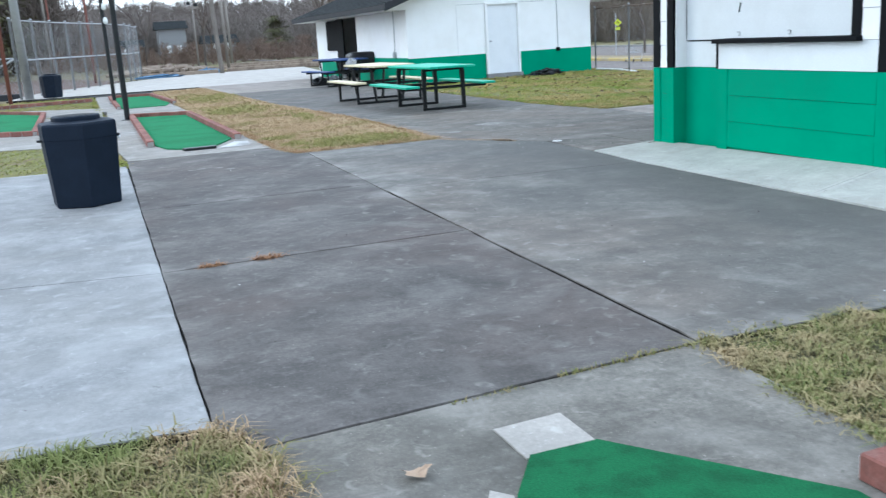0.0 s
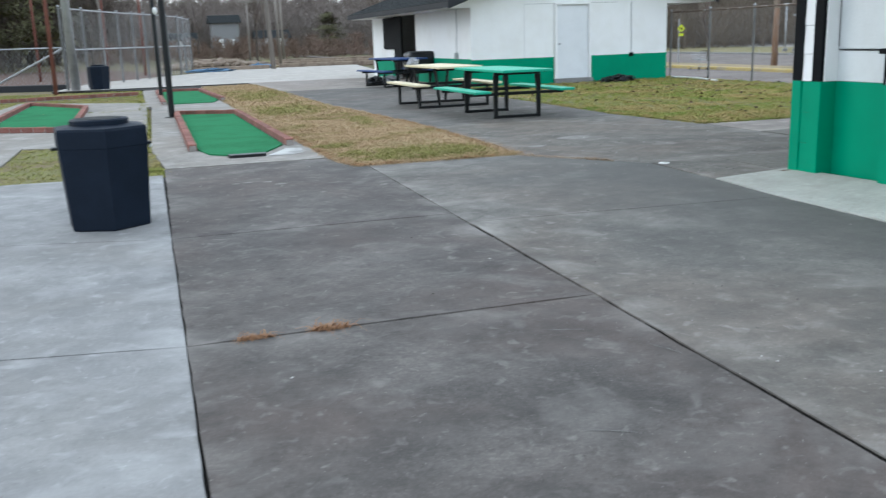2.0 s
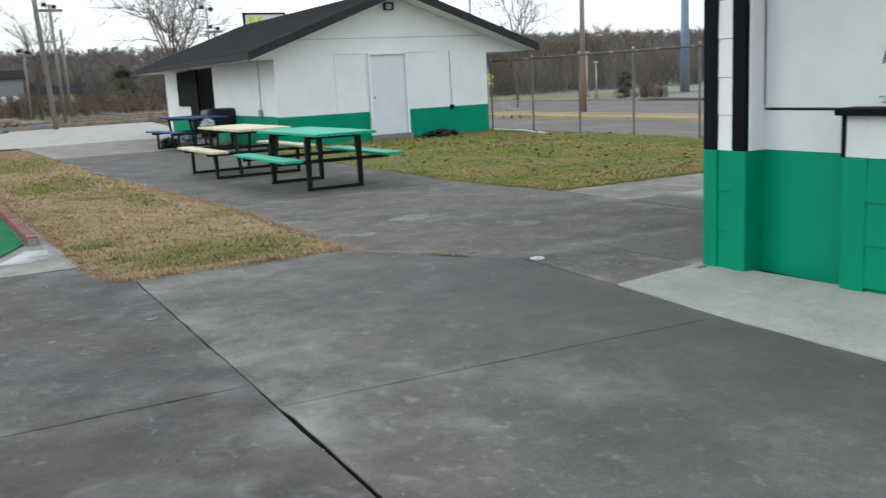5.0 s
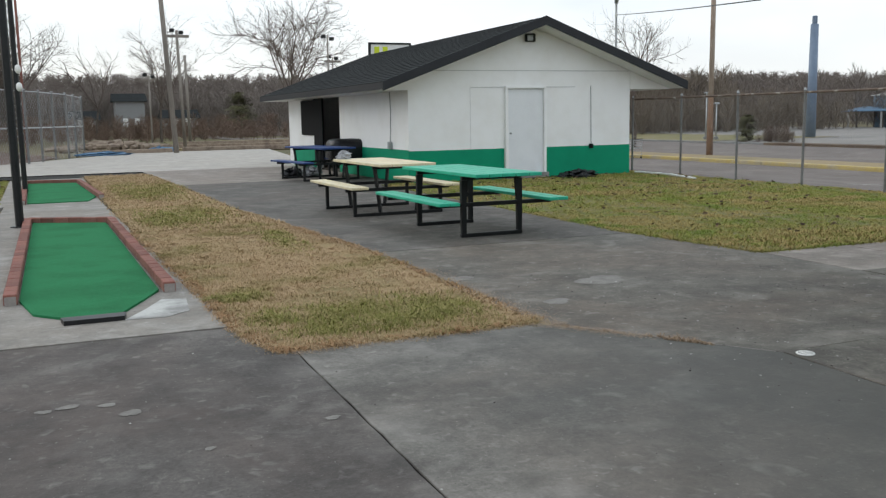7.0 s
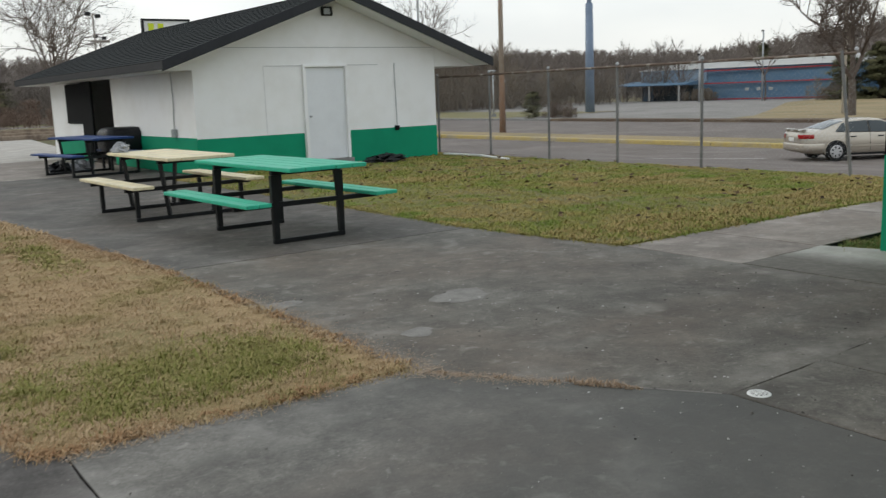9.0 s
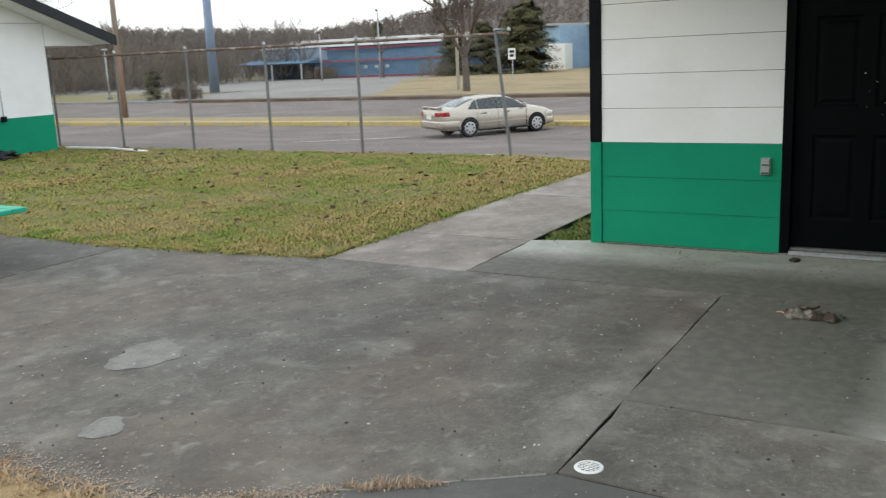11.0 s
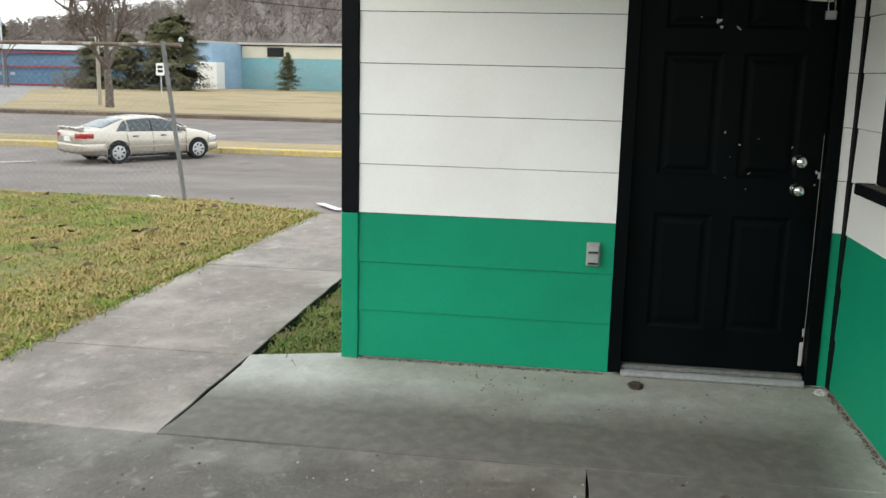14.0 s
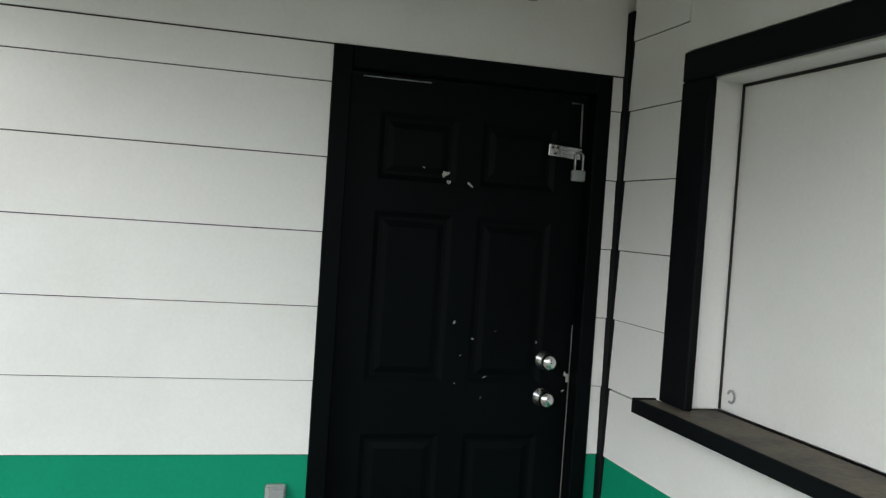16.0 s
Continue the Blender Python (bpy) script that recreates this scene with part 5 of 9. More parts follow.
# ---- picnic tables ----
def picnic_table(paint, label, bench_legs):
    t = thing("picnic_table", (0, 0, 0), label, "picnic table", "picnic tables")
    for i in range(5):
        x = -0.42 + 0.168 * i
        part("top_plank", box((x + 0.003, -1.10 + rs.uniform(-0.02, 0.02), 0.712), (x + 0.165, 1.10 + rs.uniform(-0.02, 0.02), 0.752), 0.006), paint, t, world=False)
    for s in (-1, 1):
        for i in range(2):
            x0 = s * 0.70 - 0.13 + i * 0.13
            part("bench_plank", box((x0 + 0.003, -1.02, 0.405), (x0 + 0.127, 1.02, 0.443), 0.006), paint, t, world=False)
    for y in (-0.66, 0.66):
        part("seat_bar", box((-0.80, y - 0.025, 0.355), (0.80, y + 0.025, 0.403), 0.006), STEEL, t, world=False)
        part("top_bar", box((-0.39, y - 0.025, 0.665), (0.39, y + 0.025, 0.710), 0.006), STEEL, t, world=False)
        if bench_legs:
            part("base_bar", box((-0.69, y - 0.025, 0.0), (0.69, y + 0.025, 0.045), 0.006), STEEL, t, world=False)
            for s in (-1, 1):
                part("leg", box((s * 0.665 - 0.025, y - 0.024, 0.046), (s * 0.665 + 0.025, y + 0.024, 0.354), 0.006), STEEL, t, world=False)
                part("leg", tube([(s * 0.28, y, 0.046), (s * 0.35, y, 0.664)], 0.03, 4), STEEL, t, world=False)
        else:
            part("base_bar", box((-0.40, y - 0.025, 0.0), (0.40, y + 0.025, 0.045), 0.006), STEEL, t, world=False)
            for s in (-1, 1):
                b = bmesh.new()
                rows_ = [[b.verts.new((s * (xc + e), y + v, z)) for e, v in ((-w, -0.024), (w, -0.024), (w, 0.024), (-w, 0.024))] for xc, w, z in ((0.365, 0.028, 0.046), (0.365, 0.033, 0.40), (0.355, 0.042, 0.664))]
                for lo_, hi_ in zip(rows_, rows_[1:]):
                    for q in range(4):
                        b.faces.new((lo_[q], lo_[(q + 1) % 4], hi_[(q + 1) % 4], hi_[q]))
                b.faces.new(rows_[0][::-1]), b.faces.new(rows_[-1])
                bmesh.ops.recalc_face_normals(b, faces=b.faces)
                part("leg", b, STEEL, t, "tapered black steel leg", world=False)
    return t


tg = picnic_table(T_GREEN, "bright green picnic table with plank top on a black steel frame", False)
tg.matrix_basis = pose(5.98, 16.15, 0, rz=1)
ty = picnic_table(T_CREAM, "cream-yellow picnic table with chipped planks on black steel legs", True)
ty.matrix_basis = pose(5.86, 18.95, 0, rz=1)
tb = picnic_table(T_BLUE, "dark blue picnic table with black steel legs by the snack building", True)
tb.matrix_basis = pose(7.05, 26.7, 0, rz=8)


# ---- litter bins ----
def litter_bin():
    t = thing("litter_bin", (0, 0, 0), "dark navy hexagonal plastic litter bin with a round open lid", "litter bin", "litter bins")
    a = radians(30)
    part("body", lathe([(0.296, 0.0), (0.308, 0.012), (0.345, 0.585), (0.340, 0.60)], 6, turn=a), PLASTIC, t, world=False)
    part("lid", lathe([(0.346, 0.588), (0.349, 0.596), (0.350, 0.712), (0.342, 0.730), (0.225, 0.745), (0.195, 0.748)], 6, turn=a), PLASTIC, t, "overlapping hexagonal lid", world=False)
    b = lathe([(0.205, 0.742), (0.205, 0.775), (0.195, 0.785), (0.165, 0.785)], 24)
    part("collar", b, PLASTIC, t, "round collar of the opening", world=False)
    part("opening", lathe([(0.158, 0.7855), (0.158, 0.7875)], 24), INTERIOR, t, "dark opening", world=False)
    part("bag_edge", tube([(0.30, 0.15, 0.575), (0.345, 0.02, 0.57), (0.32, -0.13, 0.565)], 0.008, 6), material("bin_bag", (0.45, 0.46, 0.48), 0.4, var=0.1), t, "grey edge of the bin bag", world=False)
    for s in (-1, 1):
        part("handle", box((s * 0.315 - 0.03, -0.045, 0.578), (s * 0.315 + 0.03, 0.045, 0.598), 0.006), STEEL, t, "black carrying handle", world=False)
    return t


bin1 = litter_bin()
bin1.matrix_basis = pose(0.125, 9.13, 0, rz=8)
copy_thing(bin1, pose(-1.0, 33.4, -0.02, rz=20))


# ---- mini golf holes ----
def brick_line(parent, pts, z=0.0, closed=False, w=0.10, h=0.085, ln=0.20):
    """A low border of single bricks along a line, on a mortar bed."""
    me = brick_mesh(ln, w, h)
    segs = list(zip(pts, pts[1:])) + ([(pts[-1], pts[0])] if closed else [])
    for (x1, y1), (x2, y2) in segs:
        d = math.hypot(x2 - x1, y2 - y1)
        n = max(1, round(d / (ln + 0.012)))
        a = math.atan2(y2 - y1, x2 - x1)
        bed = box((0, -w * 0.42, -0.03), (d, w * 0.42, h * 0.8), m=Matrix.Translation((x1, y1, z)) @ Matrix.Rotation(a, 4, "Z"))
        part("mortar_bed", bed, MORTAR, parent)
        for i in range(n):
            u = (i + 0.5) / n
            ob = link("brick", me, BRICK, parent)
            ob.matrix_basis = Matrix.Translation((x1 + (x2 - x1) * u, y1 + (y2 - y1) * u, z + rj.uniform(-0.003, 0.003))) @ Matrix.Rotation(a + rj.gauss(0, 0.012), 4, "Z")


def brick_mesh(ln, w, h):
    key = f"brick_{ln}_{w}_{h}"
    if key in BRICKS:
        return BRICKS[key]
    b = box((-ln / 2, -w / 2, 0), (ln / 2, w / 2, h), 0.006)
    me = bpy.data.meshes.new("brick")
    b.to_mesh(me)
    b.free()
    me.materials.append(BRICK)
    BRICKS[key] = me
    return me


BRICKS, PADS = {}, []


def golf_hole(carpet, lines, apron, label, tee=None, z=0.0):
    x, y = carpet[0]
    if apron:
        PADS.append(apron)
    t = thing("mini_golf_hole", (x, y, 0), label, "mini golf hole", "mini golf holes")
    if apron:
        part("apron", prism(apron, -0.12, z), GOLF_CONC, t, "pale concrete surround")
    part("carpet", prism(carpet, -0.02, z + 0.018), TURF if apron else TURF_OLD, t, "green felt carpet")
    for l in lines:
        brick_line(t, l, z)
    return t


golf_hole([(0.99, 13.72), (1.10, 13.10), (1.42, 12.72), (1.64, 12.74), (1.90, 13.35), (2.04, 13.70), (1.93, 19.35), (0.99, 19.85)],
          [[(0.93, 13.62), (0.93, 19.95), (2.0, 19.4), (2.12, 13.62)]], [(0.58, 12.13), (2.36, 12.11), (2.30, 14.0), (2.14, 19.9), (2.05, 23.0), (0.5, 23.0), (0.45, 14)],
          "long green carpet golf lane with a red brick border", True, z=0.002)
golf_hole([(0.85, 23.4), (1.85, 23.4), (2.02, 24.3), (1.78, 28.9), (0.75, 29.2)], [[(0.78, 23.3), (0.70, 29.3), (1.85, 29.0), (2.1, 24.0)]],
          [(0.4, 23.02), (2.05, 23.02), (2.0, 31), (0.3, 31)], "green carpet golf lane with a brick border", z=-0.002)
golf_hole([(-2.15, 18.55), (-0.82, 17.75), (-0.92, 23.3), (-2.15, 25.6)], [[(-2.25, 18.45), (-2.25, 25.7), (-0.85, 23.35), (-0.75, 17.6), (-2.25, 18.45)]],
          [(-3.2, 16.2), (0.4, 14.6), (0.4, 24.5), (-2.6, 27.0)], "green carpet golf lane with brick edging", z=-0.005)
golf_hole([(-5.0, 16.6), (-5.9, 20.4), (-4.36, 19.6), (-3.55, 16.9), (-2.2, 15.1), (-2.2, 13.95), (-3.25, 14.5)],
          [[(-3.3, 14.42), (-5.1, 16.5), (-6.05, 20.55), (-4.3, 19.7), (-3.45, 16.85), (-2.05, 15.0)]],
          [(-5.8, 15.9), (-6.6, 21.2), (-4.0, 20.6), (-3.0, 17.4), (-1.2, 15.3), (-1.2, 13.4), (-3.3, 13.8)], "dog-leg green carpet golf lane with brick edging", z=0.004)
golf_hole([(-7.5, 26.9), (-8.5, 31.8), (-7.2, 31.9), (-6.3, 26.1)], [[(-7.6, 26.8), (-8.65, 31.95), (-7.1, 32.0), (-6.2, 26.0), (-7.6, 26.8)]],
          [(-8.2, 26.0), (-9.3, 32.6), (-6.6, 32.6), (-5.4, 25.4)], "green carpet golf lane with brick edging", z=-0.005)
golf_hole([(0.85, 1.52), (1.27, 2.6), (1.41, 2.805), (1.645, 2.805), (1.85, 2.53), (2.10, 2.2), (2.15, -1.38), (0.85, -1.38)], [[(2.22, 2.28), (2.24, -1.38)]], None, "worn green carpet tee of the first golf hole", z=0.0)
patch_ = part("repair_patch", prism([(1.395, 3.05), (1.65, 3.065), (1.65, 2.812), (1.40, 2.81)], -0.02, 0.006), FAR_CONC)
tagged(patch_, "square white concrete repair patch before the tee", "concrete patch", kind="structure")
edge_ = part("tee_edging", prism([(1.10, 2.22), (1.27, 2.62), (1.22, 2.68), (1.02, 2.32)], -0.02, 0.005), FAR_CONC)
tagged(edge_, "pale concrete edging by the tee", "edging", kind="structure")
brick_run = thing("brick_edging", (-3, 27, 0), "low red brick edging along the golf lawn", "edging")
brick_line(brick_run, [(-4.2, 27.4), (0.2, 28.4)], 0.0)
white_ = part("whitewash_patch", prism([(1.70, 12.66), (1.98, 12.62), (2.16, 12.78), (2.20, 13.25), (2.02, 13.32), (1.88, 13.0)], -0.02, 0.006), WHITE_CONC)
tagged(white_, "whitewashed corner of the golf pad", "concrete patch", kind="structure")
mat_ = part("rubber_mat", prism([(1.30, 12.66), (1.70, 12.66), (1.72, 12.80), (1.28, 12.80)], 0.0, 0.035), STEEL)
tagged(mat_, "small black rubber tee mat at the end of the lane", "tee mat")

# ---- posts and signs on the golf course ----
def post(x, y, h, r=0.035, mat=STEEL, lean=0.0, label="tall black steel post on the golf course", category="post", group="golf posts"):
    t = thing("steel_post", (x, y, 0), label, category, group)
    part("pole", tube([(x, y, -0.05), (x + lean * h, y, h)], r, 8), mat, t, smooth=False)
    part("base_plate", lathe([(r * 2.2, -0.01), (r * 2.2, 0.012)], 10, m=Matrix.Translation((x, y, 0))), mat, t)
    return t


for x, y, h, radius in ((-6.38, 21.2, 5.2, 0.05), (-6.4, 29.7, 5.2, 0.045), (0.84, 19.55, 5.0, 0.055), (0.76, 26.3, 5.0, 0.05)):
    post(x, y, h, radius)
for x, y, z in ((-6.38, 21.2, 3.0), (0.76, 26.3, 2.45), (0.76, 26.3, 2.1), (-6.4, 29.7, 1.2)):
    l = thing("post_lamp", (x, y, z), "small white lamp clamped to a black post", "lamp")
    part("clamp", tube([(x, y, z), (x + 0.05, y - 0.12, z + 0.03)], 0.015, 6), STEEL, l)
    part("head", lathe([(0.03, -0.06), (0.06, 0.0), (0.05, 0.08), (0.02, 0.11)], 12, m=Matrix.Translation((x + 0.05, y - 0.14, z))), WHITEPLASTIC, l, smooth=True)
post(-2.55, 16.7, 0.95, 0.035, label="short black post by the golf lane")
RED = material("red_sign_paint", (0.42, 0.06, 0.07), 0.6, var=0.12, scale=6)


def hole_sign(x, y, h, mat, label, tilt):
    t = thing("hole_sign", (x, y, 0), label, "sign", "hole signs")
    part("pole", tube([(x, y, -0.05), (x, y, h)], 0.028, 8), STEEL, t)
    m = Matrix.Translation((x, y, h)) @ Matrix.Rotation(radians(tilt), 4, "X")
    part("board", box((-0.13, -0.10, -0.008), (0.13, 0.10, 0.012), 0.008, m=m), mat, t)


hole_sign(-3.17, 12.2, 0.98, RED, "small faded red square sign on a black post", 70)
hole_sign(-4.05, 21.8, 0.93, WHITEPLASTIC, "small white slanted board on a black post", 35)


# ---- chain-link fences ----
FENCEGALV = material("weathered_galvanised_post", (0.180, 0.180, 0.177), 0.6, 0.35, var=0.25, scale=4, fine=40, bump=0.1)

def wires(a, b, z0, z1, pitch, r=0.0022, ground=None):
    """Crossing diagonal wires between two points, as flat three-sided bars, trimmed to the panel."""
    a, b = Vector(a), Vector(b)
    L, H = (b - a).length, z1 - z0
    u = (b - a).normalized()
    nrm = Vector((-u.y, u.x, 0))
    verts, faces = [], []
    for way in (1, -1):
        k = -H if way > 0 else 0.0
        s = k
        while s < (L if way > 0 else L + H):
            pts = []
            s0, h0, s1, h1 = (s, 0.0, s + H, H) if way > 0 else (s, 0.0, s - H, H)
            lo, hi = 0.0, 1.0
            if way > 0:
                lo, hi = max(0, -s0 / H), min(1, (L - s0) / H)
            else:
                lo, hi = max(0, (s0 - L) / H), min(1, s0 / H)
            if hi > lo:
                p = [a + u * (s0 + way * H * t) + Vector((0, 0, z0 + H * t)) for t in (lo, hi)]
                side = (u + Vector((0, 0, -way))).normalized()
                i = len(verts)
                for q in p:
                    verts += [q + side * r, q - side * r, q + nrm * r * 1.5]
                faces += [(i, i + 1, i + 4, i + 3), (i + 1, i + 2, i + 5, i + 4), (i + 2, i, i + 3, i + 5)]
            s += pitch
    return verts, faces


def fence(name, pts, h, label, z=None, pitch=0.09, rail=GALV, r=0.028, ends=(), wire_r=0.0022, mid=0.0):
    t = thing(name, (*pts[0], 0), label, "fence")
    zf = z or (lambda x: drop(x))
    for x, y in pts:
        lx, ly = ends if ends and (x, y) == pts[0] else (0, 0)
        part("post", tube([(x, y, zf(x) - 0.1), (x + lx, y + ly, zf(x) + h + 0.02)], r, 10), FENCEGALV, t)
        part("cap", lathe([(r * 1.15, 0), (r * 1.1, 0.03), (0.004, 0.05)], 10, m=Matrix.Translation((x, y, zf(x) + h + 0.02))), GALV, t)
    part("top_rail", tube([(x, y, zf(x) + h - 0.02) for x, y in pts], 0.021, 8), rail, t, "rusty bent top rail" if rail is RUSTRAIL else "")
    if mid:
        part("mid_rail", tube([(x, y, zf(x) + mid) for x, y in pts], 0.024, 8), rail, t)
    vs, fs = [], []
    for (x1, y1), (x2, y2) in zip(pts, pts[1:]):
        v, f = wires((x1, y1, zf(x1)), (x2, y2, zf(x2)), 0.03, h - 0.03, pitch, wire_r)
        fs += [tuple(i + len(vs) for i in q) for q in f]
        vs += v
    ob = raw("chain_link_mesh", vs, fs, GALV, t, "diamond wire mesh")
    ob["kind"] = "stuff"
    return t


fence("chain_link_fence", [(14.06, 14.42), (14.08, 17.03), (14.10, 18.89), (14.12, 20.70), (14.16, 22.55), (14.24, 24.5)], 1.74, "chain-link fence with rusty top rail between lawn and car park", rail=RUSTRAIL, pitch=0.085, wire_r=0.0006, r=0.024, ends=(-0.03, 0.20))
fence("chain_link_fence", [(-20.0, 46.4), (-15.0, 42.2), (-10.5, 39.0), (-6.0, 36.9), (-2.05, 35.1)], 1.35, "low galvanised chain-link fence behind the golf lawn", z=lambda x: 0.0, pitch=0.16, wire_r=0.0025)
for (xa, ya), (xb, yb) in zip([(-20.0, 46.2), (-15.0, 42.0), (-10.5, 38.8), (-6.0, 36.7)], [(-15.0, 42.0), (-10.5, 38.8), (-6.0, 36.7), (-2.05, 34.9)]):
    d = Vector((xb - xa, yb - ya, 0))
    m = Matrix.Translation((xa, ya, 0)) @ Matrix.Rotation(math.atan2(d.y, d.x), 4, "Z")
    tagged(part("edging_strip", box((0.01, -0.08, -0.1), (d.length - 0.01, 0.08, 0.14), 0.02, m=m), FASCIA), "low black strip along the foot of the fence", "edging", "fence edging")
fence("batting_cage_fence", [(-1.95, 33.4), (-1.42, 35.4), (-0.9, 37.3), (-0.4, 38.8), (0.1, 40.2), (0.55, 41.3), (1.0, 42.4), (1.45, 44.0), (1.95, 45.7), (2.3, 48.2), (2.7, 51.0)], 2.55, "tall galvanised chain-link batting cage", z=lambda x: 0.0, pitch=0.2, wire_r=0.0025, r=0.045, mid=1.25)

brace_ = part("fence_brace", tube([(-2.05, 35.1, 1.33), (-4.7, 36.4, 0.02)], 0.035, 8), GALV)
tagged(brace_, "pale steel brace leaning on the fence end post", "brace")

# ---- drain ----
drain = thing("floor_drain", (5.215, 9.84, 0.0), "round white floor drain grate set in the pavement", "drain")
DM = Matrix.Translation((5.215, 9.84, 0.0)) @ Matrix.Diagonal((0.78, 0.78, 1, 1))
part("ring", lathe([(0.068, -0.02), (0.068, 0.006), (0.064, 0.009), (0.052, 0.009)], 28, m=DM), WHITEPLASTIC, drain)
part("well", lathe([(0.0515, 0.0095), (0.0515, 0.0105)], 24, m=DM), INTERIOR, drain, "dark hole")
for i in range(6):
    x = -0.040 + 0.016 * i
    hy = math.sqrt(0.053**2 - x**2)
    part("bar", box((x - 0.003, -hy, 0.008), (x + 0.003, hy, 0.0125), 0.001, m=DM), WHITEPLASTIC, drain)
part("cross_bar", box((-0.052, -0.003, 0.008), (0.052, 0.003, 0.0122), 0.001, m=DM), WHITEPLASTIC, drain)


# ---- the parked car ----
CARPAINT = material("champagne_car_paint", (0.47, 0.425, 0.36), 0.26, 0.55, var=0.05, scale=2, fine=200, bump=0.0, spec=0.6)
RUBBER = material("tyre_rubber", (0.012, 0.012, 0.013), 0.8, var=0.2)
RIM = material("silver_wheel_cover", (0.50, 0.50, 0.51), 0.35, 0.6, var=0.1)
CARGLASS = glass("car_glass", (0.035, 0.045, 0.05))
REDLENS = glass("red_lamp_lens", (0.30, 0.012, 0.012))
CLEARLENS = glass("clear_lamp_lens", (0.55, 0.57, 0.58))


def loft(rings, bm=None):
    b = bm or bmesh.new()
    vs = [[b.verts.new(p) for p in r] for r in rings]
    n = len(vs[0])
    for a, c in zip(vs, vs[1:]):
        for k in range(n):
            b.faces.new((a[k], a[(k + 1) % n], c[(k + 1) % n], c[k]))
    b.faces.new(vs[0][::-1]), b.faces.new(vs[-1])
    return b


car = thing("sedan_car", (0, 0, 0), "champagne-coloured four-door sedan parked on the asphalt", "car")
# outlines along the car, from tail to nose: half width, underside, shoulder line, centre line
CX = [-2.42, -2.38, -2.25, -2.0, -1.7, -1.2, -0.8, -0.15, 0.35, 0.8, 1.2, 1.6, 1.95, 2.2, 2.34, 2.42]
CW = [0.60, 0.72, 0.80, 0.845, 0.865, 0.88, 0.885, 0.888, 0.888, 0.885, 0.875, 0.86, 0.82, 0.73, 0.60, 0.42]
CB = [0.42, 0.34, 0.28, 0.25, 0.23, 0.20, 0.19, 0.19, 0.19, 0.19, 0.20, 0.22, 0.23, 0.25, 0.28, 0.34]
CS = [0.78, 0.90, 0.945, 0.955, 0.955, 0.945, 0.93, 0.915, 0.905, 0.895, 0.88, 0.845, 0.775, 0.69, 0.62, 0.55]
CT = [0.80, 0.98, 1.015, 1.03, 1.055, 1.245, 1.345, 1.39, 1.355, 1.19, 0.99, 0.92, 0.845, 0.755, 0.675, 0.58]


def car_section(x):
    """Half of the car's outline at x: (y, z) from the keel over the side to the centre of the roof."""
    w, zb, zs, zt = (float(np.interp(x, CX, c)) for c in (CW, CB, CS, CT))
    c = min(1.0, max(0.0, (zt - zs) / 0.42))
    h = zt - zs
    return [(0.0, zb), (w * 0.84, zb), (w * 0.965, zb + 0.07), (w * 0.992, zb + 0.20), (w * 1.004, zb + (zs - zb) * 0.55), (w * 0.992, zs - 0.10), (w * 0.965, zs - 0.03), (w * (0.93 - 0.01 * c), zs + 0.012),
            (w * (0.86 - 0.06 * c), zs + h * (0.45 + 0.05 * c)), (w * (0.76 - 0.07 * c), zs + h * (0.72 + 0.18 * c)), (w * (0.56 - 0.02 * c), zs + h * (0.90 + 0.075 * c)), (w * 0.28, zs + h * 0.985 + 0.0), (0.0, zt)]


def car_side(x, z):
    """Half width of the cabin's side at x and height z."""
    sec = car_section(x)[7:10]
    return float(np.interp(z, [p[1] for p in sec], [p[0] for p in sec]))


def car_top(x, y):
    sec = car_section(x)[9:][::-1]
    return float(np.interp(abs(y), [p[0] for p in sec], [p[1] for p in sec]))


def grid(rows, thick=None):
    """A sheet over rows of points, drawn back by a thickness along a vector if one is given."""
    b = bmesh.new()
    vs = [[b.verts.new(p) for p in r] for r in rows]
    for p, q in zip(vs, vs[1:]):
        for k in range(len(p) - 1):
            b.faces.new((p[k], p[k + 1], q[k + 1], q[k]))
    if thick is not None:
        bmesh.ops.solidify(b, geom=b.faces[:], thickness=thick)
    return b


rings = []
for x in np.unique(np.concatenate([np.linspace(-2.42, 2.42, 45), CX])):
    half = car_section(float(x))
    rings.append([(x, y, z) for y, z in half] + [(x, -y, z) for y, z in half[-2:0:-1]])
part("body", loft(rings), CARPAINT, car, "champagne metallic body shell", world=False, smooth=True)


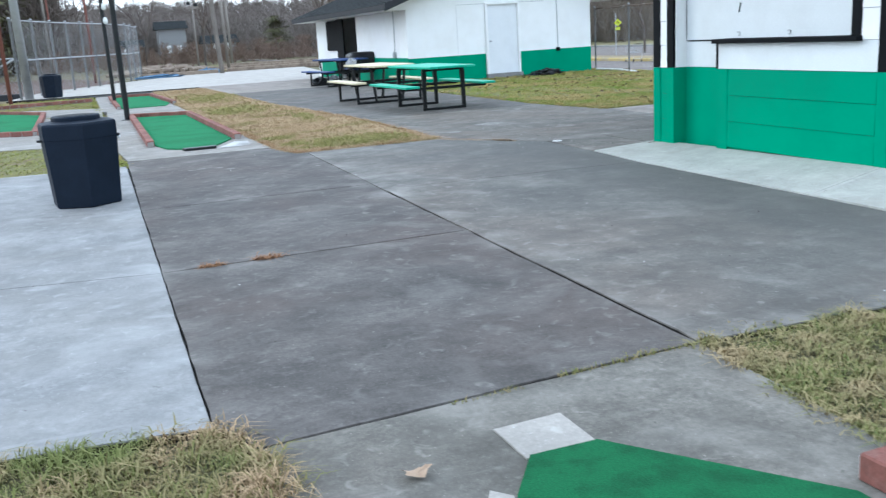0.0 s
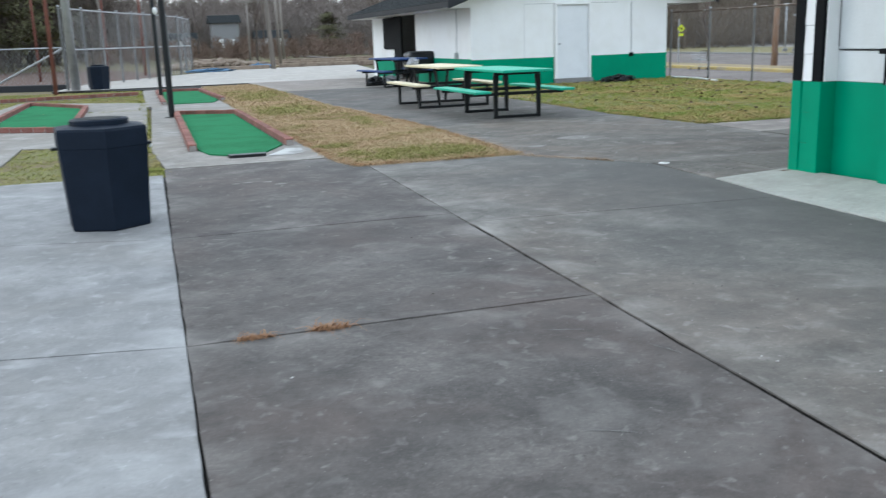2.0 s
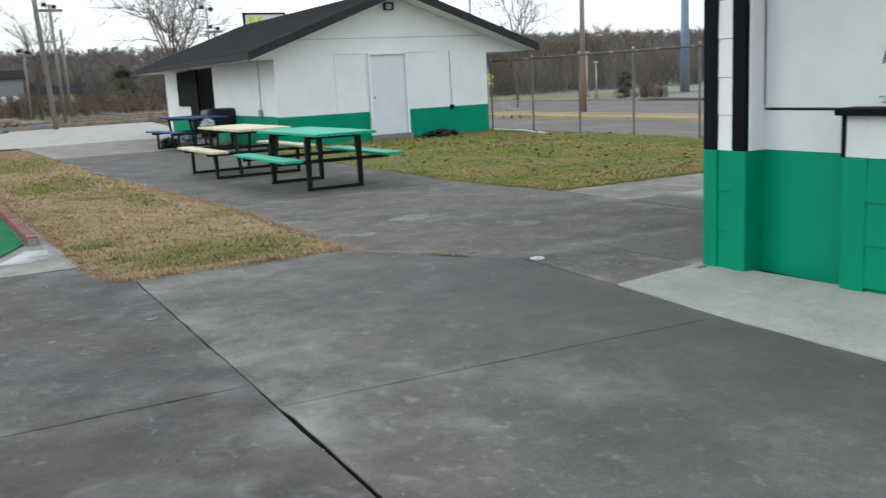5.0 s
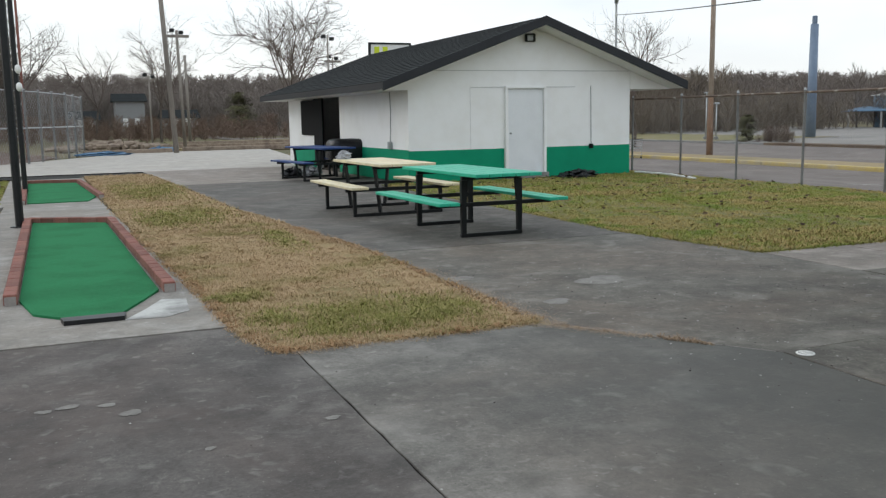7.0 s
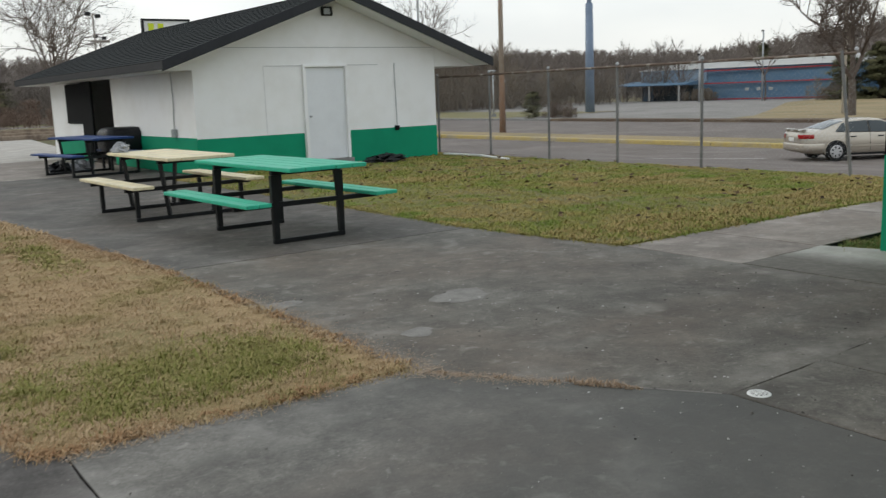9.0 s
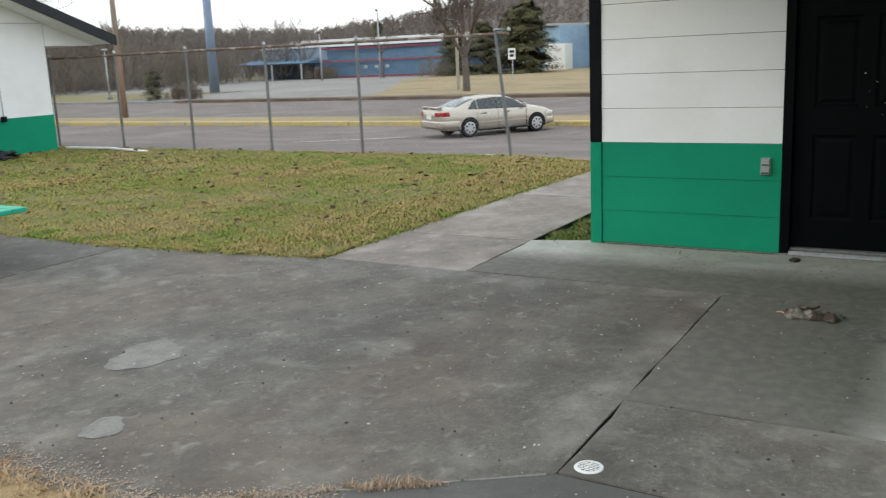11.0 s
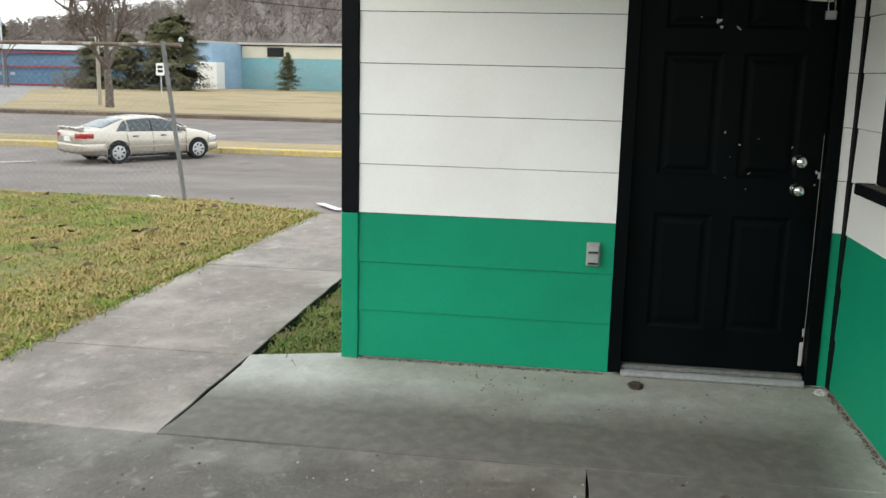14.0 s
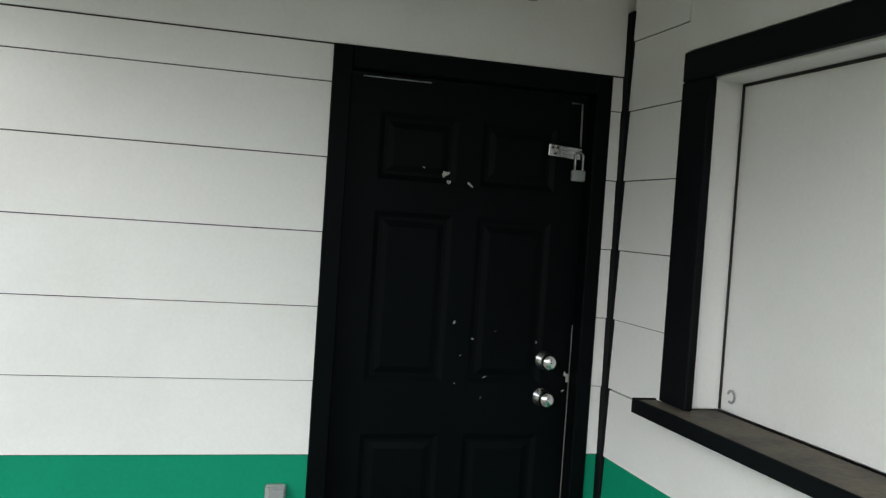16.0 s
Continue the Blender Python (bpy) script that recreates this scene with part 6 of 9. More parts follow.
def plan_band(x1, z0, z1, out, y0=0.0, flat=False):
    """Rows of points round the tail or the nose from the side at x1 to y0, standing out from the body."""
    end = -2.42 if x1 < 0 else 2.42
    low, high = [], []
    for x in np.linspace(x1, end, 16):
        zm = (z0 + z1) / 2
        sec = car_section(float(x))[1:8]
        y = float(np.interp(zm, [p[1] for p in sec], [p[0] for p in sec]))
        low.append((x, y)), high.append((x, y))
    wy = low[-1][1]
    for y in np.linspace(wy, y0, 6)[1:]:
        low.append((end, float(y)))
    n = len(low)
    rows = []
    for i, (x, y) in enumerate(low):
        xa, ya = low[max(0, i - 1)]
        xb, yb = low[min(n - 1, i + 1)]
        tx, ty = xb - xa, yb - ya
        d = math.hypot(tx, ty)
        nx, ny = (ty / d, -tx / d) if x1 > 0 else (-ty / d, tx / d)
        if nx * end + ny * y * 4 < 0:
            nx, ny = -nx, -ny
        k = min(1.0, i / 4)
        o = out if flat else out * k
        rows.append([(x + nx * (o - 0.03), y + ny * (o - 0.03), z0), (x + nx * o * 0.75, y + ny * o * 0.75, z0), (x + nx * o, y + ny * o, z0 * 0.7 + z1 * 0.3), (x + nx * o, y + ny * o, z0 * 0.2 + z1 * 0.8), (x + nx * o * 0.6, y + ny * o * 0.6, z1), (x + nx * (o - 0.03), y + ny * (o - 0.03), z1)])
    return rows


def both(rows, s):
    return [[(x, s * y, z) for x, y, z in r] for r in rows]


WIN = [(-1.30, -0.93, "rear quarter window"), (-0.90, -0.16, "dark rear door window"), (-0.10, 1.06, "dark front door window")]


def win_top(x):
    zs, zt = float(np.interp(x, CX, CS)), float(np.interp(x, CX, CT))
    return min(zs + 0.84 * (zt - zs), zs + 0.03 + (x + 1.31) * 0.92, zs + 0.03 + (1.09 - x) * 0.60)


for s in (-1, 1):
    for x0, x1, lab in WIN:
        rows = []
        for x in np.linspace(x0, x1, 12):
            zl, zh = float(np.interp(x, CX, CS)) + 0.028, max(float(np.interp(x, CX, CS)) + 0.030, win_top(x))
            rows.append([(x, s * (car_side(x, z) + 0.006), z) for z in np.linspace(zl, zh, 4)])
        part("side_window", grid(rows), CARGLASS, car, lab, world=False)
    rail_ = [(x, s * (car_side(x, float(np.interp(x, CX, CS)) + 0.02) + 0.006), float(np.interp(x, CX, CS)) + 0.018) for x in np.linspace(-1.30, 1.08, 20)]
    part("window_trim", tube(rail_, 0.010, 6), RUBBER, car, "black window trim", world=False)
    part("door_pillar", tube([(-0.13, s * (car_side(-0.13, z) + 0.004), z) for z in np.linspace(0.945, 1.30, 5)], 0.020, 6), RUBBER, car, "black door pillar", world=False)
    for x in (-0.72, 0.22):
        part("door_handle", box((x - 0.10, s * 0.882 - 0.018, 0.775), (x + 0.10, s * 0.882 + 0.018, 0.815), 0.008), RUBBER, car, world=False)
    for x, lean in ((-1.0, 0.12), (-0.14, 0.02), (1.02, -0.02)):
        part("door_seam", tube([(x - lean * (z - 0.9), s * (np.interp(z, [0.19, 0.26, 0.39, 0.6, 0.82, 0.90], [0.75, 0.862, 0.883, 0.891, 0.879, 0.858]) + 0.001), z) for z in np.linspace(0.30, 0.90, 7)], 0.006, 5), INTERIOR, car, world=False)
    part("side_moulding", grid([[(x, s * 0.884, 0.455), (x, s * 0.904, 0.462), (x, s * 0.904, 0.498), (x, s * 0.884, 0.505)] for x in np.linspace(-0.92, 1.02, 6)]), CARPAINT, car, world=False)
    part("sill", grid([[(x, s * 0.80, 0.185), (x, s * 0.872, 0.205), (x, s * 0.874, 0.245), (x, s * 0.855, 0.255)] for x in np.linspace(-0.94, 1.06, 6)]), RUBBER, car, "dark lower sill", world=False)
    part("wing_mirror", box((0.86, s * 0.93 - 0.085, 0.95), (0.97, s * 0.93 + 0.085, 1.06), 0.035, segs=2), CARPAINT, car, world=False)
    part("tail_lamp", grid(both(plan_band(-2.04, 0.765, 0.905, 0.014, 0.47, True), s)), REDLENS, car, "red wrap-round tail lamp", world=False, smooth=True)
    part("headlamp", grid(both(plan_band(1.90, 0.59, 0.70, 0.012, 0.28, True), s)), CLEARLENS, car, "clear headlamp", world=False, smooth=True)
    part("rear_bumper", grid(both(plan_band(-1.66, 0.36, 0.60, 0.035), s)), CARPAINT, car, "body-coloured rear bumper", world=False, smooth=True)
    part("front_bumper", grid(both(plan_band(1.80, 0.28, 0.50, 0.030), s)), CARPAINT, car, "body-coloured front bumper", world=False, smooth=True)
    for x in (-1.30, 1.44):
        arch = [(x + 0.375 * math.cos(a), 0.32 + 0.375 * math.sin(a)) for a in np.linspace(-0.32, math.pi + 0.32, 24)]
        b = bmesh.new()
        f0, f1 = [b.verts.new((p, s * 0.893, q)) for p, q in arch], [b.verts.new((p, s * 0.70, q)) for p, q in arch]
        b.faces.new(f0), b.faces.new(f1[::-1])
        for i in range(24):
            b.faces.new((f0[i], f0[(i + 1) % 24], f1[(i + 1) % 24], f1[i]))
        part("wheel_arch", b, INTERIOR, car, "dark wheel arch", world=False)
        part("arch_lip", tube([(x + 0.385 * math.cos(a), s * 0.889, 0.32 + 0.385 * math.sin(a)) for a in np.linspace(-0.25, math.pi + 0.25, 22)], 0.016, 6), CARPAINT, car, world=False, smooth=True)
        m = Matrix.Translation((x, s * 0.795, 0.318)) @ Matrix.Rotation(radians(-90 * s), 4, "X")
        wh = part("wheel", lathe([(0.29, -0.14), (0.318, -0.11), (0.318, 0.085), (0.302, 0.112), (0.218, 0.116)], 32, m=m), RUBBER, car, "black tyre", world=False)
        part("wheel_cover", lathe([(0.216, 0.100), (0.216, 0.118), (0.195, 0.122), (0.150, 0.122), (0.06, 0.126), (0.02, 0.126)], 32, m=m), RIM, wh, "silver seven-spoke wheel cover", world=False, smooth=True)
        for k in range(7):
            a = k * 2 * math.pi / 7
            b = bmesh.new()
            pr = [(0.095, -0.010), (0.168, -0.034), (0.180, 0.0), (0.168, 0.034), (0.095, 0.010)]
            lo_, hi_ = [b.verts.new((p, q, 0.110)) for p, q in pr], [b.verts.new((p, q, 0.1265)) for p, q in pr]
            b.faces.new(hi_), b.faces.new(lo_[::-1])
            for i in range(5):
                b.faces.new((lo_[i], lo_[(i + 1) % 5], hi_[(i + 1) % 5], hi_[i]))
            b.transform(m @ Matrix.Rotation(a, 4, "Z"))
            part("vent_slot", b, INTERIOR, wh, world=False)
part("rear_window", grid([[(x, y * (0.545 + 0.06 * (x + 0.95) / -0.7), car_top(x, y * 0.545) + 0.009) for y in np.linspace(-1, 1, 11)] for x in np.linspace(-1.68, -0.94, 9)]), CARGLASS, car, "sloping rear window", world=False, smooth=True)
part("windscreen", grid([[(x, y * (0.53 + 0.12 * (x - 0.42) / 0.72), car_top(x, y * 0.53) + 0.009) for y in np.linspace(-1, 1, 11)] for x in np.linspace(0.42, 1.14, 9)]), CARGLASS, car, "sloping windscreen", world=False, smooth=True)
part("boot_spoiler", grid([[(-2.40, y, 1.055 + 0.01 * math.cos(y * 1.5)), (-2.30, y, 1.078), (-2.18, y, 1.062), (-2.30, y, 1.050), (-2.40, y, 1.053)] for y in np.linspace(-0.66, 0.66, 9)]), CARPAINT, car, "boot lid spoiler", world=False, smooth=True)
for y in (-0.58, 0.0, 0.58):
    part("spoiler_foot", box((-2.36, y - 0.05, 0.985), (-2.22, y + 0.05, 1.056), 0.012), CARPAINT, car, world=False)
part("number_plate", box((-2.445, -0.17, 0.66), (-2.415, 0.17, 0.79), 0.004), WHITEPLASTIC, car, "pale plate", world=False)
car.matrix_basis = pose(26.467, 21.171, -0.862, rz=-32.8) @ Matrix.Diagonal((0.82, 0.82, 0.82, 1))


# ---- trees ----
BARK = material("grey_bark", (0.115, 0.095, 0.080), 0.9, var=0.3, scale=3, fine=30, bump=0.5, second=(0.075, 0.062, 0.052))
TWIG = foliage("twigs", [(0.085, 0.068, 0.057), (0.125, 0.10, 0.085), (0.16, 0.132, 0.113)])


def grow(b, p, d, length, r, level, rng, thin):
    """A limb that bends, and splits into smaller ones."""
    pts = [p]
    for i in range(3):
        d = (d + Vector((rng.gauss(0, 0.16), rng.gauss(0, 0.16), rng.gauss(0.03, 0.10)))).normalized()
        pts.append(pts[-1] + d * length / 3)
    tube(pts, r, 6 if level == 0 else 4 if level < 2 else 3, b, caps=False, r2=r * 0.45)
    if level >= thin:
        return
    for i in range(5 if level else 6):
        q = pts[1 + rng.randrange(3)].lerp(pts[-1], rng.random() * 0.4)
        ang, el = rng.uniform(0, 2 * math.pi), rng.uniform(0.35, 1.0)
        side = d.orthogonal().normalized()
        side.rotate(Matrix.Rotation(ang, 3, d))
        grow(b, q, (d * math.cos(el) + side * math.sin(el)).normalized(), length * rng.uniform(0.45, 0.7), r * 0.5, level + 1, rng, thin)


def bare_tree(x, y, h, seed, label, levels=4, z=None, r=None, trunk_part=0.3):
    z = drop(x) if z is None else z
    rng = random.Random(seed)
    t = thing("bare_tree", (x, y, z), label, "tree", "bare trees")
    r = r or h * 0.0105
    top = Vector((x + rng.gauss(0, 0.15), y + rng.gauss(0, 0.15), z + h * trunk_part))
    part("trunk", tube([(x, y, z - 0.2), (x + 0.02, y, z + h * trunk_part * 0.5), top], r, 8, r2=r * 0.8), BARK, t)
    b = bmesh.new()
    for i in range(5):
        a = i * 1.26 + rng.random()
        grow(b, top, Vector((math.cos(a) * 0.55, math.sin(a) * 0.55, 1)).normalized(), h * rng.uniform(0.32, 0.42), r * 0.62, 1, rng, levels)
    part("crown", b, TWIG, t, "leafless branching crown")
    return t


def wood(name, spots, mat, label, branches=12, spread=0.22, width=0.05, twig=0.04, low=0.2):
    """A leafless wood far off: tapered stems and crowns of slender upswept limbs and twigs; one object."""
    rng = np.random.default_rng(len(spots) + 17)
    st = np.array(spots, float)
    n, up = len(st), np.array([0.0, 0.0, 1.0])
    base, h = st[:, :3], st[:, 3]
    lean = np.concatenate([rng.normal(0, 0.04, (n, 2)), np.ones((n, 1))], 1)
    w = (width * h / 8 + 0.03)[:, None]
    a = rng.uniform(0, 6.283, n)
    side = np.stack([np.cos(a), np.sin(a), 0 * a], 1)
    tris = [np.stack([base - side * w - up * 0.5, base + side * w - up * 0.5, base + lean * (h * 0.9)[:, None]], 1)]
    k = np.repeat(np.arange(n), branches)
    m = len(k)
    u = low + (0.80 - low) * rng.random(m) ** 0.9
    a, hh = rng.uniform(0, 6.283, m), h[k]
    out = spread * rng.uniform(0.5, 1.25, m)
    p = base[k] + lean[k] * (hh * u)[:, None] + np.stack([np.cos(a), np.sin(a), 0 * a], 1) * (out * hh * 0.25 * rng.random(m))[:, None]
    L = hh * (0.16 + 0.26 * rng.random(m)) * (1.05 - 0.75 * u)
    d = np.stack([np.cos(a) * out * 2.2, np.sin(a) * out * 2.2, rng.uniform(0.5, 1.1, m)], 1)
    d /= np.linalg.norm(d, axis=1)[:, None]
    q = (twig * hh / 8 * rng.uniform(0.35, 0.8, m))[:, None]
    s = rng.normal(0, 1, (m, 3))
    s = np.cross(d, s)
    s /= np.linalg.norm(s, axis=1)[:, None] + 1e-9
    tris.append(np.stack([p - s * q, p + s * q, p + d * L[:, None]], 1))
    for f in (0.35, 0.65):
        e = d + rng.normal(0, 0.45, (m, 3)) + up * 0.2
        e /= np.linalg.norm(e, axis=1)[:, None]
        o = p + d * (L * f)[:, None]
        tris.append(np.stack([o - s * q * 0.7, o + s * q * 0.7, o + e * (L * rng.uniform(0.35, 0.7, m))[:, None]], 1))
    v = np.concatenate(tris).reshape(-1, 3)
    c = len(v) // 3
    me = bpy.data.meshes.new(name)
    me.vertices.add(c * 3), me.vertices.foreach_set("co", v.ravel())
    me.loops.add(c * 3), me.loops.foreach_set("vertex_index", np.arange(c * 3))
    me.polygons.add(c), me.polygons.foreach_set("loop_start", np.arange(c) * 3), me.polygons.foreach_set("loop_total", np.full(c, 3))
    me.update(calc_edges=True)
    return tagged(link(name, me, mat), label, "woodland", kind="stuff")


def needles(b_v, b_f, x, y, z, h, r, count, rng, low=0.12, shape=1.0):
    """A conifer crown of many drooping sprays on uneven boughs."""
    nb = 130
    bu, ba = low + (1 - low) * rng.random(nb) ** 0.9, rng.uniform(0, 6.283, nb)
    bl, bt = rng.uniform(0.45, 1.12, nb), rng.uniform(-0.10, 0.16, nb)
    for k in range(count):
        i = int(rng.integers(nb))
        along = rng.uniform(0.08, 1.0) ** 0.7
        length = r * (1 - bu[i]) ** shape * bl[i]
        rad, a = length * along, ba[i] + rng.normal(0, 0.16)
        px, py = x + math.cos(a) * rad + rng.normal(0, 0.03 * r), y + math.sin(a) * rad + rng.normal(0, 0.03 * r)
        pz = z + min(h, max(0.03 * h, h * bu[i] + length * along * bt[i] * 2 + rng.normal(0, 0.035 * r) - 0.06 * length * along ** 2))
        s = r * rng.uniform(0.02, 0.06)
        i = len(b_v)
        b_v += [(px - math.sin(a) * s * 0.5, py + math.cos(a) * s * 0.5, pz), (px + math.sin(a) * s * 0.5, py - math.cos(a) * s * 0.5, pz + s * 0.1), (px + math.cos(a) * s, py + math.sin(a) * s, pz - s * rng.uniform(-0.2, 0.7)), (px - math.cos(a) * s * 0.6, py - math.sin(a) * s * 0.6, pz + s * 0.6)]
        b_f += [(i, i + 1, i + 2), (i, i + 1, i + 3)]


NEEDLE = foliage("conifer_needles", [(0.055, 0.056, 0.026), (0.092, 0.090, 0.045), (0.135, 0.125, 0.068)])


def conifer(x, y, h, r, seed, label, count=900, low=0.08, shape=0.8, z=None):
    z = drop(x) if z is None else z
    rng = np.random.default_rng(seed)
    t = thing("conifer_tree", (x, y, z), label, "tree", "conifers")
    part("trunk", tube([(x, y, z - 0.2), (x, y, z + h * 0.9)], h * 0.018 + 0.03, 7, r2=0.02), BARK, t)
    v, f = [], []
    needles(v, f, x, y, z, h, r, count, rng, low, shape)
    raw("crown", v, f, NEEDLE, t, "dark green needle crown")
    return t


bare_tree(50.4, 35.0, 9.6, 4, "spreading leafless tree beyond the road", 5, r=0.24, trunk_part=0.22)
bare_tree(88.0, 66.0, 9.0, 9, "leafless tree by the blue building", 3)
bare_tree(15.5, 62.0, 9.5, 12, "leafless tree behind the snack building", 5)
bare_tree(17.0, 70.0, 11.0, 13, "tall leafless tree behind the snack building", 4)
bare_tree(4.5, 78.0, 8.0, 14, "slender leafless tree in the field", 3)
bare_tree(10.5, 85.0, 8.0, 15, "slender leafless tree by the brush", 3)
bare_tree(-0.6, 80.0, 10.0, 31, "tall leafless tree at the edge of the field", 4)
bare_tree(8.6, 74.0, 9.0, 32, "leafless tree by the field poles", 4)
bare_tree(-3.0, 70.0, 8.5, 18, "leafless tree with ragged crown", 3)
bare_tree(36.0, 55.4, 9.0, 25, "leafless tree beyond the car park by the road", 4)
bare_tree(47.0, 84.0, 9.0, 21, "leafless tree beyond the car park", 3)
conifer(88.0, 48.4, 7.2, 4.0, 1, "dark spreading conifer before the warehouse", 24000, 0.0, 0.45)
conifer(88.0, 53.5, 5.4, 3.2, 2, "dark spreading conifer before the warehouse", 18000, 0.02, 0.45)
conifer(90.0, 51.0, 6.6, 3.4, 12, "dark spreading conifer before the warehouse", 20000, 0.0, 0.45)
conifer(87.0, 56.3, 4.8, 2.8, 14, "dark rounded conifer beside the bare tree", 15000, 0.0, 0.40)
conifer(99.0, 41.0, 4.1, 2.0, 3, "small clipped conifer by the warehouse wall", 9000, 0.02, 0.65)
conifer(84.0, 28.5, 3.0, 1.6, 8, "dark rounded evergreen shrub", 4500, 0.0, 0.5)
conifer(48.0, 58.6, 2.0, 1.05, 5, "dark rounded evergreen bush beside the road", 12000, 0.0, 0.22)
conifer(108.0, 80.0, 7.0, 3.0, 6, "dark pine above the blue building roof", 5000, 0.3, 0.5)
conifer(18.4, 96.0, 4.4, 2.4, 7, "dark rounded evergreen in the distance", 5000, 0.0, 0.35)

# wooded hills round the horizon
HILLSOIL = stained(material("leaf_litter_hill", (0.155, 0.130, 0.116), 0.95, var=0.35, scale=0.05, fine=0.5, bump=0.6, second=(0.125, 0.104, 0.092), depth=0.3), 0.02, 0.5, 0.65, (0.088, 0.070, 0.058), 0.5)


def crest(az):
    """How high the wooded skyline stands, in degrees, by compass angle from the north (+y)."""
    return float(np.interp(az, [-75, -30, -8, 0, 15, 30, 40, 52, 60, 64, 70, 75, 82, 92, 105, 130], [3.4, 3.4, 3.2, 3.1, 3.0, 2.8, 2.7, 2.2, 3.2, 4.1, 5.5, 6.2, 6.8, 6.6, 4.9, 3.4]))


azs = [-80 + 2.5 * i for i in range(86)]
rads = [(190, 0.0), (240, 0.28), (300, 0.62), (360, 0.9), (420, 1.0), (520, 0.8)]
hv, hf = [], []
hr = np.random.default_rng(3)


def hill_z(az, rad):
    f = float(np.interp(rad, [r for r, _ in rads], [k for _, k in rads]))
    top = math.tan(radians(crest(az))) * 420 - 6.5
    return -1.0 + f * max(top, 1.0)


for a in azs:
    for rad, f in rads:
        hv.append((5 + rad * math.sin(radians(a)), 8 + rad * math.cos(radians(a)), hill_z(a, rad) + (hr.normal(0, 0.5) if f else -0.5)))
for i in range(len(azs) - 1):
    for j in range(len(rads) - 1):
        q = i * len(rads) + j
        hf.append((q, q + 1, q + len(rads) + 1, q + len(rads)))
hills = raw("hills", hv, hf, HILLSOIL, smooth=True)
tagged(hills, "brown wooded winter hills on the horizon", "hills", kind="structure")
# twig colours lightened and greyed to paint in the haze of distance
FARWOOD = foliage("far_winter_wood", [(0.140, 0.117, 0.104), (0.168, 0.143, 0.128), (0.200, 0.172, 0.155), (0.146, 0.125, 0.106)])
spots = []
for i in range(5600):
    a, rad = hr.uniform(-32, 84), 192 + 195 * hr.random() ** 0.75
    spots.append((5 + rad * math.sin(radians(a)), 8 + rad * math.cos(radians(a)), hill_z(a, rad) - 0.5, hr.uniform(4.5, 8)))
wood("hill_woods", spots, FARWOOD, "dense leafless grey-brown woods on the hills", 30, spread=0.45, width=0.12, twig=0.24, low=0.0)
spots = []
for i in range(1100):
    a, rad = hr.uniform(-32, 84), hr.uniform(385, 428)
    spots.append((5 + rad * math.sin(radians(a)), 8 + rad * math.cos(radians(a)), hill_z(a, rad) - 0.5, hr.uniform(4.5, 8.5)))
wood("crest_woods", spots, FARWOOD, "bare trees standing along the crest of the hills", 60, spread=0.30, width=0.16, twig=0.14, low=0.1)
spots = []
for i in range(900):
    a, rad = hr.uniform(-20, 56), hr.uniform(112, 185)
    x, y = 5 + rad * math.sin(radians(a)), 8 + rad * math.cos(radians(a))
    if not (-2 < x < 32 and y < 136):
        spots.append((x, y, drop(x), hr.uniform(4, 9)))
wood("field_woods", spots, FARWOOD, "leafless trees and scrub beyond the fields", 72, spread=0.28, width=0.06, twig=0.085, low=0.02)
# scrub and thin trees along the far side of the road
SCRUB = foliage("roadside_scrub", [(0.150, 0.120, 0.094), (0.185, 0.152, 0.121), (0.225, 0.190, 0.156), (0.160, 0.138, 0.102)])
BROWNBRUSH = foliage("brown_brush", [(0.11, 0.078, 0.058), (0.155, 0.115, 0.09), (0.19, 0.148, 0.12)])
spots = [(x, y, drop(x), h) for x, y, h in zip(hr.uniform(50, 88, 420), hr.uniform(84, 112, 420), hr.uniform(2.5, 5.5, 420))]
spots += [(x, y, drop(x), h) for x, y, h in zip(hr.uniform(42, 78, 160), hr.uniform(92, 112, 160), hr.uniform(6, 9, 160))]
wood("roadside_scrub", spots, SCRUB, "brown leafless scrub and thin trees beyond the road", 110, spread=0.28, width=0.05, twig=0.07, low=0.0)
spots = [(x, y, drop(x), h) for x, y, h in zip(hr.uniform(48.0, 49.5, 26), hr.uniform(55.2, 57.6, 26), hr.uniform(0.7, 1.5, 26))]
wood("brush_mound", spots, BROWNBRUSH, "brown leafless brush beside the evergreen bush", 150, spread=0.45, width=0.03, twig=0.09, low=0.0)
spots = [(x, y, drop(x), h) for x, y, h in zip(hr.uniform(84, 89, 14), hr.uniform(55.5, 59.0, 14), hr.uniform(1.4, 3.0, 14))]
wood("shrub_thicket", spots, SCRUB, "brown leafless shrub thicket beside the conifers", 170, spread=0.40, width=0.05, twig=0.09, low=0.0)
# dark wood behind the batting cages
WESTWOOD = foliage("dark_winter_wood", [(0.070, 0.056, 0.049), (0.110, 0.091, 0.079), (0.160, 0.134, 0.117), (0.085, 0.078, 0.058)])
spots = [(x, y, 0.0, h) for x, y, h in zip(hr.uniform(-75, 0, 1000), hr.uniform(62, 112, 1000), hr.uniform(6, 14, 1000))]
spots = [s for s in spots if math.degrees(math.atan2(s[0], s[1])) < (-6.5 if s[1] < 84 else -1.5)]
wood("cage_woods", spots, WESTWOOD, "dark tangled leafless wood behind the batting cages", 125, spread=0.26, width=0.045, twig=0.045, low=0.0)
v, f = [], []
prng = np.random.default_rng(11)
for i in range(36):
    a, rad = prng.uniform(-17, -4), prng.uniform(60, 84)
    x, y, h = rad * math.sin(radians(a)), rad * math.cos(radians(a)), prng.uniform(10, 15)
    needles(v, f, x, y, 0, h, 3.2, 3000, prng, 0.10, 0.5)
tagged(raw("pine_woods", v, f, NEEDLE), "dark green pines behind the batting cages", "woodland", kind="stuff")
